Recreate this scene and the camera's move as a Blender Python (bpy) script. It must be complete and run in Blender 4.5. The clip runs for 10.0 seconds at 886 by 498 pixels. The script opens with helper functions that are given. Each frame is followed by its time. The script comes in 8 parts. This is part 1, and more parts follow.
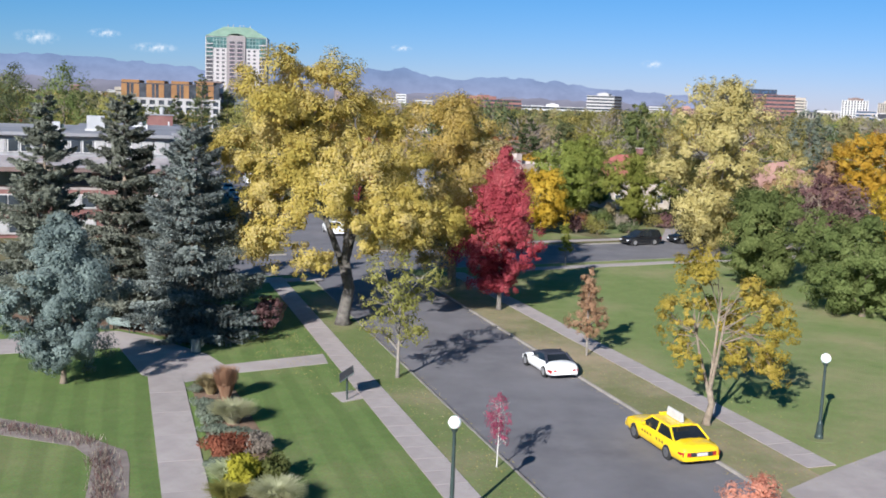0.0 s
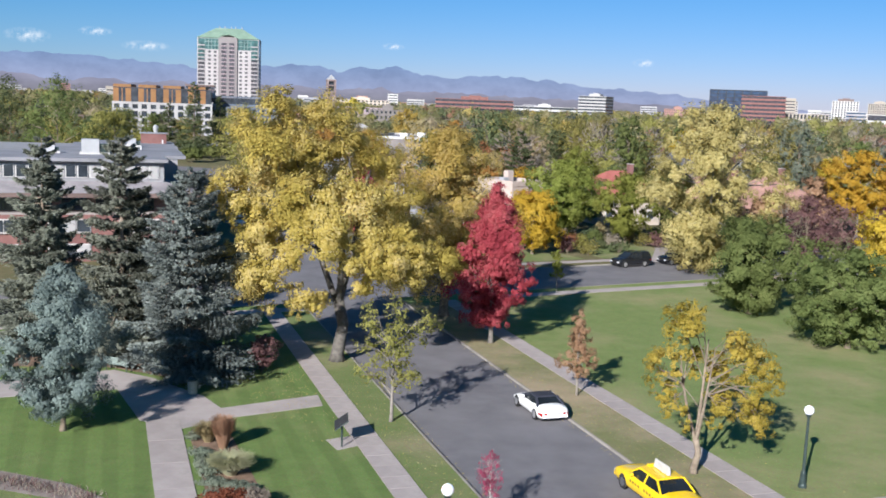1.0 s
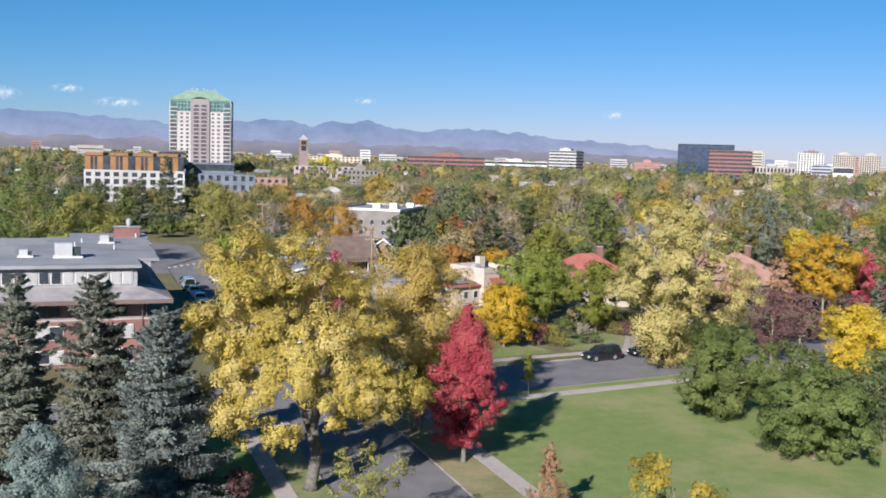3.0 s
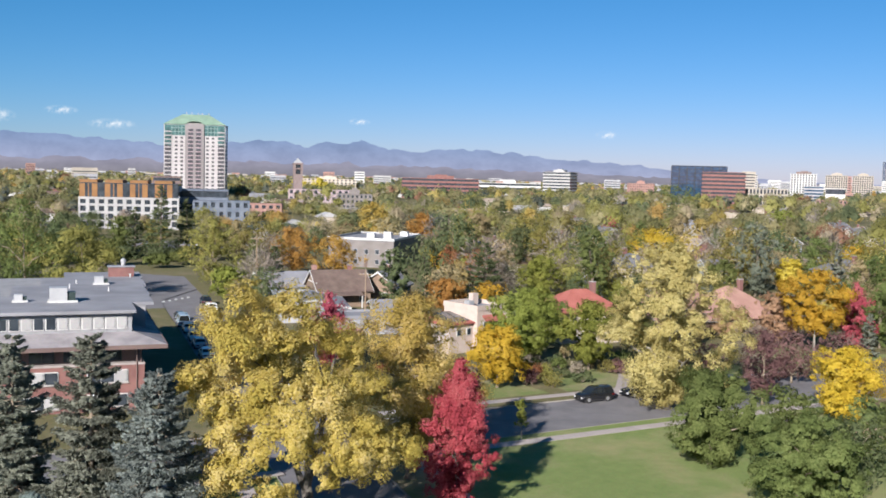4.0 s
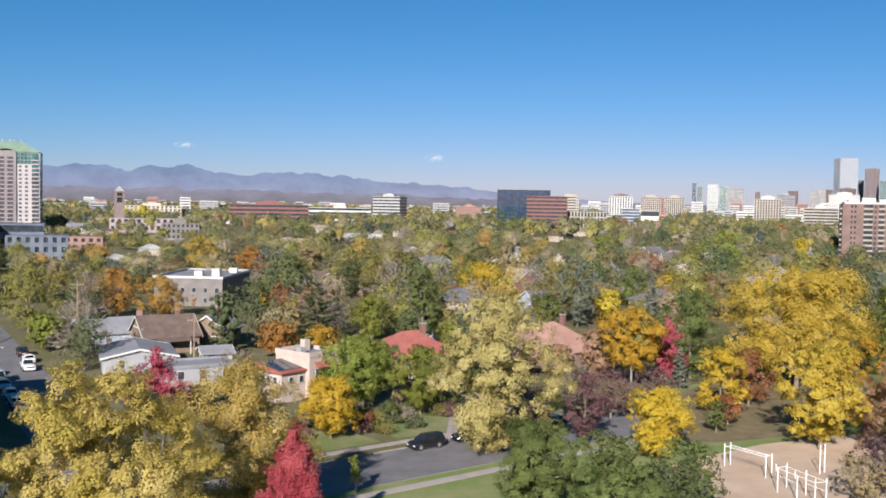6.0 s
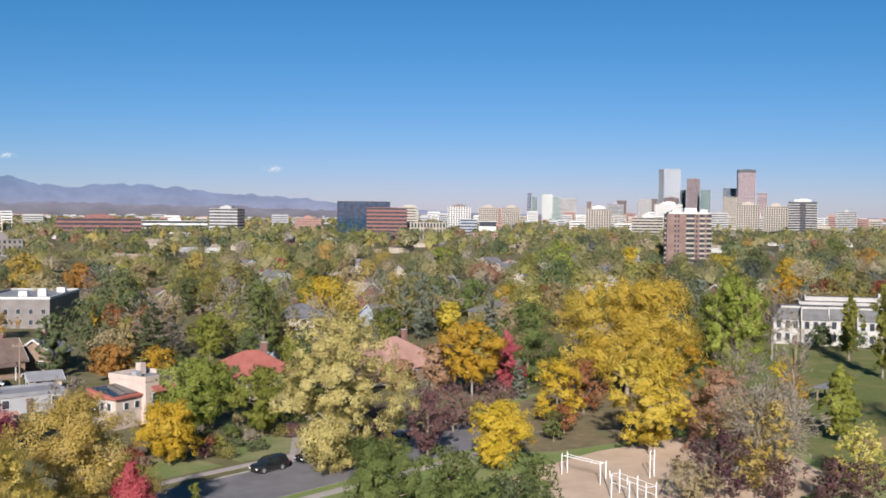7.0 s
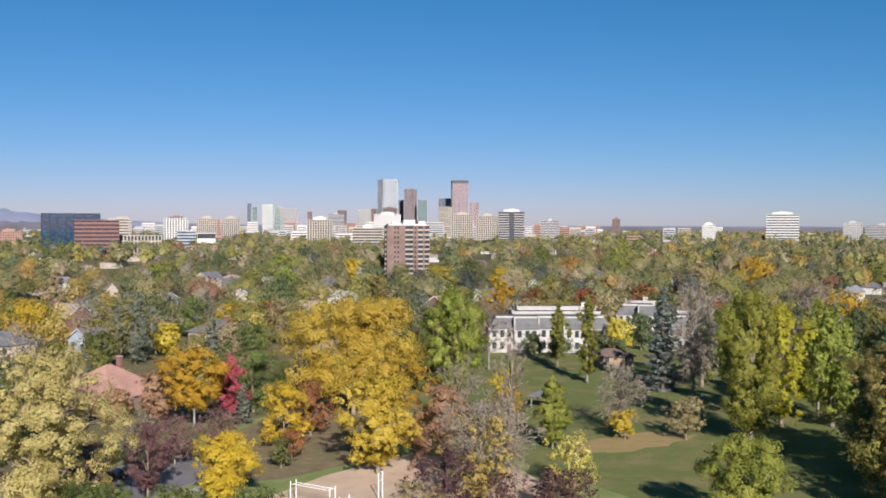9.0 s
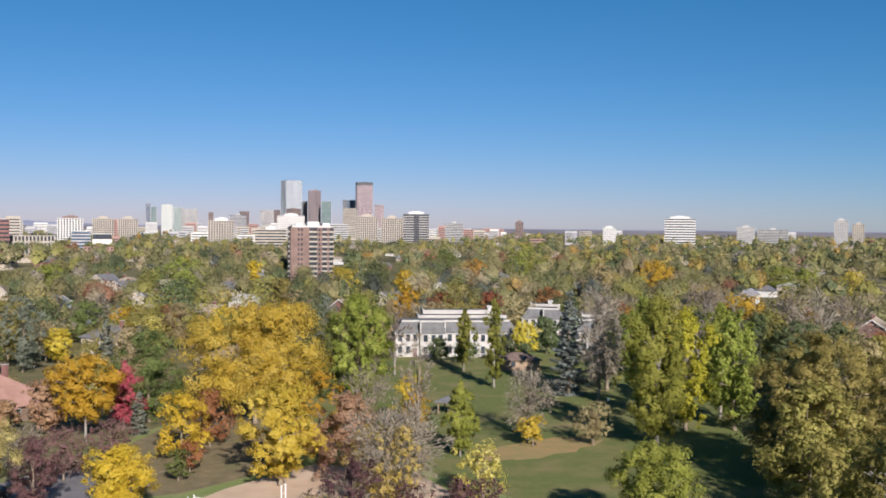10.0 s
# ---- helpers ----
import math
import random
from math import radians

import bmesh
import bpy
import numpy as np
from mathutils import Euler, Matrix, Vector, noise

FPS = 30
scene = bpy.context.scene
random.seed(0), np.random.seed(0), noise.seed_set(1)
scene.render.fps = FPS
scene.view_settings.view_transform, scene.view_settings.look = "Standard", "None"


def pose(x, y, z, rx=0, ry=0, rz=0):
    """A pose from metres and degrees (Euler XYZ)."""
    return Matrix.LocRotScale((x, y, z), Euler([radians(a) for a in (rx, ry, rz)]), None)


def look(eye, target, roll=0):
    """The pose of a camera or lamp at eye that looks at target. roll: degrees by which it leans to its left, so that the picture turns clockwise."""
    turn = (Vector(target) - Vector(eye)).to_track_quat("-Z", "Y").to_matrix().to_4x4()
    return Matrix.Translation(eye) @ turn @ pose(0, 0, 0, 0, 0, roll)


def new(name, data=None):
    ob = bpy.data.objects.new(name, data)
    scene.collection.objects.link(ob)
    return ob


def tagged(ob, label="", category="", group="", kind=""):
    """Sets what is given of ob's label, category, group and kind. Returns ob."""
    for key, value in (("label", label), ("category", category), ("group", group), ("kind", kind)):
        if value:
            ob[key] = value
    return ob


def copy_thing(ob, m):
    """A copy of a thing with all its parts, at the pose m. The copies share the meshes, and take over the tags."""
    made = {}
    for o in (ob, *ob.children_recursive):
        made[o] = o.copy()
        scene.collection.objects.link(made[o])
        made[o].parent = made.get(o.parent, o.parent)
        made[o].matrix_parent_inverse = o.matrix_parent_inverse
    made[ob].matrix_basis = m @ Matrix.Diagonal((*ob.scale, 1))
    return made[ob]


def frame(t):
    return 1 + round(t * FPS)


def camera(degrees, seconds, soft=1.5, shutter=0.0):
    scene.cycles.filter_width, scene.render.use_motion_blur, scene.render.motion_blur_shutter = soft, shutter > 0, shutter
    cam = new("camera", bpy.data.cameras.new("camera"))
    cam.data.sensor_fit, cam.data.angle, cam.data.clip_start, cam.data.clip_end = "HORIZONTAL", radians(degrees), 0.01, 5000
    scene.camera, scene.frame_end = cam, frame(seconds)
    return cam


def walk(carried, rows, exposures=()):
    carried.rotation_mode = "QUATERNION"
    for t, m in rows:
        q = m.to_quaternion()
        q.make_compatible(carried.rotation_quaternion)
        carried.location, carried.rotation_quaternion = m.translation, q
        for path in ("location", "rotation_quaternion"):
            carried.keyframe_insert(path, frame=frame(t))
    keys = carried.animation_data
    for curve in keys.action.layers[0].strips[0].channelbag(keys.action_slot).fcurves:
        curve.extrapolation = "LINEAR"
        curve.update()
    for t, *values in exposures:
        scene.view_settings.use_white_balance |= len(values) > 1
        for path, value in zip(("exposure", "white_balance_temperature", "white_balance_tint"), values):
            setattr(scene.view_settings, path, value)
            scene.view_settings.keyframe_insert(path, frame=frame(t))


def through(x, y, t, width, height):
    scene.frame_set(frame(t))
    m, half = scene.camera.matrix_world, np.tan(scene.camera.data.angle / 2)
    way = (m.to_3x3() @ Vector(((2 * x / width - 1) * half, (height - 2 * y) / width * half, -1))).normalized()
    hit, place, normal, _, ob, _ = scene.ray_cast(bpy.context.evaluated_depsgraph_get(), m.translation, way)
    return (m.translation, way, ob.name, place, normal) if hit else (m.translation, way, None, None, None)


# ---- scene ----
cam = camera(47.7, 10.0, soft=1.75)
PATH = [
    (0, (1.92, 2.14, 15.06), (0.67, 51.61, 7.92), 2.12),
    (0.5, (1.85, 1.72, 16.59), (0.72, 51.18, 9.30), 2.20),
    (1, (1.78, 1.46, 17.91), (0.94, 50.93, 10.69), 2.20),
    (1.5, (1.74, 1.28, 19.22), (1.21, 50.86, 12.75), 2.14),
    (2, (1.72, 1.13, 20.57), (1.53, 50.80, 14.83), 2.04),
    (2.5, (1.74, 0.97, 21.97), (1.90, 50.70, 16.78), 1.82),
    (4, (1.88, 0.20, 26.13), (2.51, 50.06, 22.46), 1.46),
    (4.5, (1.90, -0.16, 27.32), (2.95, 49.72, 24.06), 1.42),
    (5, (1.90, -0.55, 28.35), (4.62, 49.29, 25.50), 1.32),
    (6.5, (1.67, -1.63, 30.44), (14.50, 46.65, 28.35), 0.77),
    (7, (1.54, -1.83, 30.91), (18.17, 45.29, 29.13), 0.56),
    (7.5, (1.42, -1.86, 31.33), (21.24, 44.02, 29.72), 0.40),
    (8, (1.37, -1.67, 31.76), (24.50, 42.63, 30.27), 0.34),
    (8.5, (1.44, -1.21, 32.19), (27.61, 41.37, 30.84), 0.14),
    (9, (1.72, -0.41, 32.61), (30.59, 40.40, 31.39), 0.15),
    (9.5, (2.32, 0.79, 32.89), (33.40, 39.94, 31.73), 0.30),
    (10, (3.36, 2.45, 32.82), (35.99, 40.32, 31.73), 0.52),
]
walk(cam, [(t, look(eye, target, roll)) for t, eye, target, roll in PATH], [(0.0, 0.96, 6050, 8), (2.5, 1.0, 6200, 8), (5.0, 0.98, 6450, 9), (6.5, 0.83, 6490, 9.5), (8.0, 0.80, 6520, 10), (10.0, 0.77, 6560, 11)])

# ---- sky and sun ----
SUN_AZ, SUN_EL = 203.0, 25.8
world = bpy.data.worlds.new("sky")
scene.world = world
world.use_nodes = True
wn = world.node_tree.nodes
sky = wn.new("ShaderNodeTexSky")
sky.sky_type = "NISHITA"
sky.sun_disc = False
sky.sun_elevation, sky.sun_rotation = radians(SUN_EL), radians(SUN_AZ)
sky.altitude, sky.air_density, sky.dust_density, sky.ozone_density = 1600, 1.0, 0.6, 1.5
wn["Background"].inputs["Strength"].default_value = 0.10
# the clear deep sky of a dry high plain: each channel falls off from the horizon at its own rate
split, join = wn.new("ShaderNodeSeparateColor"), wn.new("ShaderNodeCombineColor")
world.node_tree.links.new(sky.outputs["Color"], split.inputs[0])
for k, (peak, level, power) in enumerate(((11.0, 3.45, 1.7), (11.0, 3.38, 0.94), (8.5, 4.1, 0.98))):
    over, up, gain = (wn.new("ShaderNodeMath") for _ in range(3))
    over.operation, up.operation, gain.operation = "DIVIDE", "POWER", "MULTIPLY"
    over.inputs[1].default_value, up.inputs[1].default_value, gain.inputs[1].default_value = peak, power, level
    world.node_tree.links.new(split.outputs[k], over.inputs[0])
    world.node_tree.links.new(over.outputs[0], up.inputs[0])
    world.node_tree.links.new(up.outputs[0], gain.inputs[0])
    world.node_tree.links.new(gain.outputs[0], join.inputs[k])
world.node_tree.links.new(join.outputs[0], wn["Background"].inputs["Color"])
sun_data = bpy.data.lights.new("sun", "SUN")
sun_data.energy, sun_data.angle, sun_data.color = 5.0, radians(0.53), (1.0, 0.93, 0.86)
sun = new("sun", sun_data)
sun_way = Vector((math.sin(radians(SUN_AZ)) * math.cos(radians(SUN_EL)), math.cos(radians(SUN_AZ)) * math.cos(radians(SUN_EL)), math.sin(radians(SUN_EL))))
sun.matrix_world = look(sun_way * 300, (0, 0, 0))

# ---- street frame: u across the street, v along it; the cross street runs along a, n across it ----
SA, CA = radians(19.7), radians(28.0)


def uv(u, v):
    return (u * math.cos(SA) - v * math.sin(SA), u * math.sin(SA) + v * math.cos(SA))


def an(a, n):
    return (a * math.cos(CA) - n * math.sin(CA), a * math.sin(CA) + n * math.cos(CA))


def un(u, n):
    """The point on the line u of the street and the line n of the cross street."""
    d = CA - SA
    v = (n + u * math.sin(d)) / math.cos(d)
    return uv(u, v)


# ---- materials ----
def node_mat(name, rough=0.8, metal=0.0, spec=0.3):
    m = bpy.data.materials.new(name)
    m.use_nodes = True
    b = m.node_tree.nodes["Principled BSDF"]
    b.inputs["Roughness"].default_value, b.inputs["Metallic"].default_value = rough, metal
    b.inputs["Specular IOR Level"].default_value = spec
    return m, m.node_tree.nodes, m.node_tree.links, b


def ramp(nodes, stops):
    r = nodes.new("ShaderNodeValToRGB")
    e = r.color_ramp.elements
    while len(e) < len(stops):
        e.new(0.5)
    for k, (p, c) in zip(e, stops):
        k.position, k.color = p, (*c, 1)
    return r


def noise_tex(nodes, links, scale, detail=4.0, rough=0.6, coord="Object"):
    tc = nodes.new("ShaderNodeTexCoord")
    n = nodes.new("ShaderNodeTexNoise")
    n.inputs["Scale"].default_value, n.inputs["Detail"].default_value, n.inputs["Roughness"].default_value = scale, detail, rough
    links.new(tc.outputs[coord], n.inputs["Vector"])
    return n


def mix_col(nodes, links, fac, a, b, mode="MIX"):
    x = nodes.new("ShaderNodeMix")
    x.data_type, x.blend_type = "RGBA", mode
    for sock, v in ((x.inputs["Factor"], fac), (x.inputs["A"], a), (x.inputs["B"], b)):
        if isinstance(v, (int, float)):
            sock.default_value = v
        elif isinstance(v, tuple):
            sock.default_value = (*v, 1)
        else:
            links.new(v, sock)
    return x.outputs["Result"]


def surface(name, c1, c2, scale=1.0, fine=18.0, rough=0.85, metal=0.0, bump=0.3, spec=0.25, stain=None, vary=0.0):
    """A plain material with broad stains, fine grain and relief, in metres."""
    m, n, l, b = node_mat(name, rough, metal, spec)
    broad, grain = noise_tex(n, l, scale), noise_tex(n, l, fine, 3)
    col = mix_col(n, l, ramp_out(n, l, broad, 0.35, 0.65), c1, c2)
    col = mix_col(n, l, 0.35, col, grain.outputs["Color"], "SOFT_LIGHT")
    if stain:
        s = noise_tex(n, l, scale * 0.35, 6, 0.7)
        col = mix_col(n, l, ramp_out(n, l, s, 0.55, 0.7), col, stain)
    if vary:
        oi = n.new("ShaderNodeObjectInfo")
        hs = n.new("ShaderNodeHueSaturation")
        mr = n.new("ShaderNodeMapRange")
        mr.inputs["To Min"].default_value, mr.inputs["To Max"].default_value = 1 - vary, 1 + vary
        l.new(oi.outputs["Random"], mr.inputs["Value"])
        l.new(mr.outputs["Result"], hs.inputs["Value"])
        l.new(col, hs.inputs["Color"])
        col = hs.outputs["Color"]
    l.new(col, b.inputs["Base Color"])
    if bump:
        bp = n.new("ShaderNodeBump")
        bp.inputs["Strength"].default_value, bp.inputs["Distance"].default_value = bump, 0.02
        l.new(grain.outputs["Fac"], bp.inputs["Height"])
        l.new(bp.outputs["Normal"], b.inputs["Normal"])
    return m


def ramp_out(n, l, tex, lo, hi):
    r = ramp(n, [(lo, (0, 0, 0)), (hi, (1, 1, 1))])
    l.new(tex.outputs["Fac"], r.inputs["Fac"])
    return r.outputs["Color"]


def leaf_mat(name, dark, mid, light, through=0.46, patch=0.35, tree_vary=0.14, single=0.26):
    """Foliage: each leaf has its own shade, each limb a tendency, each tree a tint."""
    m = bpy.data.materials.new(name)
    m.use_nodes = True
    n, l = m.node_tree.nodes, m.node_tree.links
    n.remove(n["Principled BSDF"])
    geo = n.new("ShaderNodeNewGeometry")
    r = ramp(n, [(0.0, dark), (0.45, mid), (1.0, light)])
    nz = noise_tex(n, l, patch, 2)
    add = n.new("ShaderNodeMath")
    add.operation = "MULTIPLY_ADD"
    add.inputs[1].default_value = single
    l.new(geo.outputs["Random Per Island"], add.inputs[0])
    sub = n.new("ShaderNodeMath")
    sub.operation = "MULTIPLY_ADD"
    sub.inputs[1].default_value, sub.inputs[2].default_value = 1.6, -0.3 - single / 2
    l.new(nz.outputs["Fac"], sub.inputs[0])
    l.new(sub.outputs[0], add.inputs[2])
    l.new(add.outputs[0], r.inputs["Fac"])
    oi, hs, mr, mh = (n.new("ShaderNode" + k) for k in ("ObjectInfo", "HueSaturation", "MapRange", "MapRange"))
    mr.inputs["To Min"].default_value, mr.inputs["To Max"].default_value = 1 - tree_vary, 1 + tree_vary
    mh.inputs["To Min"].default_value, mh.inputs["To Max"].default_value = 0.5 - tree_vary * 0.12, 0.5 + tree_vary * 0.12
    l.new(oi.outputs["Random"], mr.inputs["Value"])
    l.new(oi.outputs["Random"], mh.inputs["Value"])
    l.new(mr.outputs["Result"], hs.inputs["Value"])
    l.new(mh.outputs["Result"], hs.inputs["Hue"])
    l.new(r.outputs["Color"], hs.inputs["Color"])
    d, t, mx = n.new("ShaderNodeBsdfDiffuse"), n.new("ShaderNodeBsdfTranslucent"), n.new("ShaderNodeMixShader")
    l.new(hs.outputs["Color"], d.inputs["Color"])
    l.new(hs.outputs["Color"], t.inputs["Color"])
    mx.inputs["Fac"].default_value = through
    l.new(d.outputs[0], mx.inputs[1])
    l.new(t.outputs[0], mx.inputs[2])
    l.new(mx.outputs[0], n["Material Output"].inputs["Surface"])
    return m


LEAF = {
    "gold": leaf_mat("leaf_gold", (0.285, 0.235, 0.055), (0.49, 0.39, 0.105), (0.64, 0.53, 0.27), patch=0.3, single=0.42),
    "straw": leaf_mat("leaf_straw", (0.23, 0.19, 0.06), (0.43, 0.36, 0.12), (0.58, 0.50, 0.21)),
    "pale": leaf_mat("leaf_pale", (0.235, 0.18, 0.075), (0.41, 0.325, 0.14), (0.55, 0.45, 0.24), single=0.55),
    "yellow": leaf_mat("leaf_yellow", (0.36, 0.28, 0.04), (0.58, 0.47, 0.07), (0.69, 0.585, 0.165), single=0.4),
    "honey": leaf_mat("leaf_honey", (0.34, 0.245, 0.03), (0.56, 0.415, 0.05), (0.68, 0.53, 0.12), single=0.4),
    "amber": leaf_mat("leaf_amber", (0.30, 0.205, 0.028), (0.50, 0.34, 0.042), (0.63, 0.455, 0.09)),
    "orange": leaf_mat("leaf_orange", (0.24, 0.12, 0.035), (0.38, 0.21, 0.06), (0.47, 0.29, 0.10)),
    "fawn": leaf_mat("leaf_fawn", (0.26, 0.15, 0.09), (0.40, 0.26, 0.16), (0.52, 0.37, 0.25)),
    "red": leaf_mat("leaf_red", (0.175, 0.028, 0.044), (0.39, 0.07, 0.098), (0.57, 0.20, 0.215), single=0.4),
    "pink": leaf_mat("leaf_pink", (0.22, 0.045, 0.07), (0.42, 0.09, 0.13), (0.56, 0.22, 0.23)),
    "salmon": leaf_mat("leaf_salmon", (0.36, 0.11, 0.09), (0.56, 0.22, 0.18), (0.68, 0.36, 0.30)),
    "plum": leaf_mat("leaf_plum", (0.095, 0.052, 0.056), (0.18, 0.10, 0.10), (0.28, 0.175, 0.165)),
    "hazel": leaf_mat("leaf_hazel", (0.135, 0.122, 0.042), (0.28, 0.245, 0.078), (0.45, 0.39, 0.15), single=0.5),
    "wine": leaf_mat("leaf_wine", (0.06, 0.032, 0.036), (0.125, 0.066, 0.07), (0.20, 0.12, 0.115)),
    "rust": leaf_mat("leaf_rust", (0.17, 0.065, 0.03), (0.29, 0.12, 0.065), (0.40, 0.21, 0.12)),
    "green": leaf_mat("leaf_green", (0.066, 0.08, 0.03), (0.138, 0.164, 0.056), (0.235, 0.26, 0.10), single=0.4),
    "dark": leaf_mat("leaf_dark", (0.06, 0.075, 0.04), (0.125, 0.15, 0.075), (0.20, 0.225, 0.11)),
    "bright": leaf_mat("leaf_bright", (0.105, 0.125, 0.03), (0.215, 0.235, 0.055), (0.37, 0.37, 0.11), patch=0.2, single=0.4),
    "poplar": leaf_mat("leaf_poplar", (0.125, 0.145, 0.033), (0.255, 0.28, 0.06), (0.41, 0.42, 0.118), single=0.4),
    "lime": leaf_mat("leaf_lime", (0.20, 0.20, 0.025), (0.38, 0.36, 0.045), (0.52, 0.48, 0.09)),
    "sage": leaf_mat("leaf_sage", (0.125, 0.15, 0.11), (0.21, 0.24, 0.185), (0.30, 0.33, 0.26)),
    "stripe": leaf_mat("leaf_stripe", (0.30, 0.33, 0.17), (0.52, 0.53, 0.33), (0.70, 0.69, 0.50)),
    "olive": leaf_mat("leaf_olive", (0.13, 0.122, 0.04), (0.255, 0.235, 0.075), (0.38, 0.33, 0.12), single=0.4),
    "tan": leaf_mat("leaf_tan", (0.20, 0.155, 0.085), (0.34, 0.275, 0.155), (0.46, 0.38, 0.23)),
    "bare": leaf_mat("leaf_bare", (0.19, 0.155, 0.13), (0.30, 0.255, 0.21), (0.40, 0.345, 0.29)),
    "spruce": leaf_mat("leaf_spruce", (0.075, 0.083, 0.068), (0.205, 0.22, 0.18), (0.36, 0.38, 0.31), 0.42, single=0.5),
    "blue": leaf_mat("leaf_blue", (0.085, 0.096, 0.092), (0.22, 0.248, 0.238), (0.38, 0.425, 0.40), 0.42, single=0.5),
    "silver": leaf_mat("leaf_silver", (0.065, 0.085, 0.08), (0.155, 0.195, 0.182), (0.265, 0.32, 0.295), 0.3, single=0.5),
    "locust": leaf_mat("leaf_locust", (0.21, 0.195, 0.035), (0.44, 0.38, 0.065), (0.60, 0.50, 0.13), single=0.5),
    "ochre": leaf_mat("leaf_ochre", (0.26, 0.20, 0.045), (0.44, 0.34, 0.075), (0.56, 0.46, 0.17), single=0.4),
}
# Far foliage: every leaf colour leans to blue, standing in for aerial haze.
HAZED_LEAF = {k: leaf_mat("far_" + k, *[(r * 1.06 * q, g * 1.1 * q, b * 1.16 * q) for (r, g, b), q in zip(c, (0.52, 0.78, 0.98))], through=0.3, patch=0.05, single=0.24, tree_vary=0.0) for k, c in {
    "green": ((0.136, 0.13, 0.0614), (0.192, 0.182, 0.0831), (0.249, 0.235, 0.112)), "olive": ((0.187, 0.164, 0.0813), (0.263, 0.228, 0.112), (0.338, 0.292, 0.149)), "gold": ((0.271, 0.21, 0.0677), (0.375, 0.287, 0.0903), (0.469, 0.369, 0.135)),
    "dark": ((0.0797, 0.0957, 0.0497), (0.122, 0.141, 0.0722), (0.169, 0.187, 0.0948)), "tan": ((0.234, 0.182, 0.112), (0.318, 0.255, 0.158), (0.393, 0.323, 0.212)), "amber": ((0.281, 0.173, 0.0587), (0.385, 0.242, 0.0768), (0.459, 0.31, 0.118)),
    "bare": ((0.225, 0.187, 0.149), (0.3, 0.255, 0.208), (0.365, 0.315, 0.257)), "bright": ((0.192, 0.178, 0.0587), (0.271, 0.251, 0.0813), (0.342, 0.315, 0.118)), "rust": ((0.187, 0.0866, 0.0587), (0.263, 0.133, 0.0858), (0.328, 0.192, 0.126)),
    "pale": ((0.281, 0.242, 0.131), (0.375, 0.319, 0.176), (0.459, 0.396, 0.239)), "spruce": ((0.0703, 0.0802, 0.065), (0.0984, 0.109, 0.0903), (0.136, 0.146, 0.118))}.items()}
BARK = surface("bark", (0.15, 0.12, 0.09), (0.27, 0.22, 0.17), 3, 25, 0.95, bump=0.8)
BARK_GREY = surface("bark_grey", (0.075, 0.068, 0.062), (0.14, 0.128, 0.115), 3, 25, 0.95, bump=0.8)
STEM_WRAP = surface("white_tree_wrap", (0.42, 0.40, 0.38), (0.55, 0.53, 0.50), 3, 25, 0.9, bump=0.3)
BARK_PALE = surface("bark_pale", (0.165, 0.148, 0.132), (0.25, 0.225, 0.20), 3, 25, 0.9, bump=0.6)
ASPHALT = surface("asphalt", (0.135, 0.13, 0.14), (0.172, 0.165, 0.177), 0.35, 40, 0.9, bump=0.4, stain=(0.115, 0.11, 0.12))
CONCRETE = surface("concrete", (0.295, 0.258, 0.25), (0.36, 0.32, 0.308), 0.6, 30, 0.9, bump=0.3, stain=(0.24, 0.22, 0.21), vary=0.06)
KERB = surface("kerb_stone", (0.21, 0.19, 0.17), (0.30, 0.275, 0.25), 0.9, 30, 0.9, bump=0.3, stain=(0.2, 0.18, 0.15))
MULCH = surface("mulch", (0.13, 0.085, 0.06), (0.22, 0.15, 0.11), 1.6, 22, 0.95, bump=0.9)
ROADPAINT = surface("road_paint", (0.42, 0.42, 0.41), (0.55, 0.55, 0.54), 1.5, 20, 0.8, bump=0.1)
LITTER = surface("leaf_litter", (0.125, 0.105, 0.06), (0.20, 0.155, 0.09), 0.5, 9, 0.95, bump=0.8, stain=(0.12, 0.13, 0.05))
SAND = surface("playground_gravel", (0.42, 0.31, 0.23), (0.50, 0.38, 0.29), 0.2, 20, 0.95, bump=0.3)


def grass_mat(name, c1, c2, dry, dry_amount=0.6, stripes=0.0):
    m, n, l, b = node_mat(name, 0.9, 0, 0.1)
    broad, mid, fine = noise_tex(n, l, 0.09, 5, 0.65), noise_tex(n, l, 0.7, 8, 0.75), noise_tex(n, l, 9, 6, 0.75)
    col = mix_col(n, l, ramp_out(n, l, mid, 0.3, 0.7), c1, c2)
    col = mix_col(n, l, ramp_out(n, l, broad, dry_amount, dry_amount + 0.22), col, dry)
    if stripes:
        tc, mp, wv = n.new("ShaderNodeTexCoord"), n.new("ShaderNodeMapping"), n.new("ShaderNodeTexWave")
        mp.inputs["Rotation"].default_value = (0, 0, -SA)
        l.new(tc.outputs["Object"], mp.inputs["Vector"])
        l.new(mp.outputs["Vector"], wv.inputs["Vector"])
        wv.inputs["Scale"].default_value, wv.inputs["Distortion"].default_value, wv.inputs["Detail Scale"].default_value = 0.21, 3.5, 0.3
        col = mix_col(n, l, ramp_out(n, l, wv, 0.35, 0.65), col, mix_col(n, l, 1.0, col, (1 - stripes, 1 - stripes, 1 - stripes), "MULTIPLY"))
    col = mix_col(n, l, 0.7, col, fine.outputs["Color"], "SOFT_LIGHT")
    l.new(col, b.inputs["Base Color"])
    bp = n.new("ShaderNodeBump")
    bp.inputs["Strength"].default_value, bp.inputs["Distance"].default_value = 0.7, 0.05
    l.new(fine.outputs["Fac"], bp.inputs["Height"])
    l.new(bp.outputs["Normal"], b.inputs["Normal"])
    return m


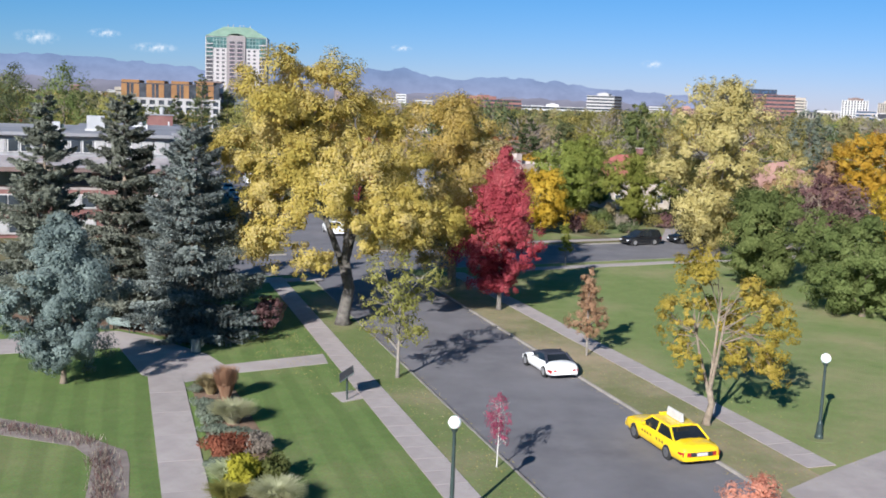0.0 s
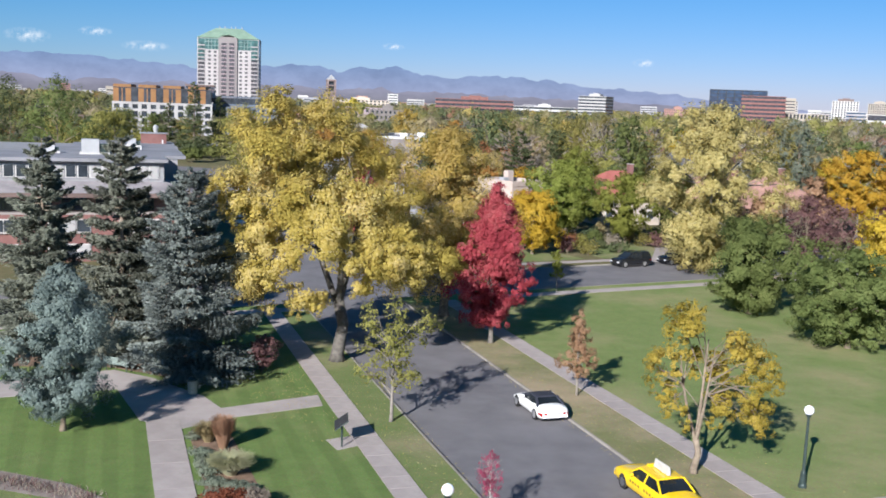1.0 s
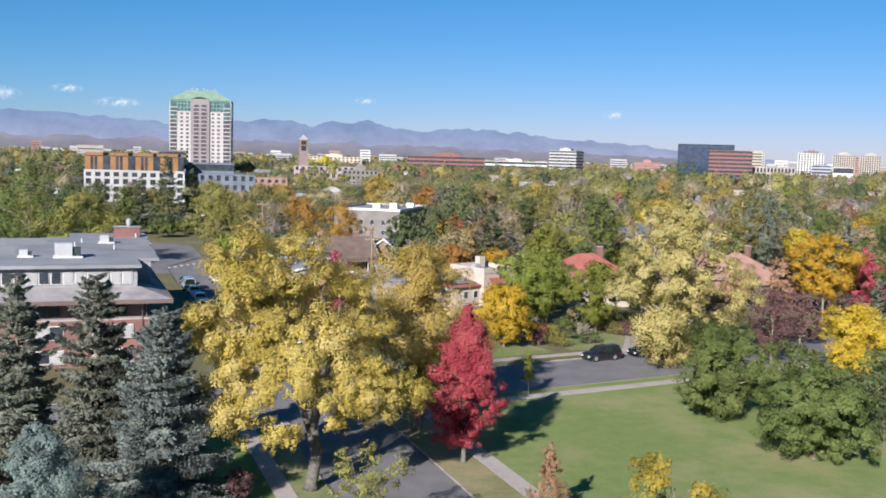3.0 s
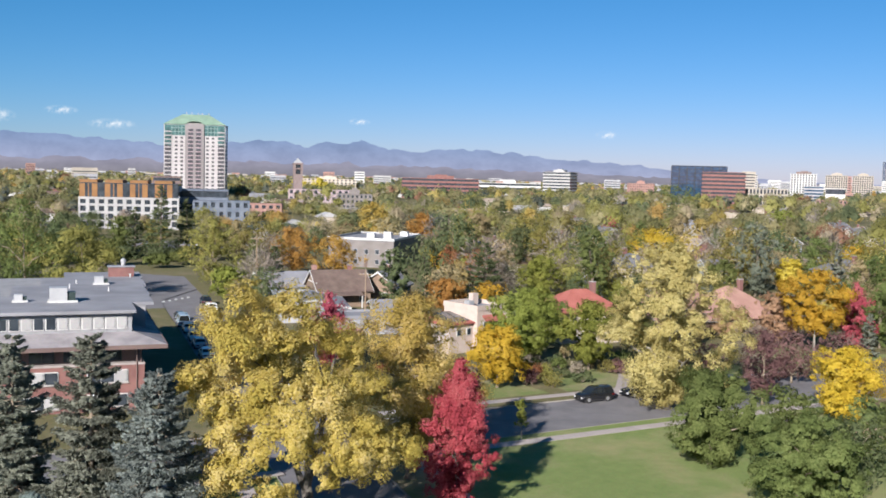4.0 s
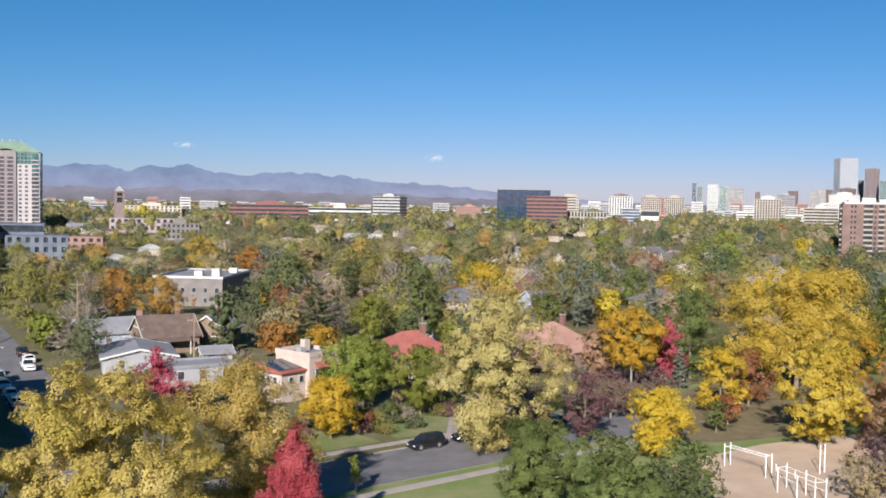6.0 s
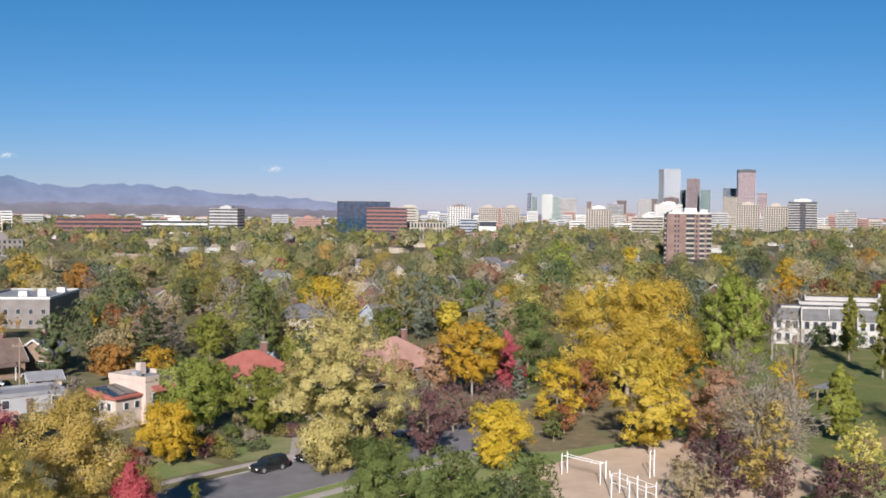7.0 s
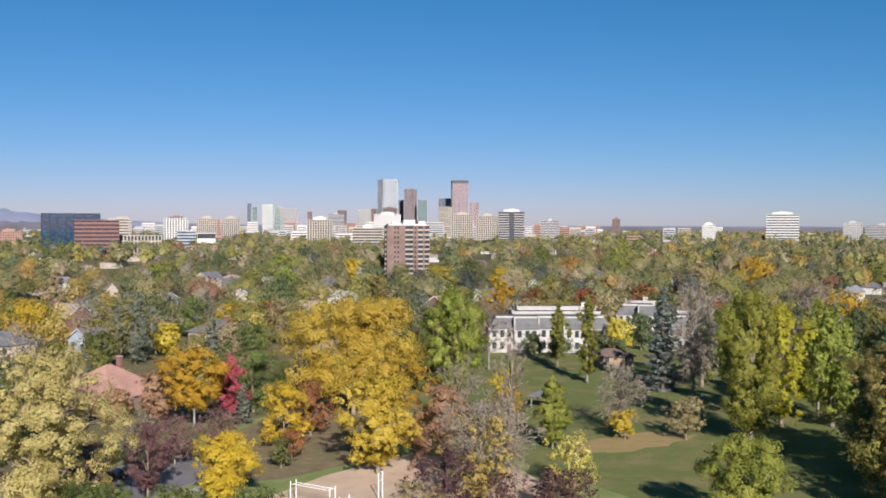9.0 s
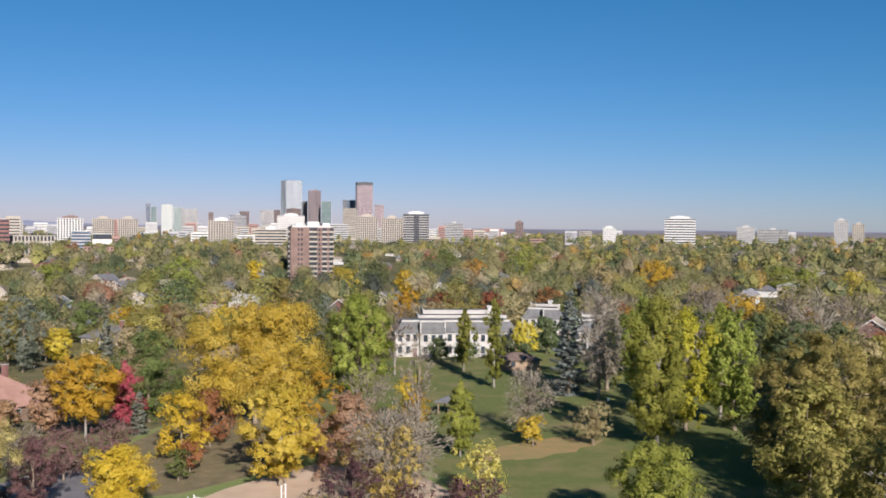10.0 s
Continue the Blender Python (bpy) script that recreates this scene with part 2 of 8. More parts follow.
GRASS = grass_mat("lawn_grass", (0.105, 0.16, 0.05), (0.155, 0.208, 0.07), (0.22, 0.225, 0.105), 0.5, 0.13)
LAWN = grass_mat("east_lawn_grass", (0.135, 0.18, 0.062), (0.185, 0.225, 0.085), (0.265, 0.245, 0.13), 0.46)
FIELD = grass_mat("autumn_field", (0.103, 0.125, 0.042), (0.138, 0.155, 0.058), (0.205, 0.175, 0.088), 0.47)
DRY_VERGE = grass_mat("dry_verge_grass", (0.14, 0.155, 0.065), (0.20, 0.195, 0.10), (0.34, 0.27, 0.185), 0.44)
VERGE = grass_mat("verge_grass", (0.12, 0.16, 0.057), (0.172, 0.195, 0.082), (0.29, 0.24, 0.155), 0.47)
SCRUB = grass_mat("suburb_ground", (0.10, 0.10, 0.045), (0.16, 0.14, 0.08), (0.20, 0.165, 0.11), 0.5)


# ---- mesh helpers ----
def mesh_ob(name, verts, faces, mats, parent=None, label="", smooth=False, idx=None):
    me = bpy.data.meshes.new(name)
    me.from_pydata(verts, [], faces)
    for m in mats if isinstance(mats, (list, tuple)) else [mats]:
        me.materials.append(m)
    if idx is not None:
        me.polygons.foreach_set("material_index", np.asarray(idx, dtype=np.int32))
    if smooth:
        me.polygons.foreach_set("use_smooth", [True] * len(me.polygons))
    me.update()
    ob = new(name, me)
    ob.parent = parent
    if label:
        ob["label"] = label
    return ob


def quads_mesh(name, v, mats, idx=None):
    """A mesh of separate quads from an array (count, 4, 3)."""
    k = len(v)
    me = bpy.data.meshes.new(name)
    me.vertices.add(k * 4)
    me.vertices.foreach_set("co", v.reshape(-1).astype(np.float32))
    me.loops.add(k * 4)
    me.loops.foreach_set("vertex_index", np.arange(k * 4, dtype=np.int32))
    me.polygons.add(k)
    me.polygons.foreach_set("loop_start", np.arange(0, k * 4, 4, dtype=np.int32))
    for m in mats:
        me.materials.append(m)
    if idx is not None:
        me.polygons.foreach_set("material_index", idx.astype(np.int32))
    me.update(calc_edges=True)
    return me


def leaf_mesh(name, v, mats, idx=None):
    """A mesh of separate leaf triangles from an array (count, 4, 3): three corners and the leaf's soft normal."""
    k = len(v)
    me = bpy.data.meshes.new(name)
    me.vertices.add(k * 3)
    me.vertices.foreach_set("co", v[:, :3].reshape(-1).astype(np.float32))
    me.loops.add(k * 3)
    me.loops.foreach_set("vertex_index", np.arange(k * 3, dtype=np.int32))
    me.polygons.add(k)
    me.polygons.foreach_set("loop_start", np.arange(0, k * 3, 3, dtype=np.int32))
    for m in mats:
        me.materials.append(m)
    if idx is not None:
        me.polygons.foreach_set("material_index", idx.astype(np.int32))
    me.update(calc_edges=True)
    me.attributes.new("custom_normal", "FLOAT_VECTOR", "POINT").data.foreach_set("vector", np.repeat(v[:, 3], 3, 0).reshape(-1).astype(np.float32))
    return me


def empty(name, x=0, y=0, z=0, rz=0, s=1.0):
    ob = new(name)
    ob.matrix_basis = pose(x, y, z, 0, 0, rz) @ Matrix.Diagonal((s, s, s, 1))
    ob.empty_display_size = 0.2
    return ob


def slab(name, pts, top, thick, mat, label="", category="", kind="structure", parent=None):
    k = len(pts)
    v = [(x, y, top) for x, y in pts] + [(x, y, top - thick) for x, y in pts]
    f = [tuple(range(k)), tuple(range(2 * k - 1, k - 1, -1))] + [(i, i + k, (i + 1) % k + k, (i + 1) % k) for i in range(k)]
    area = sum(pts[i][0] * pts[(i + 1) % k][1] - pts[(i + 1) % k][0] * pts[i][1] for i in range(k))
    if area < 0:
        f = [t[::-1] for t in f]
    ob = mesh_ob(name, v, f, mat, parent)
    return tagged(ob, label, category, kind=kind)


def box_data(x0, x1, y0, y1, z0, z1):
    v = [(x, y, z) for z in (z0, z1) for x, y in ((x0, y0), (x1, y0), (x1, y1), (x0, y1))]
    return v, [(3, 2, 1, 0), (4, 5, 6, 7), (0, 1, 5, 4), (1, 2, 6, 5), (2, 3, 7, 6), (3, 0, 4, 7)]


class Build:
    """Gathers boxes, tubes and polygons into one mesh."""

    def __init__(self):
        self.v, self.f, self.m = [], [], []

    def add(self, v, f, m=0):
        o = len(self.v)
        self.v += [tuple(p) for p in v]
        self.f += [tuple(i + o for i in t) for t in f]
        self.m += [m] * len(f)
        return self

    def box(self, x0, x1, y0, y1, z0, z1, m=0):
        return self.add(*box_data(x0, x1, y0, y1, z0, z1), m)

    def tube(self, pts, radii, sides=6, m=0, cap=True):
        pts = [Vector(p) for p in pts]
        v, f = [], []
        for i, p in enumerate(pts):
            d = (pts[min(i + 1, len(pts) - 1)] - pts[max(i - 1, 0)]).normalized()
            a = d.orthogonal().normalized() if abs(d.z) < 0.95 else Vector((1, 0, 0)) - d * d.x
            a.normalize()
            b = d.cross(a)
            r = radii[i] if isinstance(radii, (list, tuple)) else radii
            v += [p + (a * math.cos(k * math.tau / sides) + b * math.sin(k * math.tau / sides)) * r for k in range(sides)]
        for i in range(len(pts) - 1):
            f += [(i * sides + k, i * sides + (k + 1) % sides, (i + 1) * sides + (k + 1) % sides, (i + 1) * sides + k) for k in range(sides)]
        if cap:
            f += [tuple(range(sides))[::-1], tuple((len(pts) - 1) * sides + k for k in range(sides))]
        return self.add(v, f, m)

    def ob(self, name, mats, parent=None, label="", smooth=False):
        return mesh_ob(name, self.v, self.f, mats, parent, label, smooth, self.m)


def at(ob, x, y, z=0, rz=0, s=1.0):
    ob.matrix_basis = pose(x, y, z, 0, 0, rz) @ Matrix.Diagonal((s, s, s, 1))
    return ob


# ---- ground, roads, lawns ----
def ground_sheet():
    rings, steps = [0, 60, 200, 500, 1200, 2600, 4900], 48
    v, f = [(0, 0, -0.13)], []
    for r in rings[1:]:
        v += [(r * math.cos(k * math.tau / steps), r * math.sin(k * math.tau / steps), -0.13) for k in range(steps)]
    f += [(0, 1 + k, 1 + (k + 1) % steps) for k in range(steps)]
    for i in range(len(rings) - 2):
        o = 1 + i * steps
        f += [(o + k, o + steps + k, o + steps + (k + 1) % steps, o + (k + 1) % steps) for k in range(steps)]
    tagged(mesh_ob("ground", v, f, SCRUB), "dry mixed grass and soil of the wide suburb plain", "ground", kind="structure")


ground_sheet()
UL, UR, NN, NF = 18.4, 27.55, 83.2, 94.6
slab("road", [uv(UL, -20), uv(UR, -20), uv(UR, 222), uv(UL, 222)], -0.115, 0.01, ASPHALT, "grey worn asphalt of the residential street", "road")
slab("cross_road", [an(-150, NN), an(115, NN), an(115, NF), an(-150, NF)], -0.110, 0.01, ASPHALT, "grey asphalt cross street past the park edge", "road")
kw = 0.12
slab("lawn_west", [uv(UL - kw, -20), un(UL - kw, NN - kw), an(-150, NN - kw), (-150, -40)], 0.0, 0.12, GRASS, "mown green park lawn with mowing stripes", "lawn")
slab("lawn_east", [uv(UR + kw, -20), (330, -60), an(330, 102), an(115.2, 102), an(115.2, NN - kw), un(UR + kw, NN - kw)], 0.0, 0.12, LAWN, "mown green park lawn, dry in places", "lawn")
slab("playing_field", [(88, 40), (210, 30), (240, 150), (170, 200), (105, 190), (90, 130)], 0.004, 0.004, FIELD, "open park lawn fading to yellow in autumn", "lawn")
slab("lots_west", [un(UL - kw, NF + kw), uv(UL - kw, 222), uv(UR + kw, 222), uv(UR + kw, 330), uv(-200, 330), an(-150, NF + kw)], 0.0, 0.12, SCRUB, "gardens and yards behind the cross street", "yard")
slab("lots_east", [un(UR + kw, NF + kw), an(115.2, NF + kw), an(115.2, 102), an(330, 102), uv(330, 330), uv(UR + kw, 330)], 0.0, 0.12, SCRUB, "leafy gardens between the houses", "yard")
for a0_, a1_, n1_ in ((56, 71.5, 107), (74, 87, 109), (89, 108, 106)):
    slab("front_lawn", [an(a0_, 98.6), an(a1_, 98.6), an(a1_ - 0.6, n1_), an((a0_ + a1_) / 2, n1_ + 1.2), an(a0_ + 0.8, n1_ - 0.5)], 0.008, 0.006, VERGE, "patchy green front lawn past the cross street", "lawn")
for nm, p in (("kerb_west", [uv(UL - kw, -20), uv(UL, -20), un(UL, NN), un(UL - kw, NN - kw)]), ("kerb_east", [uv(UR, -20), uv(UR + kw, -20), un(UR + kw, NN - kw), un(UR, NN)]),
              ("kerb_cross_west", [an(-150, NN - kw), un(UL - kw, NN - kw), un(UL, NN), an(-150, NN)]), ("kerb_cross_east", [un(UR, NN), un(UR + kw, NN - kw), an(115, NN - kw), an(115, NN)]),
              ("kerb_north_west", [an(-150, NF), un(UL, NF), un(UL - kw, NF + kw), an(-150, NF + kw)]), ("kerb_north_east", [un(UR, NF), an(115, NF), an(115, NF + kw), un(UR + kw, NF + kw)])):
    slab(nm, p, 0.02, 0.15, KERB, "pale concrete kerb along the street", "kerb")
# dry verges between kerb and pavement
slab("verge_west", [uv(16.0, -15), uv(UL - kw - 0.02, -15), un(UL - kw - 0.02, NN - 3), un(16.0, NN - 3)], 0.006, 0.01, VERGE, "thin yellowing grass verge strewn with leaves", "verge")
slab("verge_east", [uv(UR + kw + 0.02, 33), uv(30.95, 35), un(30.95, NN - 3), un(UR + kw + 0.02, NN - 3)], 0.006, 0.01, DRY_VERGE, "thin dry grass verge beside the kerb", "verge")


def pavement(name, p0, p1, width, label, piece=1.5):
    """A pavement of separate concrete slabs with open joints; p0, p1 on its middle line."""
    a, b = Vector((*p0, 0)), Vector((*p1, 0))
    d = (b - a).normalized()
    side = Vector((-d.y, d.x, 0)) * width / 2
    base = slab(name, [tuple((q + s)[:2]) for q, s in ((a, -side), (b, -side), (b, side), (a, side))], 0.012, 0.012, MULCH, label, "pavement")
    count = max(1, round((b - a).length / piece))
    piece = (b - a).length / count
    me = None
    for i in range(count):
        if me is None:
            w, h = piece / 2 - 0.012, width / 2
            v, f = box_data(-w, w, -h, h, 0, 0.03)
            ob = mesh_ob("slab", v, f, CONCRETE, base)
            me = ob.data
        else:
            ob = new("slab", me)
            ob.parent = base
        c = a + d * (i + 0.5) * piece
        ob.matrix_basis = pose(c.x, c.y, 0.004 + 0.006 * ((i * 7) % 5) / 5, 0, 0, math.degrees(math.atan2(d.y, d.x)))


pavement("pavement_west", uv(15.2, -10), un(15.2, NN - 1), 1.45, "pale concrete pavement between lawn and verge")
pavement("pavement_east", uv(31.75, 36), un(31.75, NN - 2.6), 1.5, "pale concrete pavement along the park lawn")
pavement("pavement_cross", an(46, 80.7), an(108, 80.7), 1.5, "pale concrete pavement along the cross street")
pavement("pavement_cross_west", an(-60, 80.7), an(31, 80.7), 1.5, "pale concrete pavement along the cross street")
pavement("pavement_north", an(48, 97.0), an(112, 97.0), 1.4, "pale concrete pavement before the houses")
slab("drive", [(15.3, 41.6), (18.5, 44.6), (22, 47.6), (34, 52), (46, 40), (30, 22), (17, 30)], 0.02, 0.02, CONCRETE, "wide pale concrete park entrance", "pavement")
pavement("park_path", (-5.1, 29.0), (-14.2, 54.4), 1.8, "pale concrete garden path", 3.2)
slab("park_path_hub", [(-12.7, 53.2), (-10.9, 55.2), (-5.9, 58.3), (-6.5, 60.4), (-11.6, 57.0), (-13.2, 59.2), (-17.4, 62.6), (-20.3, 64.0), (-26, 60.6), (-36, 55.6), (-36, 54.0), (-25, 57.0), (-18.6, 59.8), (-15.4, 54.2)], 0.022, 0.02, CONCRETE, "pale concrete park path meeting point", "pavement")
slab("spruce_bed", [(-13.4, 61.6), (-12.2, 65.5), (-13, 69.5), (-18, 72), (-24, 71), (-29, 68), (-27, 63.8), (-20.6, 64.6), (-17.2, 63.2)], 0.012, 0.01, MULCH, "brown needle mulch under the spruces", "mulch")
slab("rose_bed", [(-28, 46.6), (-19.3, 46.1), (-15.6, 44.9), (-12.2, 42.6), (-11.6, 41.2), (-10.4, 37.6), (-8.2, 31), (-9.9, 31), (-12.0, 37.5), (-13.2, 41.4), (-14.6, 42.9), (-18.3, 43.9), (-28, 44.6)], 0.012, 0.01, surface("dry_bed", (0.17, 0.14, 0.125), (0.26, 0.22, 0.20), 1.2, 18, 0.95, bump=0.8), "bare brown autumn flower bed in the lawn", "flower bed")
slab("border_bed", [(-12.3, 52.7), (-10.0, 52.6), (-6.6, 44.5), (-4.2, 38.0), (-2.0, 31), (-4.6, 31), (-6.9, 38.2), (-9.2, 44.4)], 0.014, 0.012, MULCH, "brown border bed full of shrubs", "flower bed")
slab("playground", [(45, 97), (46, 103.5), (52, 108), (64, 114), (80, 118), (88, 106), (84, 92), (66, 84), (52, 88)], 0.012, 0.01, SAND, "tan gravel playground surface", "playground")
slab("leaf_litter", [(58.8, 115.3), (52.1, 117.4), (64.9, 145.3), (78.7, 157.4), (91.3, 169.8), (100, 172), (93.7, 147.3), (82, 124), (76, 119)], 0.008, 0.008, LITTER, "brown leaf litter under the park trees", "ground")
slab("garden_path", [(24.6, 120.5), (25.6, 120.2), (29.0, 131), (29.8, 143), (28.6, 143), (27.4, 132)], 0.012, 0.01, CONCRETE, "concrete garden path up to a house", "path")
slab("side_road", [uv(-90, 192), uv(UL, 192), uv(UL, 203), uv(-90, 203)], 0.006, 0.01, ASPHALT, "grey asphalt of a farther side street", "road")
slab("car_park", [(-112, 330), (-70, 320), (-64, 355), (-106, 366)], 0.006, 0.01, ASPHALT, "grey asphalt car park by the white block", "road")
slab("road_bend", [uv(UL - 8, 203), uv(UL, 203), uv(UR, 222), (-57.7, 243), (-78, 250), (-112, 246), (-112, 238), (-76, 236), (-63, 226)], 0.008, 0.006, ASPHALT, "grey asphalt where the side street bends away", "road")
for k_ in range(5):
    slab("crossing_bar", [uv(18.6 + k_ * 1.35 + p_, 201.5 + k_ * 1.5 + q_) for p_, q_ in ((0, 0), (0.55, 0), (0.55, 2.0), (0, 2.0))], -0.107, 0.006, ROADPAINT, "worn white crossing bar on the asphalt", "road marking")

# ---- trees ----
def leaf_tris(c, rad, n, size, rng, out=0.6, shell=0.5, long=1.0, base=None, soft=0.42, twig=False):
    """n leaf clumps round blobs with centres c (k,3) and radii rad (k,3); base holds the centre of each blob's own limb."""
    w = rad.prod(1) ** (2 / 3)
    i = rng.choice(len(c), n, p=w / w.sum())
    d = rng.normal(size=(n, 3))
    d /= np.linalg.norm(d, axis=1, keepdims=True)
    r = shell + (1.06 - shell) * rng.random((n, 1)) ** 0.6
    p = c[i] + d * r * rad[i]
    away = p - c.mean(0) * np.array([1, 1, 0.85])
    away /= np.linalg.norm(away, axis=1, keepdims=True) + 1e-9
    limb = p - base[i] if base is not None else d
    limb = limb / (np.linalg.norm(limb, axis=1, keepdims=True) + 1e-9)
    full = d * 0.34 + limb * 0.38 + away * 0.36 + np.array([0, 0, 0.12])
    full /= np.linalg.norm(full, axis=1, keepdims=True) + 1e-9
    nrm = full * out + rng.normal(size=(n, 3)) * (1 - out) * 0.9
    nrm *= np.where((nrm * full).sum(1, keepdims=True) < 0, -1.0, 1.0)
    nrm /= np.linalg.norm(nrm, axis=1, keepdims=True) + 1e-9
    s = size * (0.5 + 1.1 * rng.random((n, 1)) ** 1.6)
    if twig:
        t = away + limb * 0.6 + rng.normal(size=(n, 3)) * 0.45
        nrm = np.cross(t, rng.normal(size=(n, 3)))
        nrm *= np.where((nrm * full).sum(1, keepdims=True) < 0, -1.0, 1.0)
        nrm /= np.linalg.norm(nrm, axis=1, keepdims=True) + 1e-9
    else:
        t = np.cross(nrm, rng.normal(size=(n, 3)))
    t /= np.linalg.norm(t, axis=1, keepdims=True) + 1e-9
    b = np.cross(nrm, t)
    t, b = t * s * 0.5 * long, b * s * 0.5
    sh = nrm * (1 - soft) + full * soft
    sh /= np.linalg.norm(sh, axis=1, keepdims=True) + 1e-9
    return np.stack([p - t - b * 0.6, p + t - b * 0.6, p + b, sh], 1)


PROFILES = {
    "round": lambda z: math.sqrt(max(0.0, 1 - (2 * z - 1) ** 2)) * 0.9 + 0.1,
    "spread": lambda z: max(0.25, math.sin(math.pi * min(1.0, z * 0.8 + 0.22)) ** 0.6),
    "column": lambda z: 0.55 + 0.45 * math.sin(math.pi * z) if z < 0.75 else 0.82 * (1 - z) / 0.25 * 0.8 + 0.18,
    "cone": lambda z: (1 - z) ** 0.75 * 0.92 * min(1.0, 0.62 + z * 2.4) + 0.07,
    "egg": lambda z: float(np.interp(z, [0, 0.1, 0.28, 0.5, 0.75, 1], [0.45, 0.82, 1, 0.86, 0.5, 0.08])),
    "vase": lambda z: 0.35 + 0.65 * math.sin(math.pi * min(1.0, 0.15 + z * 0.72)),
}


def tree_shape(seed, h, w, clear, kind, n, size, blobs=34, blob=0.2, limbs=9, trunk=0.16, bark=None, shell=0.5, out=0.82, twigs=0, clumps=11, ragged=0.16, lobes=None, fork=0.0, bare=False):
    """Meshes (trunk, crown) of a broad-leaved tree: tapered trunk, limbs that reach the clumps, many leaf clumps with gaps."""
    rng = np.random.default_rng(seed)
    prof = PROFILES[kind]
    c, rad = [], []
    ch = h - clear
    for i in range(blobs):
        z = (i + rng.random()) / blobs
        ang = i * 2.399963 + rng.normal() * 0.4
        pr = prof(z) * w / 2
        rr = blob * w * (0.65 + 0.6 * rng.random()) * (0.72 if z > 0.85 else 1.0)
        rr = min(rr, max(pr * 0.8, w * 0.07))
        q = max(0.0, pr * (1 + rng.normal() * ragged) - rr * 0.8) * (1.0 if rng.random() < 0.72 else 0.45 * rng.random())
        zz = clear + ch * z
        zz = min(max(zz, clear + rr * 0.6), h - rr * 0.8)
        c.append((q * math.cos(ang), q * math.sin(ang), zz))
        rad.append((rr, rr, rr * (0.88 if kind != "column" else 1.25)))
    c, rad = np.array(c), np.array(rad)
    if lobes:
        c = np.array([q[:3] for q in lobes], float)
        rad = np.array([[q[3], q[3], q[3] * 0.9] for q in lobes])
        side = rng.normal(size=(len(c) * 3, 3))
        side /= np.linalg.norm(side, axis=1, keepdims=True)
        big = np.repeat(rad, 3, 0)
        c = np.concatenate([c, np.repeat(c, 3, 0) + side * big * 1.05])
        rad = np.concatenate([rad * 0.95, big * rng.uniform(0.35, 0.7, (len(big), 1))])
    sub = max(5, int(clumps))
    i = np.repeat(np.arange(len(c)), sub)
    d = rng.normal(size=(len(i), 3)) + np.array([0, 0, 0.35])
    d /= np.linalg.norm(d, axis=1, keepdims=True)
    c2 = c[i] + d * rad[i] * (0.45 + 0.75 * rng.random((len(i), 1)))
    r2 = rad[i] * (0.2 + 0.36 * rng.random((len(i), 1)) ** 1.3) * (0.7 + 0.6 * rng.random((len(i), 3)))
    if bare:
        quads = leaf_tris(c2, r2 * 1.2, n, size * 0.34, rng, out, shell=0.1, base=c[i], long=4.5, twig=True)
    else:
        quads = leaf_tris(c2, r2, n * 2, size * 0.74, rng, out, shell=shell * 0.5, base=c[i])
    b = Build()
    bend = rng.normal(size=2) * 0.02 * h
    top = clear + ch * (0.5 if kind != "cone" else 0.8)
    pts = [(bend[0] * t * t, bend[1] * t * t, top * t) for t in (0, 0.06, 0.3, 0.6, 1.0)]
    stems = []
    if fork:
        b.tube([(0, 0, 0), (0, 0, fork * 0.12), (0.02 * h, 0, fork * 0.6), (0, 0, fork)], [trunk * 1.5, trunk * 1.1, trunk * 0.92, trunk * 0.95], 9)
        for k in range(3):
            a = 2.9 + k * 2.2 + rng.normal() * 0.15
            e = Vector((math.cos(a) * w * 0.16, math.sin(a) * w * 0.16, top * (1.0 + 0.12 * k)))
            stems.append((Vector((0, 0, fork * 0.92)), Vector((e.x * 0.55, e.y * 0.55, fork + (e.z - fork) * 0.45)), e))
            b.tube([Vector((0, 0, fork * 0.9)), stems[-1][1], e], [trunk * 0.62, trunk * 0.45, trunk * 0.2], 7, cap=False)
    else:
        b.tube(pts, [trunk * 1.5, trunk * 1.08, trunk * 0.9, trunk * 0.68, trunk * 0.3], 8)
    order = np.argsort(-rad[:, 0] + rng.random(len(c)) * 0.2)[:limbs]
    for k in order:
        e = c[k]
        s = max(0.25, min(0.95, (e[2] - 0.35 * math.hypot(e[0], e[1]) - 0.1 * ch) / top))
        s0 = Vector((bend[0] * s * s, bend[1] * s * s, top * s))
        if stems:
            st = min(stems, key=lambda q: (q[2] - Vector(e)).length)
            s0 = st[1].lerp(st[2], 0.15 + 0.5 * rng.random())
        mid = s0.lerp(Vector(e), 0.5) + Vector((0, 0, 0.06 * ch)) + Vector(rng.normal(size=3) * 0.03 * w)
        r0 = trunk * (0.2 if stems else 0.55 if s < 0.7 else 0.35)
        b.tube([s0, mid, Vector(e)], [r0, r0 * 0.6, r0 * 0.2], 5, cap=False)
        for _ in range(twigs):
            g = Vector(e) + Vector(np.clip(rng.normal(size=3), -1.2, 1.2)) * float(rad[k][0]) * 0.75
            b.tube([mid, mid.lerp(g, 0.6) + Vector((0, 0, 0.1)), g], [r0 * 0.35, r0 * 0.2, 0.008], 4, cap=False)
    return b, quads


def make_tree(name, seed, h, w, clear, kind, leaf, n, size, label, category="tree", bark=None, **kw):
    """A tree thing with trunk and crown at the origin."""
    b, quads = tree_shape(seed, h, w, clear, kind, n, size, bare=leaf in ("bare", "twig"), **kw)
    root = empty(name)
    b.ob("trunk", bark or BARK, root, smooth=True)
    cr = new("crown", leaf_mesh("crown", quads, [LEAF[leaf]]))
    cr.parent = root
    return tagged(root, label, category)


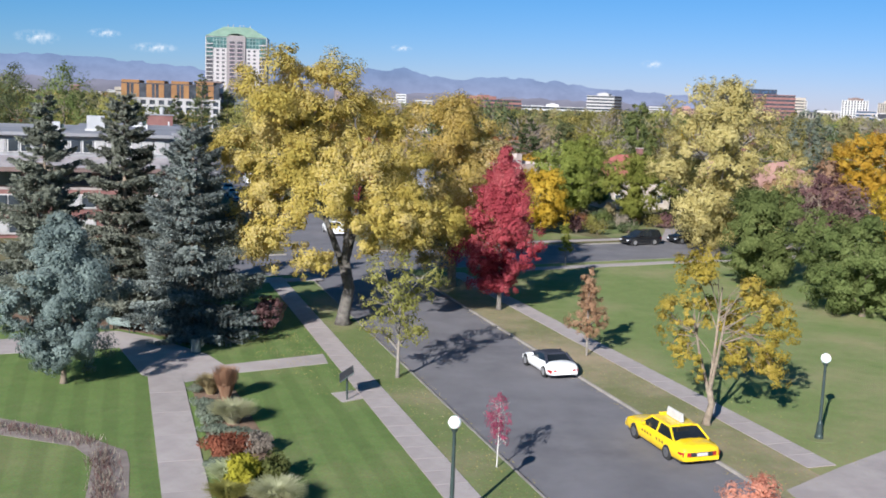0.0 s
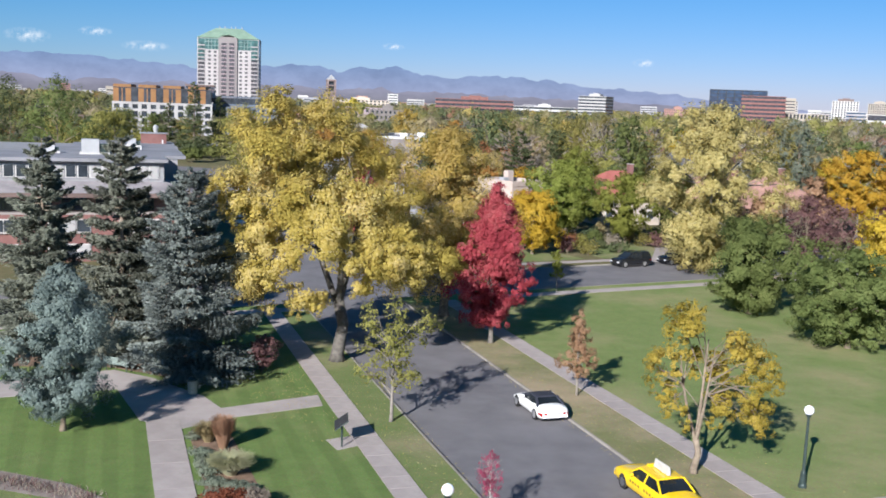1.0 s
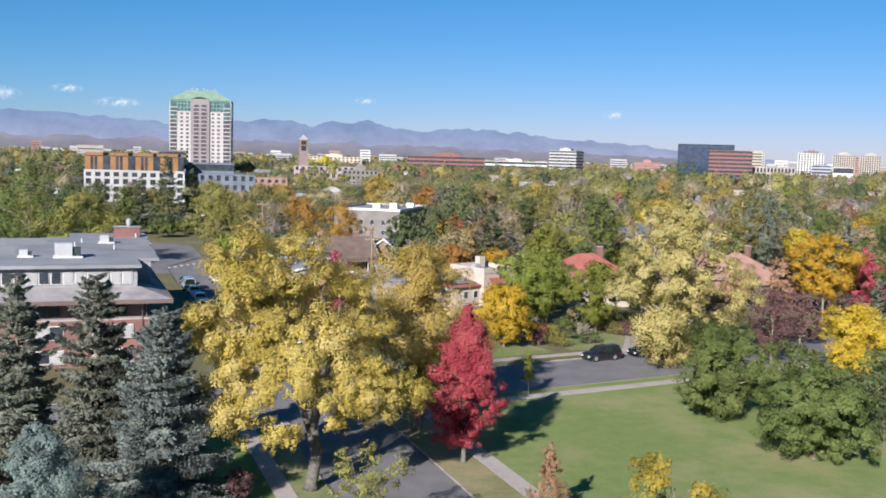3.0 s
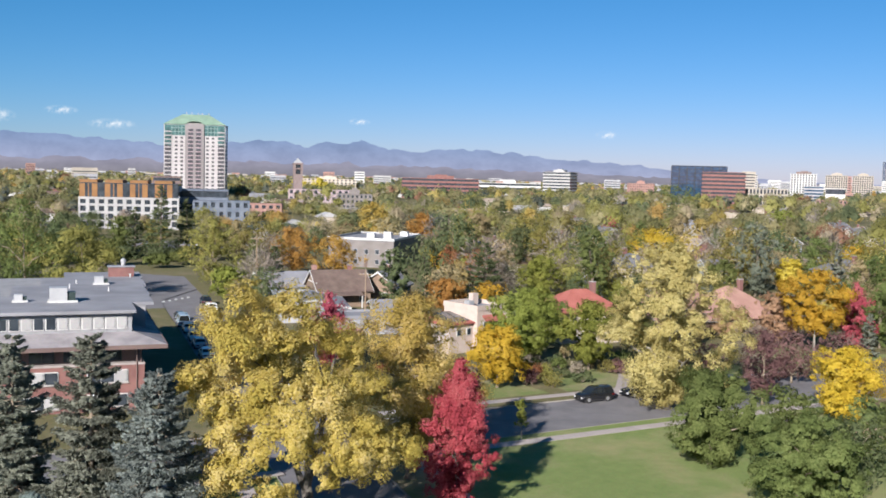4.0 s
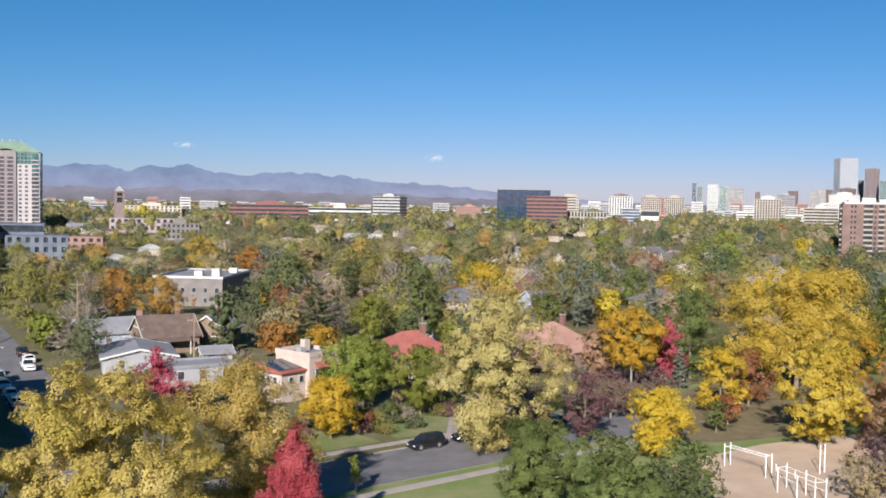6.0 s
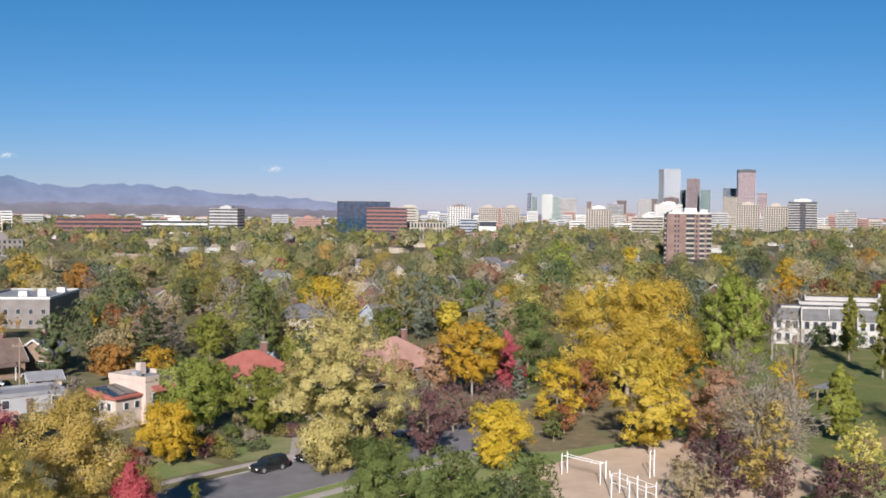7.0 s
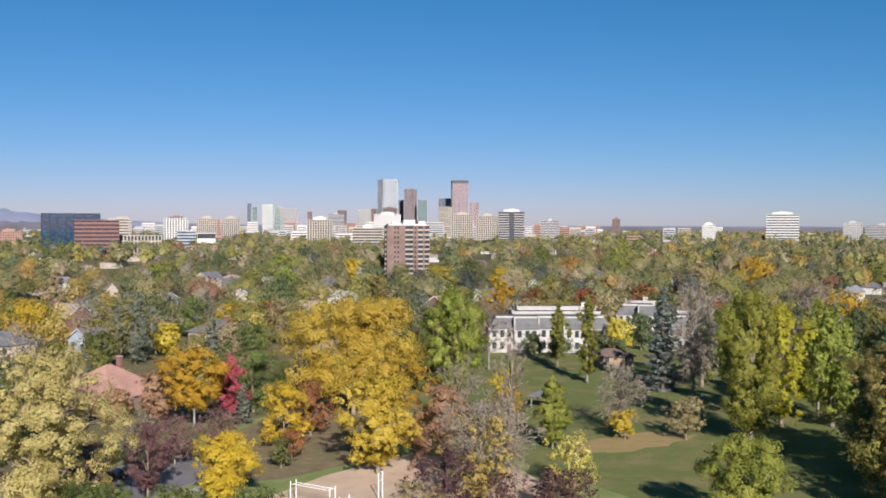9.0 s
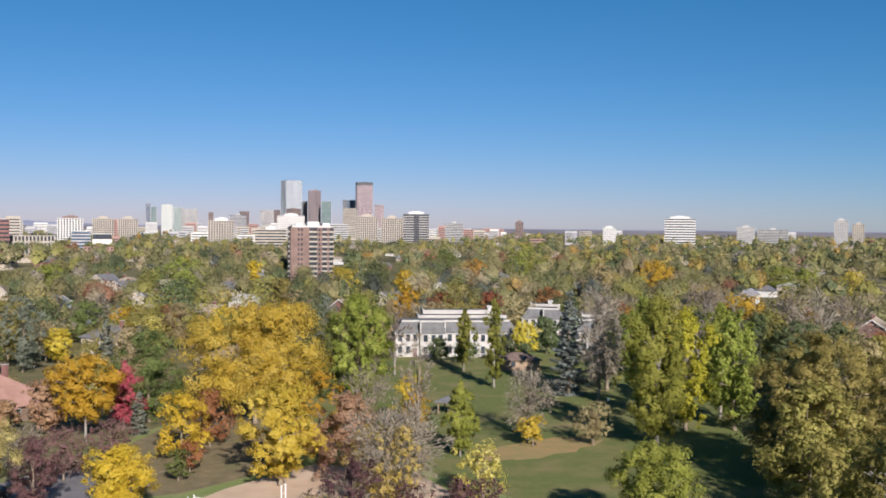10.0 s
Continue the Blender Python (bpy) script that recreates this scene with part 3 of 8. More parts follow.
def spruce_quads(seed, h, w, n, size, clear=0.6, gap=0.4, full=0.8):
    """Sprays of needles on whorls of separate boughs: each bough a drooping fan of side twigs."""
    rng = np.random.default_rng(seed)
    z0 = np.repeat(np.arange(clear, h * 0.96, gap), 6)
    z = z0 + rng.normal(size=len(z0)) * gap * 0.75
    br = len(z)
    per = max(8, n // br)
    z = np.clip(z, clear, h * 0.97)
    zn = (z - clear) / (h - clear)
    ang = np.arange(br) * 2.399963 + rng.normal(size=br) * 0.35
    lump = 0.86 + 0.2 * np.sin(ang * 2 + z * 1.1 + seed) * np.sin(z * 0.9 + seed * 1.7) + 0.24 * rng.normal(size=br)
    ln = w / 2 * ((1 - zn) ** full * np.clip(lump, 0.5, 1.25) + 0.05) * np.minimum(1, 0.74 + zn * 2.2)
    share = ln / ln.mean()
    i = rng.choice(br, br * per, p=share / share.sum())
    k = len(i)
    L = ln[i]
    tw = rng.integers(0, 9, k)
    s0 = 0.16 + 0.84 * (tw + 0.3 * rng.random(k)) / 9
    sgn = np.where(rng.random(k) < 0.5, -1.0, 1.0)
    t = rng.random(k) ** 0.8
    lt = 0.42 * L * (1.05 - 0.72 * s0)
    r = L * s0 + lt * t * 0.75
    side = sgn * lt * t * 0.8
    sr = r / (L + 1e-6)
    droop = (0.30 - 0.5 * zn)[i]
    zz = z[i] - L * droop * sr + L * 0.16 * sr ** 3 - np.abs(side) * 0.22 - rng.random(k) ** 2 * (0.08 + 0.1 * L)
    ca, sa = np.cos(ang)[i], np.sin(ang)[i]
    p = np.stack([r * ca - side * sa, r * sa + side * ca, zz], -1)
    d = np.stack([ca - 0.9 * sa * sgn, sa + 0.9 * ca * sgn, -0.25 + 0.3 * sr], -1) + rng.normal(size=(k, 3)) * 0.45
    d /= np.linalg.norm(d, axis=1, keepdims=True)
    sd = np.cross(d, rng.normal(size=(k, 3)) * 0.6 + np.array([0, 0, 1.0]))
    sd /= np.linalg.norm(sd, axis=1, keepdims=True)
    q = size * (0.6 + 0.8 * rng.random((k, 1)))
    soft = np.stack([ca * 0.75, sa * 0.75, 0.55 - 0.2 * np.abs(side) / (lt + 0.05)], -1) + rng.normal(size=(k, 3)) * 0.25
    sd *= np.where((np.cross(sd, d) * soft).sum(1, keepdims=True) < 0, -1.0, 1.0)
    flat = np.cross(sd, d)
    soft = soft / np.linalg.norm(soft, axis=1, keepdims=True) * 0.6 + flat / (np.linalg.norm(flat, axis=1, keepdims=True) + 1e-9) * 0.5
    soft /= np.linalg.norm(soft, axis=1, keepdims=True)
    return np.stack([p - sd * q * 0.36, p + sd * q * 0.36, p + d * q * 1.0, soft], 1), (z, ln, ang)


def make_spruce(name, seed, h, w, leaf, n, size, label, clear=0.6, **kw):
    quads, (z, ln, ang) = spruce_quads(seed, h, w, int(n * 1.9), size * 0.78, clear, **kw)
    root = empty(name)
    b = Build()
    b.tube([(0, 0, 0), (0, 0, h * 0.5), (0, 0, h * 0.97)], [h * 0.016, h * 0.010, 0.02], 7)
    for i in range(0, len(z), max(1, len(z) // 90)):
        c, s = math.cos(ang[i]), math.sin(ang[i])
        L = ln[i] * 0.85
        b.tube([(0, 0, z[i]), (L * 0.5 * c, L * 0.5 * s, z[i] - 0.02 * L), (L * c, L * s, z[i] - 0.22 * L)], [0.05, 0.03, 0.01], 4, cap=False)
    b.ob("trunk", BARK, root, smooth=True)
    cr = new("crown", leaf_mesh("crown", quads, [LEAF[leaf]]))
    cr.parent = root
    return tagged(root, label, "tree")


# the trees round the street and the park path
at(make_tree("juniper_tree", 11, 9.0, 6.0, 0.8, "egg", "silver", 52000, 0.14, "silvery blue-green juniper on a bare trunk in the lawn", blobs=46, blob=0.21, limbs=14, trunk=0.15, ragged=0.14), -18.8, 52.1)
at(make_spruce("spruce_tree", 12, 15.2, 6.8, "spruce", 42000, 0.25, "tall dark green spruce over brown mulch", clear=0.9, gap=0.36, full=0.6), -20.7, 67.0, 0, 40)
at(make_spruce("spruce_tree", 13, 15.0, 6.6, "spruce", 40000, 0.25, "dark grey-green spruce beside the park path", clear=0.9, gap=0.36, full=0.66), -26.1, 67.3, 0, 100)
at(make_spruce("spruce_tree", 14, 13.6, 8.0, "blue", 46000, 0.23, "broad grey-blue spruce with drooping boughs", clear=0.6, gap=0.34, full=0.62), -15.2, 63.4, 0, 160)
COTTON_LOBES = [(-4.4, 0, 16.8, 1.7), (-5.2, -1.5, 14.5, 2.1), (-6.8, -1, 11.7, 1.7), (-3.1, 1, 13.6, 2.2), (-0.8, 1.5, 16.8, 1.6), (0.5, 1, 14.2, 2.2), (-4.1, -3, 10.8, 2.2), (-1.1, -2.2, 11.2, 1.9), (-7.0, 2, 9.2, 1.6), (1.7, -2, 10.8, 2.0), (-5.5, -3, 7.4, 1.6),
                (-3.2, -4, 8.4, 1.7), (-3.9, -4.6, 5.6, 1.8), (-1.8, -4, 4.9, 1.2), (3.1, -3.2, 8.6, 1.9), (3.0, -4.3, 6.8, 1.4), (5.2, -3, 7.4, 1.7), (6.7, -2.4, 7.2, 1.2), (3.2, 2, 11.9, 1.9), (-5.0, 4.5, 13.0, 2.6), (-0.6, 5, 12.0, 2.6), (3.0, 4, 9.4, 2.1), (-0.8, -5.4, 9.0, 1.7), (1.8, -5.2, 7.6, 1.3)]
LOCUST_LOBES = [(-0.9, 0, 7.1, 1.05), (-0.6, 0.2, 8.2, 0.65), (-1.5, -0.2, 5.6, 0.95), (-1.9, 0.4, 4.2, 0.75), (2.2, 0, 6.0, 1.0), (3.1, 0.4, 5.6, 0.8), (1.7, 0.8, 4.4, 1.0), (3.0, -0.3, 4.2, 0.9), (2.7, 0, 2.9, 0.75), (1.1, -0.6, 3.3, 0.85), (-1.2, -0.4, 3.1, 0.7), (0.3, 1.0, 5.2, 0.8), (1.5, -0.4, 7.0, 0.6)]
at(make_tree("cottonwood_tree", 21, 18.2, 16.5, 2.4, "spread", "gold", 100000, 0.18, "huge golden autumn cottonwood on a thick grey trunk", lobes=COTTON_LOBES, clumps=16, limbs=22, trunk=0.42, fork=4.2, bark=BARK_GREY), -6.4, 68.8)
at(make_tree("cottonwood_tree", 22, 15.8, 13.0, 2.2, "spread", "gold", 52000, 0.2, "tall dull-gold tree behind the red maple", blobs=50, blob=0.17, limbs=18, trunk=0.38, ragged=0.2), 0.6, 85.0, 0, 200)
at(make_tree("young_street_tree", 24, 6.9, 4.6, 2.0, "vase", "olive", 2800, 0.16, "thin half-bare street tree with yellow leaves", blobs=26, blob=0.15, limbs=22, trunk=0.10, twigs=3, shell=0.2, bark=BARK_PALE), -1.7, 56.0)
at(make_tree("red_maple_tree", 25, 12.2, 5.9, 1.4, "egg", "red", 42000, 0.17, "crimson autumn maple with a dense pointed crown", blobs=60, blob=0.2, limbs=20, trunk=0.17, bark=BARK_PALE, ragged=0.10), 4.4, 75.9)
at(make_tree("young_street_tree", 26, 5.6, 2.6, 1.2, "egg", "fawn", 5200, 0.12, "small rust-coloured street tree with a narrow crown", blobs=24, blob=0.2, limbs=14, trunk=0.07, bark=BARK_PALE, shell=0.3), 9.5, 62.8)
at(make_tree("honey_locust_tree", 27, 9.0, 6.4, 1.8, "vase", "locust", 12500, 0.14, "half-bare yellow tree with many pale limbs", lobes=LOCUST_LOBES, clumps=9, limbs=40, trunk=0.17, twigs=2, shell=0.15, fork=1.75, ragged=0.25, bark=BARK), 13.95, 49.95)
at(make_tree("red_sapling", 28, 3.3, 1.8, 1.15, "egg", "pink", 1700, 0.07, "small red-leaved sapling on a white-wrapped stem", blobs=22, blob=0.18, limbs=20, trunk=0.03, twigs=3, bark=STEM_WRAP, shell=0.1), 3.5, 42.7)
at(make_tree("green_tree", 29, 8.8, 9.4, 0.4, "round", "green", 34000, 0.22, "low broad dark green tree on the park lawn", blobs=46, blob=0.16, limbs=14, trunk=0.22), 28.3, 91.5)
at(make_tree("green_tree", 30, 7.8, 8.6, 0.4, "round", "green", 30000, 0.22, "spreading dark green tree on the park lawn", blobs=44, blob=0.16, limbs=14, trunk=0.2), 32.6, 79.2)
at(make_tree("pink_sapling", 31, 3.1, 3.0, 0.8, "round", "salmon", 6000, 0.10, "small pinkish-red ornamental tree by the park entrance", blobs=22, blob=0.2, limbs=14, trunk=0.07), 11.9, 34.2)
at(make_tree("plum_bush", 32, 2.4, 2.4, 0.3, "round", "plum", 2200, 0.15, "small dark red shrub tree beside the spruces", blobs=16, blob=0.22, limbs=8, trunk=0.06), -10.9, 65.1)
# north of the cross street and round the playground
at(make_tree("pale_tree", 41, 18.8, 14.6, 0.6, "round", "pale", 46000, 0.28, "tall pale yellow thinning tree by the cross street", blobs=80, blob=0.13, limbs=34, trunk=0.4, twigs=1, bark=BARK_PALE), 29.5, 113.8)
at(make_tree("amber_tree", 42, 7.8, 8.2, 1.0, "round", "amber", 12000, 0.26, "golden amber tree behind the red maple", blobs=44, blob=0.16, limbs=10, trunk=0.16), 10.6, 123.0)
at(make_tree("yellow_tree", 43, 8.4, 7.4, 0.7, "round", "honey", 16000, 0.25, "round bright yellow tree at the playground edge", blobs=60, blob=0.19, limbs=10, trunk=0.16), 47.9, 108.6)
at(make_tree("orange_tree", 44, 13.2, 10.0, 3.5, "round", "amber", 10000, 0.36, "orange-gold tree on a pale clear trunk", blobs=38, blob=0.17, limbs=14, trunk=0.2, bark=BARK_PALE), 61.0, 151.6)
at(make_tree("pink_tree", 45, 10.8, 6.6, 0.8, "egg", "pink", 7000, 0.3, "narrow crimson-pink tree by the houses", blobs=34, blob=0.18, limbs=8, trunk=0.13), 69.8, 158.0)
at(make_tree("plum_tree", 46, 9.0, 6.4, 1.0, "round", "plum", 5000, 0.24, "dark purple-leaved plum tree", blobs=34, blob=0.17, limbs=10, trunk=0.15), 41.7, 117.0)
at(make_tree("green_tree", 47, 10.7, 10.2, 1.5, "round", "bright", 16000, 0.3, "round mid-green tree in a front garden", blobs=46, blob=0.16, limbs=10, trunk=0.2), 15.5, 139.0)
at(make_tree("green_tree", 48, 9.4, 8.4, 1.5, "round", "bright", 12000, 0.3, "mid-green tree before a red roof", blobs=40, blob=0.17, limbs=10, trunk=0.18), 24.0, 136.0)
at(make_tree("red_tree", 49, 10.6, 7.6, 1.0, "egg", "red", 6000, 0.32, "deep red tree behind the corner crowns", blobs=30, blob=0.18, limbs=8, trunk=0.13), -11.3, 131.0)
at(make_tree("yellow_tree", 50, 20.0, 21.5, 3.4, "vase", "yellow", 46000, 0.34, "big golden yellow tree beyond the playground", blobs=74, blob=0.15, limbs=20, trunk=0.36), 88.0, 148.0)
at(make_tree("yellow_tree", 51, 13.0, 10.5, 1.4, "round", "yellow", 17000, 0.3, "golden yellow tree beside the playground", blobs=50, blob=0.15, limbs=30, trunk=0.3, twigs=1), 70.2, 111.0)
at(make_tree("bare_tree", 52, 11.5, 12.0, 2.0, "vase", "bare", 9000, 0.3, "half-bare brownish tree with a haze of twigs", blobs=40, blob=0.13, limbs=34, trunk=0.22, twigs=4, shell=0.2), 74.0, 93.5)
at(make_tree("green_tree", 53, 19.6, 11.5, 1.5, "column", "poplar", 18000, 0.42, "tall light green tree at the lawn edge", blobs=56, blob=0.15, limbs=14, trunk=0.3), 115.0, 156.5)
at(make_tree("poplar_tree", 54, 11.0, 5.4, 1.2, "egg", "poplar", 8000, 0.28, "slender yellow-green poplar on the open lawn", blobs=36, blob=0.2, limbs=8, trunk=0.14, bark=BARK_PALE), 98.6, 108.8)
at(make_tree("yellow_tree", 55, 4.6, 4.4, 0.9, "round", "yellow", 2600, 0.26, "small bright yellow tree on a worn patch", blobs=18, blob=0.2, limbs=8, trunk=0.08), 111.6, 107.0)
at(make_tree("bare_tree", 56, 10.8, 10.0, 1.8, "round", "bare", 5000, 0.32, "grey-brown bare tree on the lawn", blobs=36, blob=0.15, limbs=30, trunk=0.2, twigs=4, shell=0.2), 114.5, 111.0)
at(make_tree("bare_tree", 57, 6.4, 6.4, 1.2, "round", "tan", 2600, 0.28, "small brown half-bare tree", blobs=26, blob=0.16, limbs=22, trunk=0.12, twigs=3, shell=0.2), 119.4, 101.9)
at(make_tree("poplar_tree", 58, 22.4, 10.4, 2.2, "column", "poplar", 26000, 0.34, "tall yellow-green poplar over deep shade", blobs=76, blob=0.14, limbs=16, trunk=0.34, bark=BARK_PALE, ragged=0.26), 126.6, 95.6)
at(make_tree("poplar_tree", 59, 19.7, 8.3, 2.4, "column", "poplar", 11000, 0.42, "tall green poplar at the far path", blobs=54, blob=0.17, limbs=10, trunk=0.28, bark=BARK_PALE), 153.7, 102.5)
at(make_tree("cottonwood_tree", 60, 19.8, 17.5, 1.2, "round", "hazel", 40000, 0.3, "large thinning brown-green tree beside the path", blobs=90, blob=0.11, limbs=34, trunk=0.4, twigs=2, shell=0.35), 121.5, 66.8)
at(make_tree("green_tree", 61, 10.4, 9.6, 1.5, "round", "poplar", 17000, 0.26, "round green tree at the near lawn edge", blobs=44, blob=0.16, limbs=12, trunk=0.2), 88.1, 67.1)
at(make_spruce("spruce_tree", 62, 21.4, 7.0, "blue", 12000, 0.5, "tall dark blue-green spruce by the white houses", gap=0.8), 150.5, 135.0)
at(make_tree("bare_tree", 63, 19.8, 7.4, 3.0, "column", "bare", 6000, 0.42, "tall grey bare poplar", blobs=46, blob=0.16, limbs=30, trunk=0.26, twigs=3, shell=0.2, bark=BARK_PALE), 150.2, 127.0)
at(make_tree("poplar_tree", 64, 14.1, 4.6, 1.6, "column", "bright", 5000, 0.4, "slim green poplar before the white houses", blobs=36, blob=0.2, limbs=8, trunk=0.18, bark=BARK_PALE), 156.0, 172.0)
at(make_tree("poplar_tree", 65, 18.3, 5.0, 2.0, "column", "bright", 5200, 0.42, "tall thin olive poplar before the white houses", blobs=44, blob=0.18, limbs=10, trunk=0.22, bark=BARK_PALE), 145.0, 150.5)
at(make_tree("bare_tree", 66, 14.2, 7.0, 4.0, "vase", "bare", 1600, 0.4, "leafless pale-trunked tree on the lawn", blobs=30, blob=0.14, limbs=26, trunk=0.24, twigs=3, shell=0.2, bark=BARK_PALE), 139.7, 176.7)

# ---- walls, roofs, glass ----
def glass_mat(name, col, rough=0.08):
    m, n, l, b = node_mat(name, rough, 0.0, 0.6)
    nz = noise_tex(n, l, 0.35, 2)
    l.new(mix_col(n, l, ramp_out(n, l, nz, 0.35, 0.65), tuple(c * 0.5 for c in col), col), b.inputs["Base Color"])
    return m


GLASS = glass_mat("window_glass", (0.05, 0.06, 0.075))
GLASS_BLUE = glass_mat("blue_glass", (0.03, 0.07, 0.13), 0.04)
GLASS_TEAL = glass_mat("teal_glass", (0.07, 0.15, 0.15))
WHITE = surface("white_paint", (0.44, 0.435, 0.43), (0.52, 0.515, 0.51), 1.2, 20, 0.7, bump=0.1)
MANSARD = surface("mansard_shingles", (0.10, 0.10, 0.105), (0.14, 0.14, 0.145), 0.6, 12, 0.85, bump=0.5)
CREAMWHITE = surface("off_white_stucco", (0.34, 0.325, 0.31), (0.41, 0.395, 0.38), 0.5, 20, 0.8, bump=0.1, stain=(0.34, 0.32, 0.30))
STUCCO = surface("pinkish_stucco", (0.412, 0.336, 0.300), (0.470, 0.392, 0.351), 0.8, 25, 0.85, bump=0.2, stain=(0.38, 0.31, 0.27))
CREAM = surface("cream_stucco", (0.40, 0.345, 0.29), (0.47, 0.41, 0.35), 0.8, 25, 0.85, bump=0.2, stain=(0.36, 0.31, 0.26))
BEIGE = surface("beige_concrete", (0.29, 0.26, 0.225), (0.35, 0.315, 0.275), 0.1, 10, 0.85)
PALE = surface("pale_concrete", (0.30, 0.295, 0.30), (0.37, 0.365, 0.365), 0.1, 10, 0.8)
GREYWALL = surface("grey_panel", (0.26, 0.26, 0.28), (0.33, 0.33, 0.35), 0.15, 10, 0.7)
TAUPE = surface("taupe_render", (0.15, 0.135, 0.13), (0.20, 0.18, 0.175), 0.3, 12, 0.8)
SKIRT = surface("weathered_skirt", (0.20, 0.185, 0.20), (0.29, 0.27, 0.28), 0.5, 12, 0.8, bump=0.3, stain=(0.14, 0.125, 0.13))
# Dark brown lifted to a paler mauve, with city haze put into the colour.
HAZED_BROWN = surface("hazed_brown_panel", (0.205, 0.165, 0.175), (0.25, 0.205, 0.215), 0.1, 8, 0.7)
CHARCOAL = surface("charcoal_panel", (0.05, 0.052, 0.06), (0.075, 0.078, 0.09), 0.1, 8, 0.6)
PINKPALE = surface("pale_pink_concrete", (0.335, 0.315, 0.32), (0.40, 0.378, 0.382), 0.1, 8, 0.8)
TOWERGLASS = glass_mat("tower_glass", (0.10, 0.098, 0.112))
COOLWHITE = surface("cool_white_panel", (0.36, 0.385, 0.43), (0.42, 0.445, 0.49), 0.1, 8, 0.7)
# Mauve raised paler, so the colour itself carries the distance haze.
MAUVE = surface("hazed_mauve_panel", (0.285, 0.225, 0.24), (0.345, 0.275, 0.295), 0.1, 8, 0.7)
DARKBR = surface("dark_brown_panel", (0.12, 0.085, 0.08), (0.17, 0.12, 0.11), 0.1, 8, 0.6)
REDBR = surface("red_brick", (0.16, 0.08, 0.075), (0.215, 0.11, 0.10), 0.5, 14, 0.9, stain=(0.16, 0.08, 0.07))
PINKBR = surface("pink_brick", (0.26, 0.15, 0.13), (0.32, 0.195, 0.17), 0.4, 14, 0.9)
ORANGEP = surface("orange_panel", (0.19, 0.095, 0.04), (0.24, 0.125, 0.05), 0.3, 12, 0.6)
GREYROOF = surface("grey_roof", (0.19, 0.19, 0.21), (0.25, 0.25, 0.275), 0.25, 16, 0.7, stain=(0.17, 0.17, 0.19), bump=0.3)
BROWNROOF = surface("brown_shingles", (0.105, 0.075, 0.066), (0.155, 0.112, 0.096), 0.6, 12, 0.9, bump=0.6)
DARKROOF = surface("dark_shingles", (0.10, 0.10, 0.115), (0.16, 0.16, 0.175), 0.6, 12, 0.9, bump=0.6)
REDROOF = surface("red_tiles", (0.27, 0.085, 0.07), (0.34, 0.12, 0.10), 0.6, 12, 0.85, bump=0.6)
PINKROOF = surface("faded_red_tiles", (0.30, 0.17, 0.14), (0.37, 0.22, 0.18), 0.5, 12, 0.9, bump=0.6)
TANROOF = surface("tan_shingles", (0.26, 0.21, 0.17), (0.34, 0.28, 0.23), 0.6, 12, 0.9, bump=0.6)
COPPER = surface("green_copper", (0.14, 0.21, 0.165), (0.19, 0.27, 0.21), 0.2, 8, 0.6)
METAL = surface("galvanised_metal", (0.45, 0.45, 0.46), (0.55, 0.55, 0.56), 0.6, 20, 0.45, metal=0.5, bump=0.1)
DARKMETAL = surface("dark_green_metal", (0.03, 0.045, 0.045), (0.05, 0.07, 0.065), 2, 30, 0.45, metal=0.2, bump=0.1)
WOOD = surface("weathered_wood", (0.20, 0.14, 0.10), (0.28, 0.21, 0.15), 1.5, 20, 0.85, bump=0.4)
BROWNWALL = surface("brown_siding", (0.17, 0.12, 0.09), (0.23, 0.17, 0.13), 0.8, 20, 0.85)
BLUEWALL = surface("blue_grey_siding", (0.28, 0.32, 0.38), (0.36, 0.40, 0.46), 0.8, 20, 0.8)


def part(name, b, mats, parent, label="", stuff=False, smooth=False):
    ob = b.ob(name, mats, parent, label, smooth)
    if stuff:
        ob["kind"] = "stuff"
    return ob


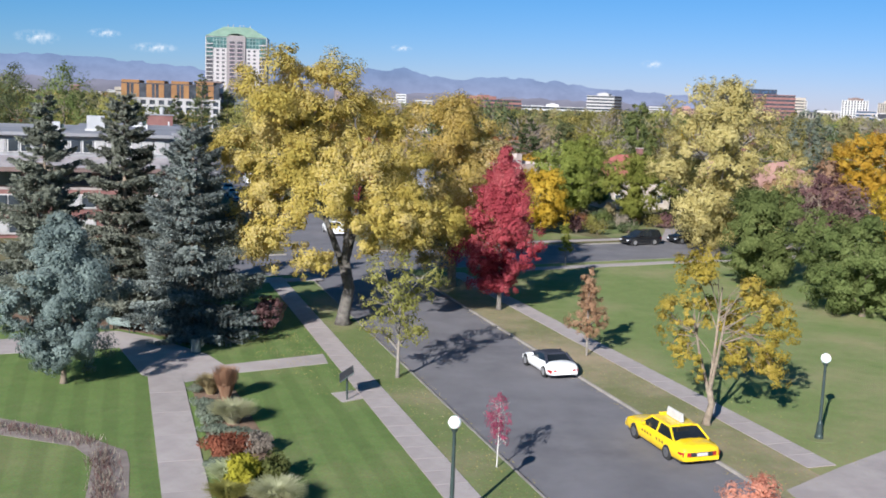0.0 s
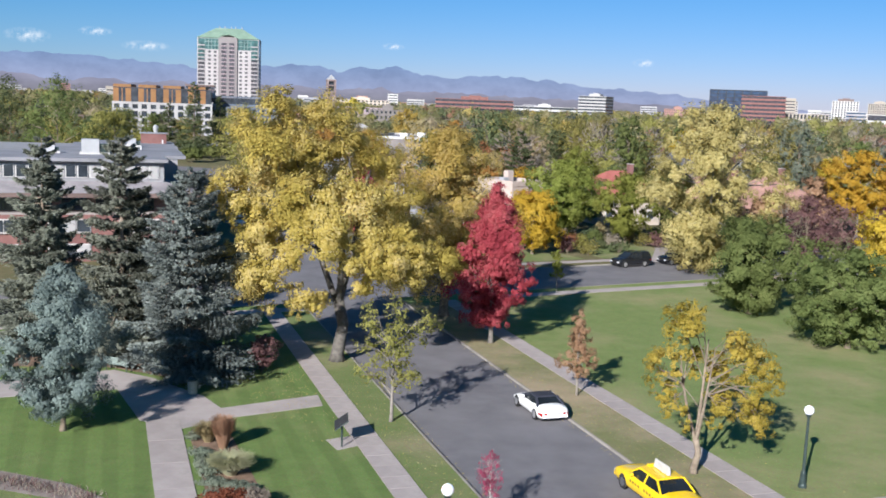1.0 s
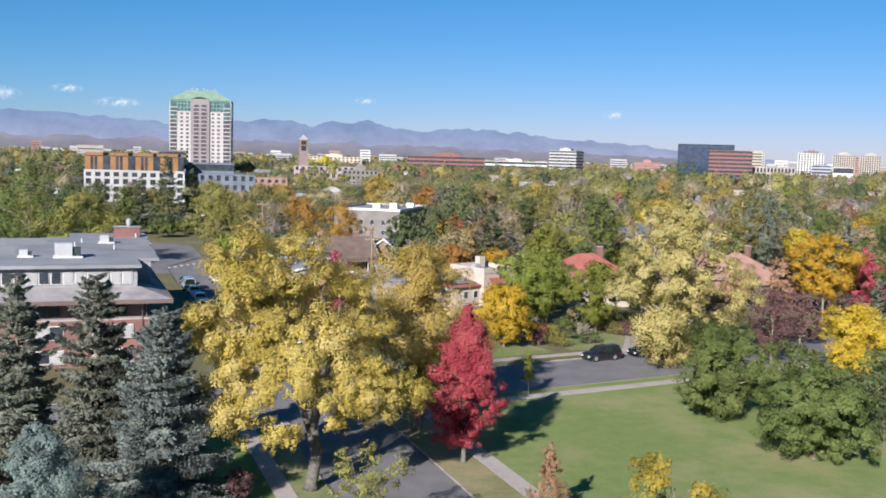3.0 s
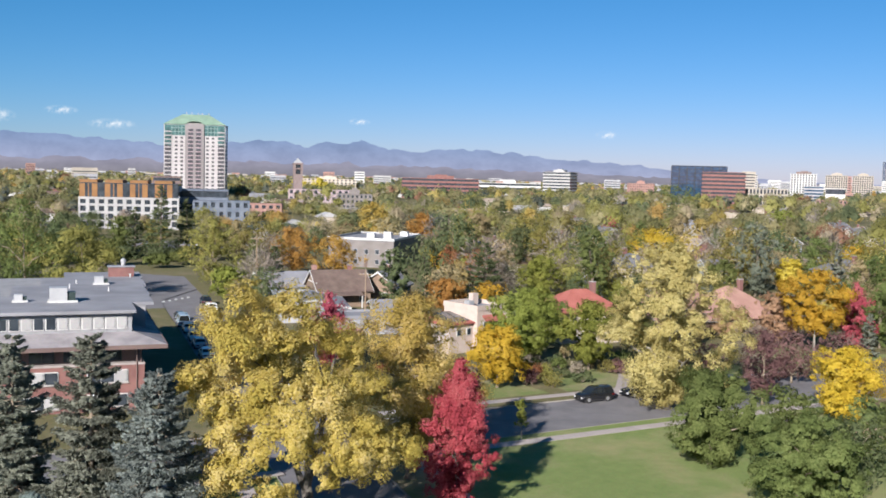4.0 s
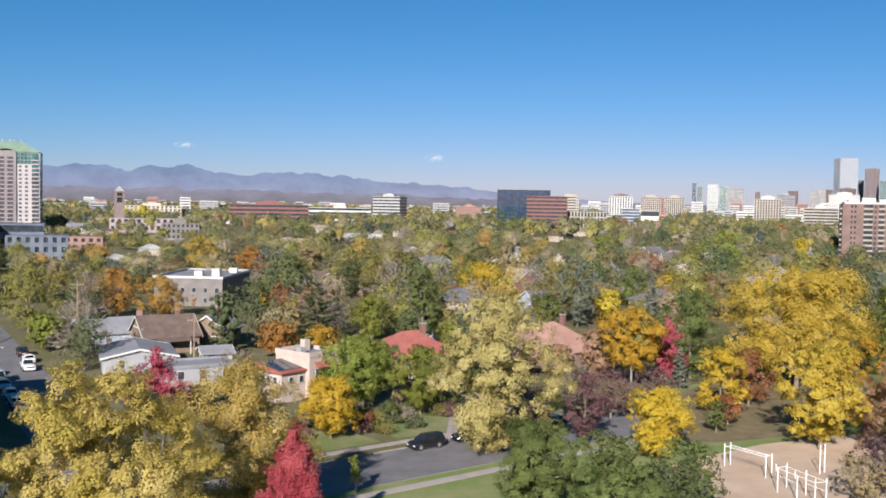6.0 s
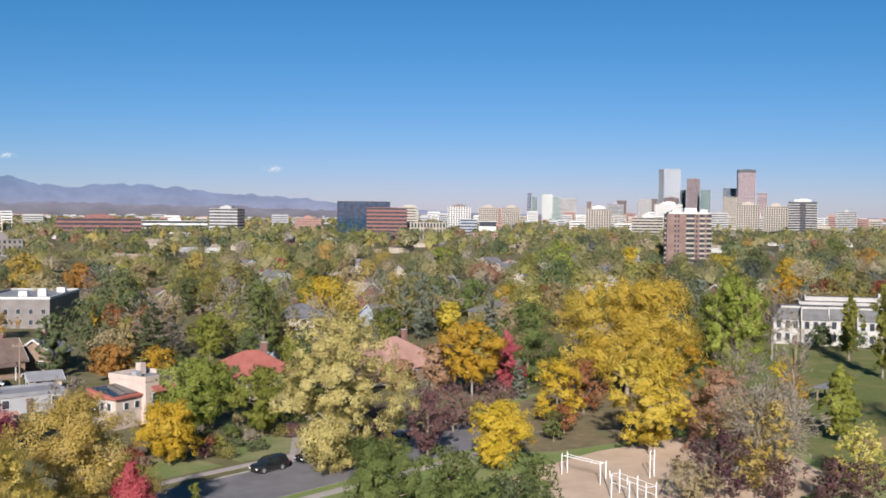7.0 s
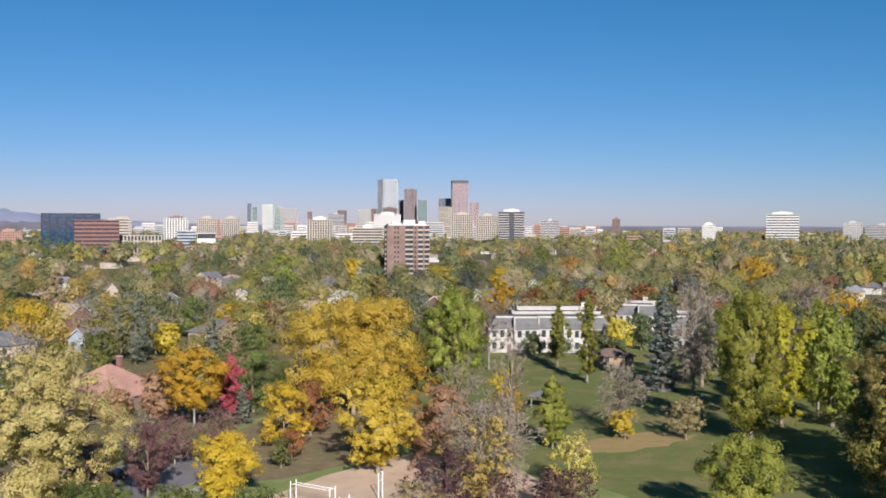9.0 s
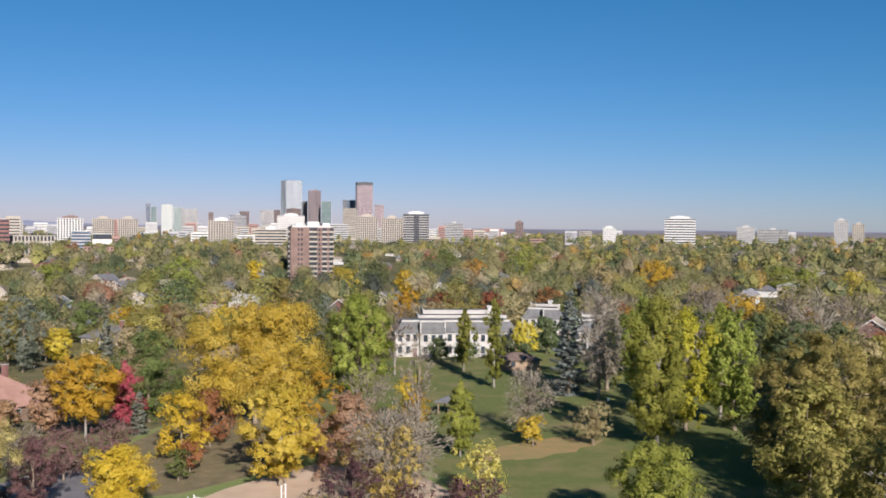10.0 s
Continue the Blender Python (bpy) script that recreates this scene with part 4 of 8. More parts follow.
def block(name, label, x, y, rot, w, d, h, wall, glass=GLASS, floor=3.3, style="grid", bay=3.2, plant=0.4, roof=None, cap=None, plant_h=3.6, balconies=()):
    """A many-storeyed building: a glazed core behind storey bands and piers of real depth, flat roof with parapet and plant room."""
    root = empty(name, x, y, 0, rot)
    nf = max(2, int(round(h / floor)))
    fh = h / nf
    core = Build().box(-w / 2 + 0.5, w / 2 - 0.5, -d / 2 + 0.5, d / 2 - 0.5, 0, h - 0.2)
    part("glazing", core, glass, root)
    fr = Build()
    band = fh * {"grid": 0.45, "strip": 0.5, "glass": 0.14, "pier": 0.3}[style]
    for i in range(nf + 1):
        z1 = min(h + 0.9, i * fh + band * (1.6 if i == nf else 1)) if i else band
        fr.box(-w / 2, w / 2, -d / 2, d / 2, max(0, i * fh - 0.02), z1 if i < nf else h + 0.6)
    if style != "strip":
        pw = {"grid": 0.5, "glass": 0.12, "pier": 0.42}[style]
        for ax, ln in ((0, w), (1, d)):
            k = max(2, int(round(ln / bay)))
            for i in range(k + 1):
                c = -ln / 2 + ln * i / k
                hw = bay * pw / 2
                lo, hi = max(-ln / 2 - 0.06, c - hw), min(ln / 2 + 0.06, c + hw)
                for s in (-1, 1):
                    o = (d if ax == 0 else w) / 2 * s
                    q = sorted((o + 0.1 * s, o - 0.52 * s))
                    if ax == 0:
                        fr.box(lo, hi, q[0], q[1], 0, h)
                    else:
                        fr.box(q[0], q[1], lo, hi, 0, h)
    part("facade", fr, wall, root, stuff=True)
    rf = Build().box(-w / 2 + 0.3, w / 2 - 0.3, -d / 2 + 0.3, d / 2 - 0.3, h - 0.1, h + 0.25)
    part("roof", rf, roof or GREYROOF, root)
    if plant:
        pb = Build().box(-w * plant / 2, w * plant / 2, -d * plant / 2, d * plant / 2, h, h + plant_h).box(-w * plant * 0.2, w * plant * 0.25, -d * plant * 0.3, d * plant * 0.2, h + plant_h, h + plant_h + 1.2)
        part("plant_room", pb, cap or wall, root)
    for side, lo, hi in balconies:
        for i in range(1, nf):
            z = i * fh
            y0 = -d / 2 - 1.3 if side < 0 else d / 2
            part("balcony", Build().box(lo * w, hi * w, y0, y0 + 1.3, z - 0.1, z + 0.08).box(lo * w, hi * w, y0, y0 + 0.08, z, z + 1.0), PALE, root)
    return tagged(root, label, "building")


# the tall tower with the green roof
def green_tower(x, y, rot):
    root = empty("apartment_tower", x, y, 0, rot)
    w, d, h, fh = 46.0, 30.0, 60.0, 3.0
    f = -d / 2
    part("wall", Build().box(-w / 2, w / 2, f, d / 2, 0, h), PINKPALE, root, "pale pinkish concrete wall")
    panes, frame_ = Build(), Build()
    for sx in (-1, 1):
        for i in range(19):
            z = i * fh
            for xx in (8.6, 12.8) if i < 17 else ():
                q = sorted((sx * xx, sx * (xx + 2.0)))
                panes.box(*q, f - 0.06, f + 0.3, z + 0.9, z + 2.4)
            for yy in np.arange(f + 2.5, d / 2 - 3, 4.6):
                q = sorted((sx * (w / 2 - 0.3), sx * (w / 2 + 0.06)))
                panes.box(*q, yy, yy + 1.9, z + 0.9, z + 2.4)
        q = sorted((sx * 17.4, sx * 22.4))
        panes.box(*q, f - 0.1, f + 0.3, 1.0, 44.0)
        for i in range(1, 19):
            part("balcony", Build().box(*q, f - 1.3, f - 0.1, i * fh - 0.1, i * fh + 0.1).box(*q, f - 1.3, f - 1.22, i * fh, i * fh + 0.7), PINKPALE, root)
        part("crown_glazing", Build().box(*q, f - 0.14, f + 0.3, 44.0, h - 0.6), GLASS_TEAL, root, "teal glass upper storeys")
        q2 = sorted((sx * 7.0, sx * 17.2))
        part("crown_glazing", Build().box(*q2, f - 0.12, f + 0.3, 51.5, h - 0.6), GLASS_TEAL, root, "teal glass upper storeys")
        q3 = sorted((sx * (w / 2 - 0.3), sx * (w / 2 + 0.12)))
        part("crown_glazing", Build().box(*q3, f + 0.4, f + 9.0, 46.0, h - 0.6), GLASS_TEAL, root, "teal glass upper storeys")
        for xx in np.arange(7.0, 17.4, 2.5):
            frame_.box(*sorted((sx * xx, sx * (xx + 0.4))), f - 0.3, f - 0.1, 51.5, h - 0.4)
        for z in (54.0, 57.0, 59.2):
            frame_.box(*q2, f - 0.3, f - 0.1, z, z + 0.5)
        # the two dark stacks of the centre strip
        lo, hi = sorted((sx * 1.0, sx * 4.8))
        panes.box(lo, hi, f - 1.28, f - 0.9, 1.0, 56.5)
        for i in range(1, 19):
            part("balcony", Build().box(lo - 0.2, hi + 0.2, f - 2.1, f - 1.3, i * fh - 0.1, i * fh + 0.12).box(lo - 0.2, hi + 0.2, f - 2.1, f - 2.02, i * fh + 0.1, i * fh + 0.6), MAUVE, root)
    part("centre_bay", Build().box(-7.0, 7.0, f - 1.2, f + 0.2, 0, h + 0.4), surface("taupe_panel", (0.19, 0.172, 0.178), (0.235, 0.215, 0.22), 0.1, 8), root, "taupe centre strip of balconies")
    part("window_panes", panes, TOWERGLASS, root, stuff=True)
    part("crown_frame", frame_, surface("teal_frame", (0.14, 0.20, 0.19), (0.19, 0.26, 0.245), 0.2, 8, 0.5), root, stuff=True)
    arch = Build()
    for k in range(12):
        a0, a1 = math.pi * k / 12, math.pi * (k + 1) / 12
        v = [(6.6 * math.cos(a_), y_, h + 0.2 + 3.0 * math.sin(a_)) for y_ in (f - 1.4, f + 5) for a_ in (a0, a1)] + [(6.0 * math.cos(a_), y_, h + 2.4 * math.sin(a_)) for y_ in (f - 1.4, f + 5) for a_ in (a0, a1)]
        arch.add(v, [(0, 1, 3, 2), (4, 6, 7, 5), (0, 4, 5, 1), (2, 3, 7, 6)])
    part("roof_arch", arch, COPPER, root, "low arched green roof edge")
    part("arch_infill", Build().box(-5.9, 5.9, f - 1.0, f + 4.8, h, h + 1.0), surface("taupe_infill", (0.20, 0.18, 0.18), (0.25, 0.23, 0.225), 0.1, 8), root)
    e, r = 0.6, 9.0
    rv = [(-w / 2 - e, -d / 2 - e, h), (w / 2 + e, -d / 2 - e, h), (w / 2 + e, d / 2 + e, h), (-w / 2 - e, d / 2 + e, h), (-w / 2 + r + 4, -d / 2 + r, h + 8), (w / 2 - r - 4, -d / 2 + r, h + 8), (w / 2 - r - 4, d / 2 - r, h + 8), (-w / 2 + r + 4, d / 2 - r, h + 8)]
    rb = Build().add(rv, [(3, 2, 1, 0), (4, 5, 6, 7), (0, 1, 5, 4), (1, 2, 6, 5), (2, 3, 7, 6), (3, 0, 4, 7)])
    part("roof", rb, COPPER, root, "sloping green copper roof")
    for xx in (-8, -4, 1, 4, 9):
        part("antenna", Build().box(xx, xx + 0.7, -1, 0, h + 8, h + 9.8), GREYWALL, root)
    tagged(root, "tall pale apartment tower with a green copper roof", "building")


green_tower(-183, 790, 8)


def orange_block(x, y, rot):
    """Long flats: white framed storeys below, orange and grey bays above."""
    root = empty("apartment_block", x, y, 0, rot)
    w, d = 41.0, 16.0
    part("glazing", Build().box(-w / 2 + 0.4, w / 2 - 0.4, -d / 2 + 0.5, d / 2, 0, 19.4), GLASS, root)
    wh, org, gr = Build(), Build(), Build()
    for z in (0, 3.2, 6.4, 9.6, 12.4):
        wh.box(-w / 2, w / 2, -d / 2, d / 2, z, z + 1.0)
    k = 11
    for i in range(k + 1):
        c = -w / 2 + w * i / k
        wh.box(max(-w / 2 - 0.02, c - 0.75), min(w / 2 + 0.02, c + 0.75), -d / 2 - 0.05, -d / 2 + 0.6, 0, 13.3)
    for i in range(4):
        x0 = -w / 2 + 0.4 + i * 10.2
        org.box(x0, x0 + 7.2, -d / 2 + 0.6, d / 2, 18.6, 20.6).box(x0, x0 + 2.2, -d / 2 + 0.4, d / 2, 13.4, 19).box(x0 + 5.0, x0 + 7.2, -d / 2 + 0.4, d / 2, 13.4, 19).box(x0 + 3.4, x0 + 3.8, -d / 2 + 0.4, -d / 2 + 1, 13.4, 19)
        gr.box(x0 + 7.2, x0 + 10.2, -d / 2 + 1.6, d / 2, 16.2, 18.4).box(x0 + 7.2, x0 + 10.2, -d / 2 + 0.9, -d / 2 + 1.8, 13.4, 14.4)
    part("lower_wall", wh, PALE, root, "white framed lower storeys", True)
    part("upper_wall", org, ORANGEP, root, "orange panelled upper bays", True)
    part("recess_wall", gr, GREYWALL, root, stuff=True)
    part("roof", Build().box(-w / 2 + 0.5, w / 2 - 0.5, -d / 2 + 1.8, d / 2 - 0.3, 18.3, 18.7), GREYROOF, root)
    tagged(root, "modern flats, white below and orange panels above", "building")


SLATE = surface("slate_panel", (0.10, 0.12, 0.16), (0.15, 0.17, 0.21), 0.2, 10)
orange_block(-127.5, 434, 10)
block("apartment_block", "dark grey modern flats with square windows", -103, 452, 10, 27, 18, 16.5, SLATE, floor=5.5, style="strip", plant=0)
block("apartment_block", "lower slate-grey wing of the modern flats", -90, 441, 10, 24, 14, 12.0, SLATE, floor=3.6, bay=3.6, plant=0)
block("brick_block", "dark red flat-roofed block behind the flats", -131, 506, 10, 14, 12, 21.5, DARKBR, style="strip", plant=0)
block("small_office", "pinkish low office block among trees", -80, 494, 5, 17, 12, 9.5, PINKBR, plant=0)
block("church_hall", "long grey stone church hall", -92, 838, 5, 50, 16, 11, MAUVE, floor=5, bay=5, plant=0, roof=DARKROOF)


def church_tower(x, y):
    root = empty("church_tower", x, y, 0, 15)
    stone = surface("church_stone", (0.17, 0.13, 0.13), (0.22, 0.175, 0.17), 0.3, 8)
    part("shaft", Build().box(-3.6, 3.6, -3.6, 3.6, 0, 24), stone, root)
    for sx in (-1, 1):
        for sy in (-1, 1):
            part("corner_pier", Build().box(min(sx * 2.2, sx * 3.7), max(sx * 2.2, sx * 3.7), min(sy * 2.2, sy * 3.7), max(sy * 2.2, sy * 3.7), 24, 33), stone, root)
    for z0, z1 in ((28, 29), (32, 33.4)):
        part("cornice", Build().box(-3.9, 3.9, -3.9, 3.9, z0, z1), stone, root)
    # A dark block fills the open belfry in place of the shade inside.
    part("belfry", Build().box(-2.0, 2.0, -2.0, 2.0, 24, 32), GLASS, root, "dark block standing for the open belfry's shade")
    part("spire", Build().add([(-3.6, -3.6, 33.4), (3.6, -3.6, 33.4), (3.6, 3.6, 33.4), (-3.6, 3.6, 33.4), (0, 0, 37.5)], [(0, 1, 4), (1, 2, 4), (2, 3, 4), (3, 0, 4), (3, 2, 1, 0)]), METAL, root, "pale pointed cap")
    tagged(root, "square stone church bell tower", "tower")


church_tower(-111, 845)
block("school_building", "cream school with many windows behind yellow trees", -132, 1295, 3, 72, 20, 17, CREAM, bay=5, plant=0.3)
block("red_office", "long low red brick building with window strips", 11, 1105, 0, 84, 30, 22, REDBR, style="strip", floor=4.2, plant=0.35, roof=REDBR, cap=REDBR)
block("white_low_building", "long low white commercial building", 110, 1400, 4, 85, 22, 17, WHITE, style="strip", floor=5, plant=0.2)
block("low_office", "low grey office among trees", -52, 700, 8, 24, 14, 11, TAUPE, plant=0.3)
block("white_office", "white office block with window strips", 180, 1395, -28, 40, 30, 34, PALE, style="strip", floor=4, plant=0.4)
block("dark_glass_office", "large black glass office block", 300, 1120, -15, 60, 26, 43, surface("black_mullion", (0.02, 0.025, 0.03), (0.03, 0.035, 0.042), 0.2, 8, 0.3), glass=GLASS_BLUE, style="glass", bay=9, floor=4, plant=0)
block("brick_office", "red brick office with dark window strips", 302.5, 1034, -14, 43, 24, 36.0, REDBR, style="strip", floor=3.9, plant=0)
block("pink_flats", "pinkish low brick flats far off", 308, 1470, -10, 38, 16, 21, PINKBR, plant=0.3)
block("white_flats", "pale slab of flats far off", 455, 1435, -15, 24, 16, 38, PALE, plant=0.4)
block("colonnade_building", "long tan building with upright piers", 347, 1048, -18, 52, 20, 20, BEIGE, style="pier", bay=3.4, floor=6, plant=0)
block("white_hotel", "white tower of flats with a dark top", 525, 1410, -20, 34, 22, 40, WHITE, style="pier", bay=3.6, plant=0.6, cap=DARKBR)
block("low_glass_office", "low dark glass and white office", 412, 1074, -20, 20, 16, 24, GREYWALL, glass=GLASS_BLUE, style="strip", plant=0)
block("white_store", "plain white low commercial block", 432, 1066, -20, 20, 18, 22, WHITE, style="strip", floor=11, plant=0)
block("beige_flats", "beige twin slab of flats", 640, 1578, -24, 32, 18, 41, BEIGE, style="pier", plant=0.5, cap=BEIGE)
block("beige_flats", "beige twin slab of flats", 674, 1560, -24, 30, 18, 41, BEIGE, style="pier", plant=0.5, cap=BEIGE)
block("brick_store", "low orange-brick building among trees", 337, 838, -20, 24, 14, 13, PINKBR, plant=0)
block("flats", "beige ten-storey flats of the city", 620, 1150, -28, 32, 18, 38, BEIGE, style="pier", plant=0.5, cap=WHITE)
block("flats", "wide beige flats with window strips", 571, 948, -30, 34, 16, 28, BEIGE, style="strip", floor=3.1, plant=0.3, cap=WHITE)
block("flats", "bright white flats with balconies", 855, 1360, -30, 42, 18, 48, WHITE, plant=0.5, cap=WHITE)
block("flats", "tan double slab of flats", 893, 1210, -36, 32, 18, 47, BEIGE, style="pier", plant=0.5, cap=BEIGE)
block("flats", "tan double slab of flats", 925, 1190, -36, 32, 18, 45, BEIGE, style="pier", plant=0.4, cap=BEIGE)
block("flats", "dark tower with white balcony edges", 890, 1090, -36, 36, 20, 50, CHARCOAL, style="strip", floor=3.4, plant=0.6, cap=WHITE, balconies=((-1, -0.5, -0.1), (-1, 0.1, 0.5)))
block("flats", "grey striped flats on the skyline", 1327, 1505, -42, 37, 16, 40, PALE, style="strip", plant=0.2)
block("flats", "small brown tower on the skyline", 1563, 1557, -45, 17, 14, 45, DARKBR, plant=0.5)
block("flats", "small white stepped block on the skyline", 1387, 1157, -50, 22, 16, 33, WHITE, plant=0.6)
block("hospital", "white stepped hospital with dark window strips", 1381, 1002, -54, 50, 24, 50, WHITE, style="strip", floor=4.2, plant=0.62, cap=WHITE)
block("flats", "white block far on the skyline", 1692, 1076, -57, 33, 16, 37, PALE, plant=0.4)
block("flats", "long pale buildings low on the skyline", 1889, 1137, -59, 62, 16, 33, PALE, style="strip", plant=0.2)
block("flats", "pale tower group on the skyline", 1770, 926, -62, 24, 16, 51, PALE, plant=0.5)
block("flats", "pale tower group on the skyline", 1796, 906, -62, 20, 16, 44, BEIGE, plant=0.4)


def brick_tower(x, y, rot):
    """Brown brick flats with pale balcony stacks and a white top."""
    root = empty("brick_flats", x, y, 0, rot)
    w, d, h, fh = 25.0, 17.0, 32.0, 2.9
    br = Build().box(-w / 2, -1.5, -d / 2, d / 2, 0, h).box(3.4, w / 2, -d / 2, d / 2, 0, h).box(-1.5, 3.4, -d / 2 + 1.6, d / 2, 0, h)
    part("wall", br, surface("brown_brick", (0.14, 0.095, 0.085), (0.19, 0.13, 0.115), 0.2, 8), root, "brown brick wall")
    for x0, x1, y0 in ((-1.5, 3.4, -d / 2 + 0.2), (6.0, 9.2, -d / 2 - 1.2), (10.0, 13.0, -d / 2 - 1.2), (-13.6, -12.5, -d / 2 + 2)):
        gg = Build()
        for i in range(1, 11):
            part("balcony", Build().box(x0, x1, y0, y0 + 1.25, i * fh - 0.12, i * fh + 0.85), BEIGE, root)
            gg.box(x0 + 0.2, x1 - 0.2, y0 + 1.0, y0 + 1.26 + 0.2, i * fh + 1.0, i * fh + 2.6)
        part("balcony_glazing", gg, GLASS, root, stuff=True)
    wn_ = Build()
    for i in range(1, 11):
        for xx in (-8.2, -6.4, 4.0):
            wn_.box(xx, xx + 1.0, -d / 2 - 0.06, -d / 2 + 0.1, i * fh + 0.9, i * fh + 2.3)
    part("window_panes", wn_, GLASS, root, stuff=True)
    pen = Build().box(-w / 2 + 1, w / 2 - 1, -d / 2 + 1, d / 2 - 1, h, h + 0.9).box(-2, 5, -4, 4, h, h + 3.4).box(7, 11, -4, 3, h, h + 2.6).box(-9, -5, -3, 3, h, h + 2)
    part("penthouse", pen, WHITE, root, "white rooftop plant rooms")
    tagged(root, "brown brick tower of flats with pale balconies", "building")


brick_tower(334, 508, -26)
# downtown
block("skyscraper", "tall white slab skyscraper with a dark side", 1870, 2975, -15, 56, 66, 188, COOLWHITE, style="pier", bay=4, floor=4, plant=0)
block("skyscraper", "dark brown stepped skyscraper", 1988, 3010, -50, 36, 36, 158, HAZED_BROWN, style="pier", bay=4, floor=4, plant=0.5)
block("skyscraper", "blue-grey glass tower of the city", 1995, 2945, -35, 34, 26, 119, GREYWALL, glass=GLASS_TEAL, style="glass", bay=5, floor=4, plant=0)
block("skyscraper", "narrow grey glass tower of the city", 2011, 3114, -35, 25, 24, 123, GREYWALL, style="glass", bay=5, floor=4, plant=0)
block("skyscraper", "tall rose-brown skyscraper with a dark top band", 2075, 2830, -30, 56, 40, 176, MAUVE, style="pier", bay=4.5, floor=4, plant=1.01, plant_h=10, cap=CHARCOAL)
block("skyscraper", "blue-grey tower behind the others", 2089, 2940, -15, 36, 30, 126, GREYWALL, glass=GLASS_BLUE, style="glass", floor=4, plant=0)
block("skyscraper", "beige office tower of the city", 1919, 2694, -36, 44, 30, 91, BEIGE, style="pier", floor=4, plant=0)
block("skyscraper", "grey-brown tower of the city", 2175, 2876, -40, 32, 30, 110, MAUVE, style="pier", floor=4, plant=0)
block("skyscraper", "dark low office tower of the city", 1766, 2796, -32, 48, 30, 87, DARKBR, style="strip", floor=4, plant=0.4)
block("skyscraper", "pale office tower of the city", 1694, 2840, -30, 44, 28, 82, PALE, style="pier", floor=4, plant=0)
block("skyscraper", "dark narrow tower of the city", 1747, 2866, -30, 20, 20, 84, DARKBR, style="pier", floor=4, plant=0)
block("skyscraper", "grey office block of the city", 1467, 2624, -30, 48, 30, 62, GREYWALL, style="strip", floor=4, plant=0.3)
block("skyscraper", "dark office tower of the city", 1582, 2790, -30, 30, 24, 76, DARKBR, style="strip", floor=4, plant=0)
block("skyscraper", "narrow dark tower of the city", 1492, 2838, -30, 14, 14, 72, DARKBR, floor=4, plant=0)
block("skyscraper", "slim blue glass tower of the city", 1406, 3104, -25, 15, 15, 102, GREYWALL, glass=GLASS_BLUE, style="glass", floor=4, plant=0)
block("skyscraper", "slim pale tower of the city", 1380, 3005, -25, 18, 16, 88, GREYWALL, glass=GLASS_TEAL, style="glass", floor=4, plant=0)
block("skyscraper", "white and teal glass tower", 1416, 2985, -25, 34, 20, 96, WHITE, glass=GLASS_TEAL, style="pier", floor=4, plant=0)
block("skyscraper", "teal glass tower of the city", 1446, 2970, -25, 28, 20, 88, WHITE, glass=GLASS_TEAL, style="glass", floor=4, plant=0)
block("skyscraper", "pale concrete tower of the city", 1345, 2690, -26, 48, 24, 78, PALE, style="pier", floor=4, plant=0)


# low downtown blocks, uncounted
def city_blocks():
    rng = np.random.default_rng(5)
    b = Build()
    for i in range(150):
        bear = radians(rng.uniform(16, 44) if i < 100 else rng.uniform(-30, 70))
        r = rng.uniform(1500, 3400)
        w, d = rng.uniform(14, 40), rng.uniform(12, 26)
        h = rng.uniform(14, 30) + (17 * rng.random() ** 2 if i < 100 else 0)
        x, y = r * math.sin(bear), r * math.cos(bear)
        m = int(rng.integers(0, 5))
        c, s = math.cos(-bear), math.sin(-bear)
        v, f = box_data(-w / 2, w / 2, -d / 2, d / 2, 0, h)
        b.add([(x + c * p - s * q, y + s * p + c * q, z) for p, q, z in v], f, m)
        for k in range(1, int(h / 4)):
            v, f = box_data(-w / 2 + 1, w / 2 - 1, -d / 2 - 0.15, d / 2 + 0.15, k * 4 + 1.0, k * 4 + 2.6)
            b.add([(x + c * p - s * q, y + s * p + c * q, z) for p, q, z in v], f, 5)
    for i in range(260):
        bear, r = radians(rng.uniform(-32, 18)), rng.uniform(2500, 4350)
        w, d, h = rng.uniform(8, 34), rng.uniform(10, 24), rng.uniform(7, 16)
        x, y = r * math.sin(bear), r * math.cos(bear)
        c, s = math.cos(-bear), math.sin(-bear)
        v, f = box_data(-w / 2, w / 2, -d / 2, d / 2, 0, h)
        b.add([(x + c * p - s * q, y + s * p + c * q, z) for p, q, z in v], f, (1, 4, 2, 4, 3)[i % 5])
        v, f = box_data(-w / 2 + 1, w / 2 - 1, -d / 2 - 0.15, d / 2 + 0.15, h * 0.5, h * 0.7)
        b.add([(x + c * p - s * q, y + s * p + c * q, z) for p, q, z in v], f, 5)
    tagged(b.ob("city_blocks", [WHITE, PALE, BEIGE, PINKBR, GREYWALL, GLASS]), "scattered pale blocks of the far city", "buildings", kind="stuff")


city_blocks()


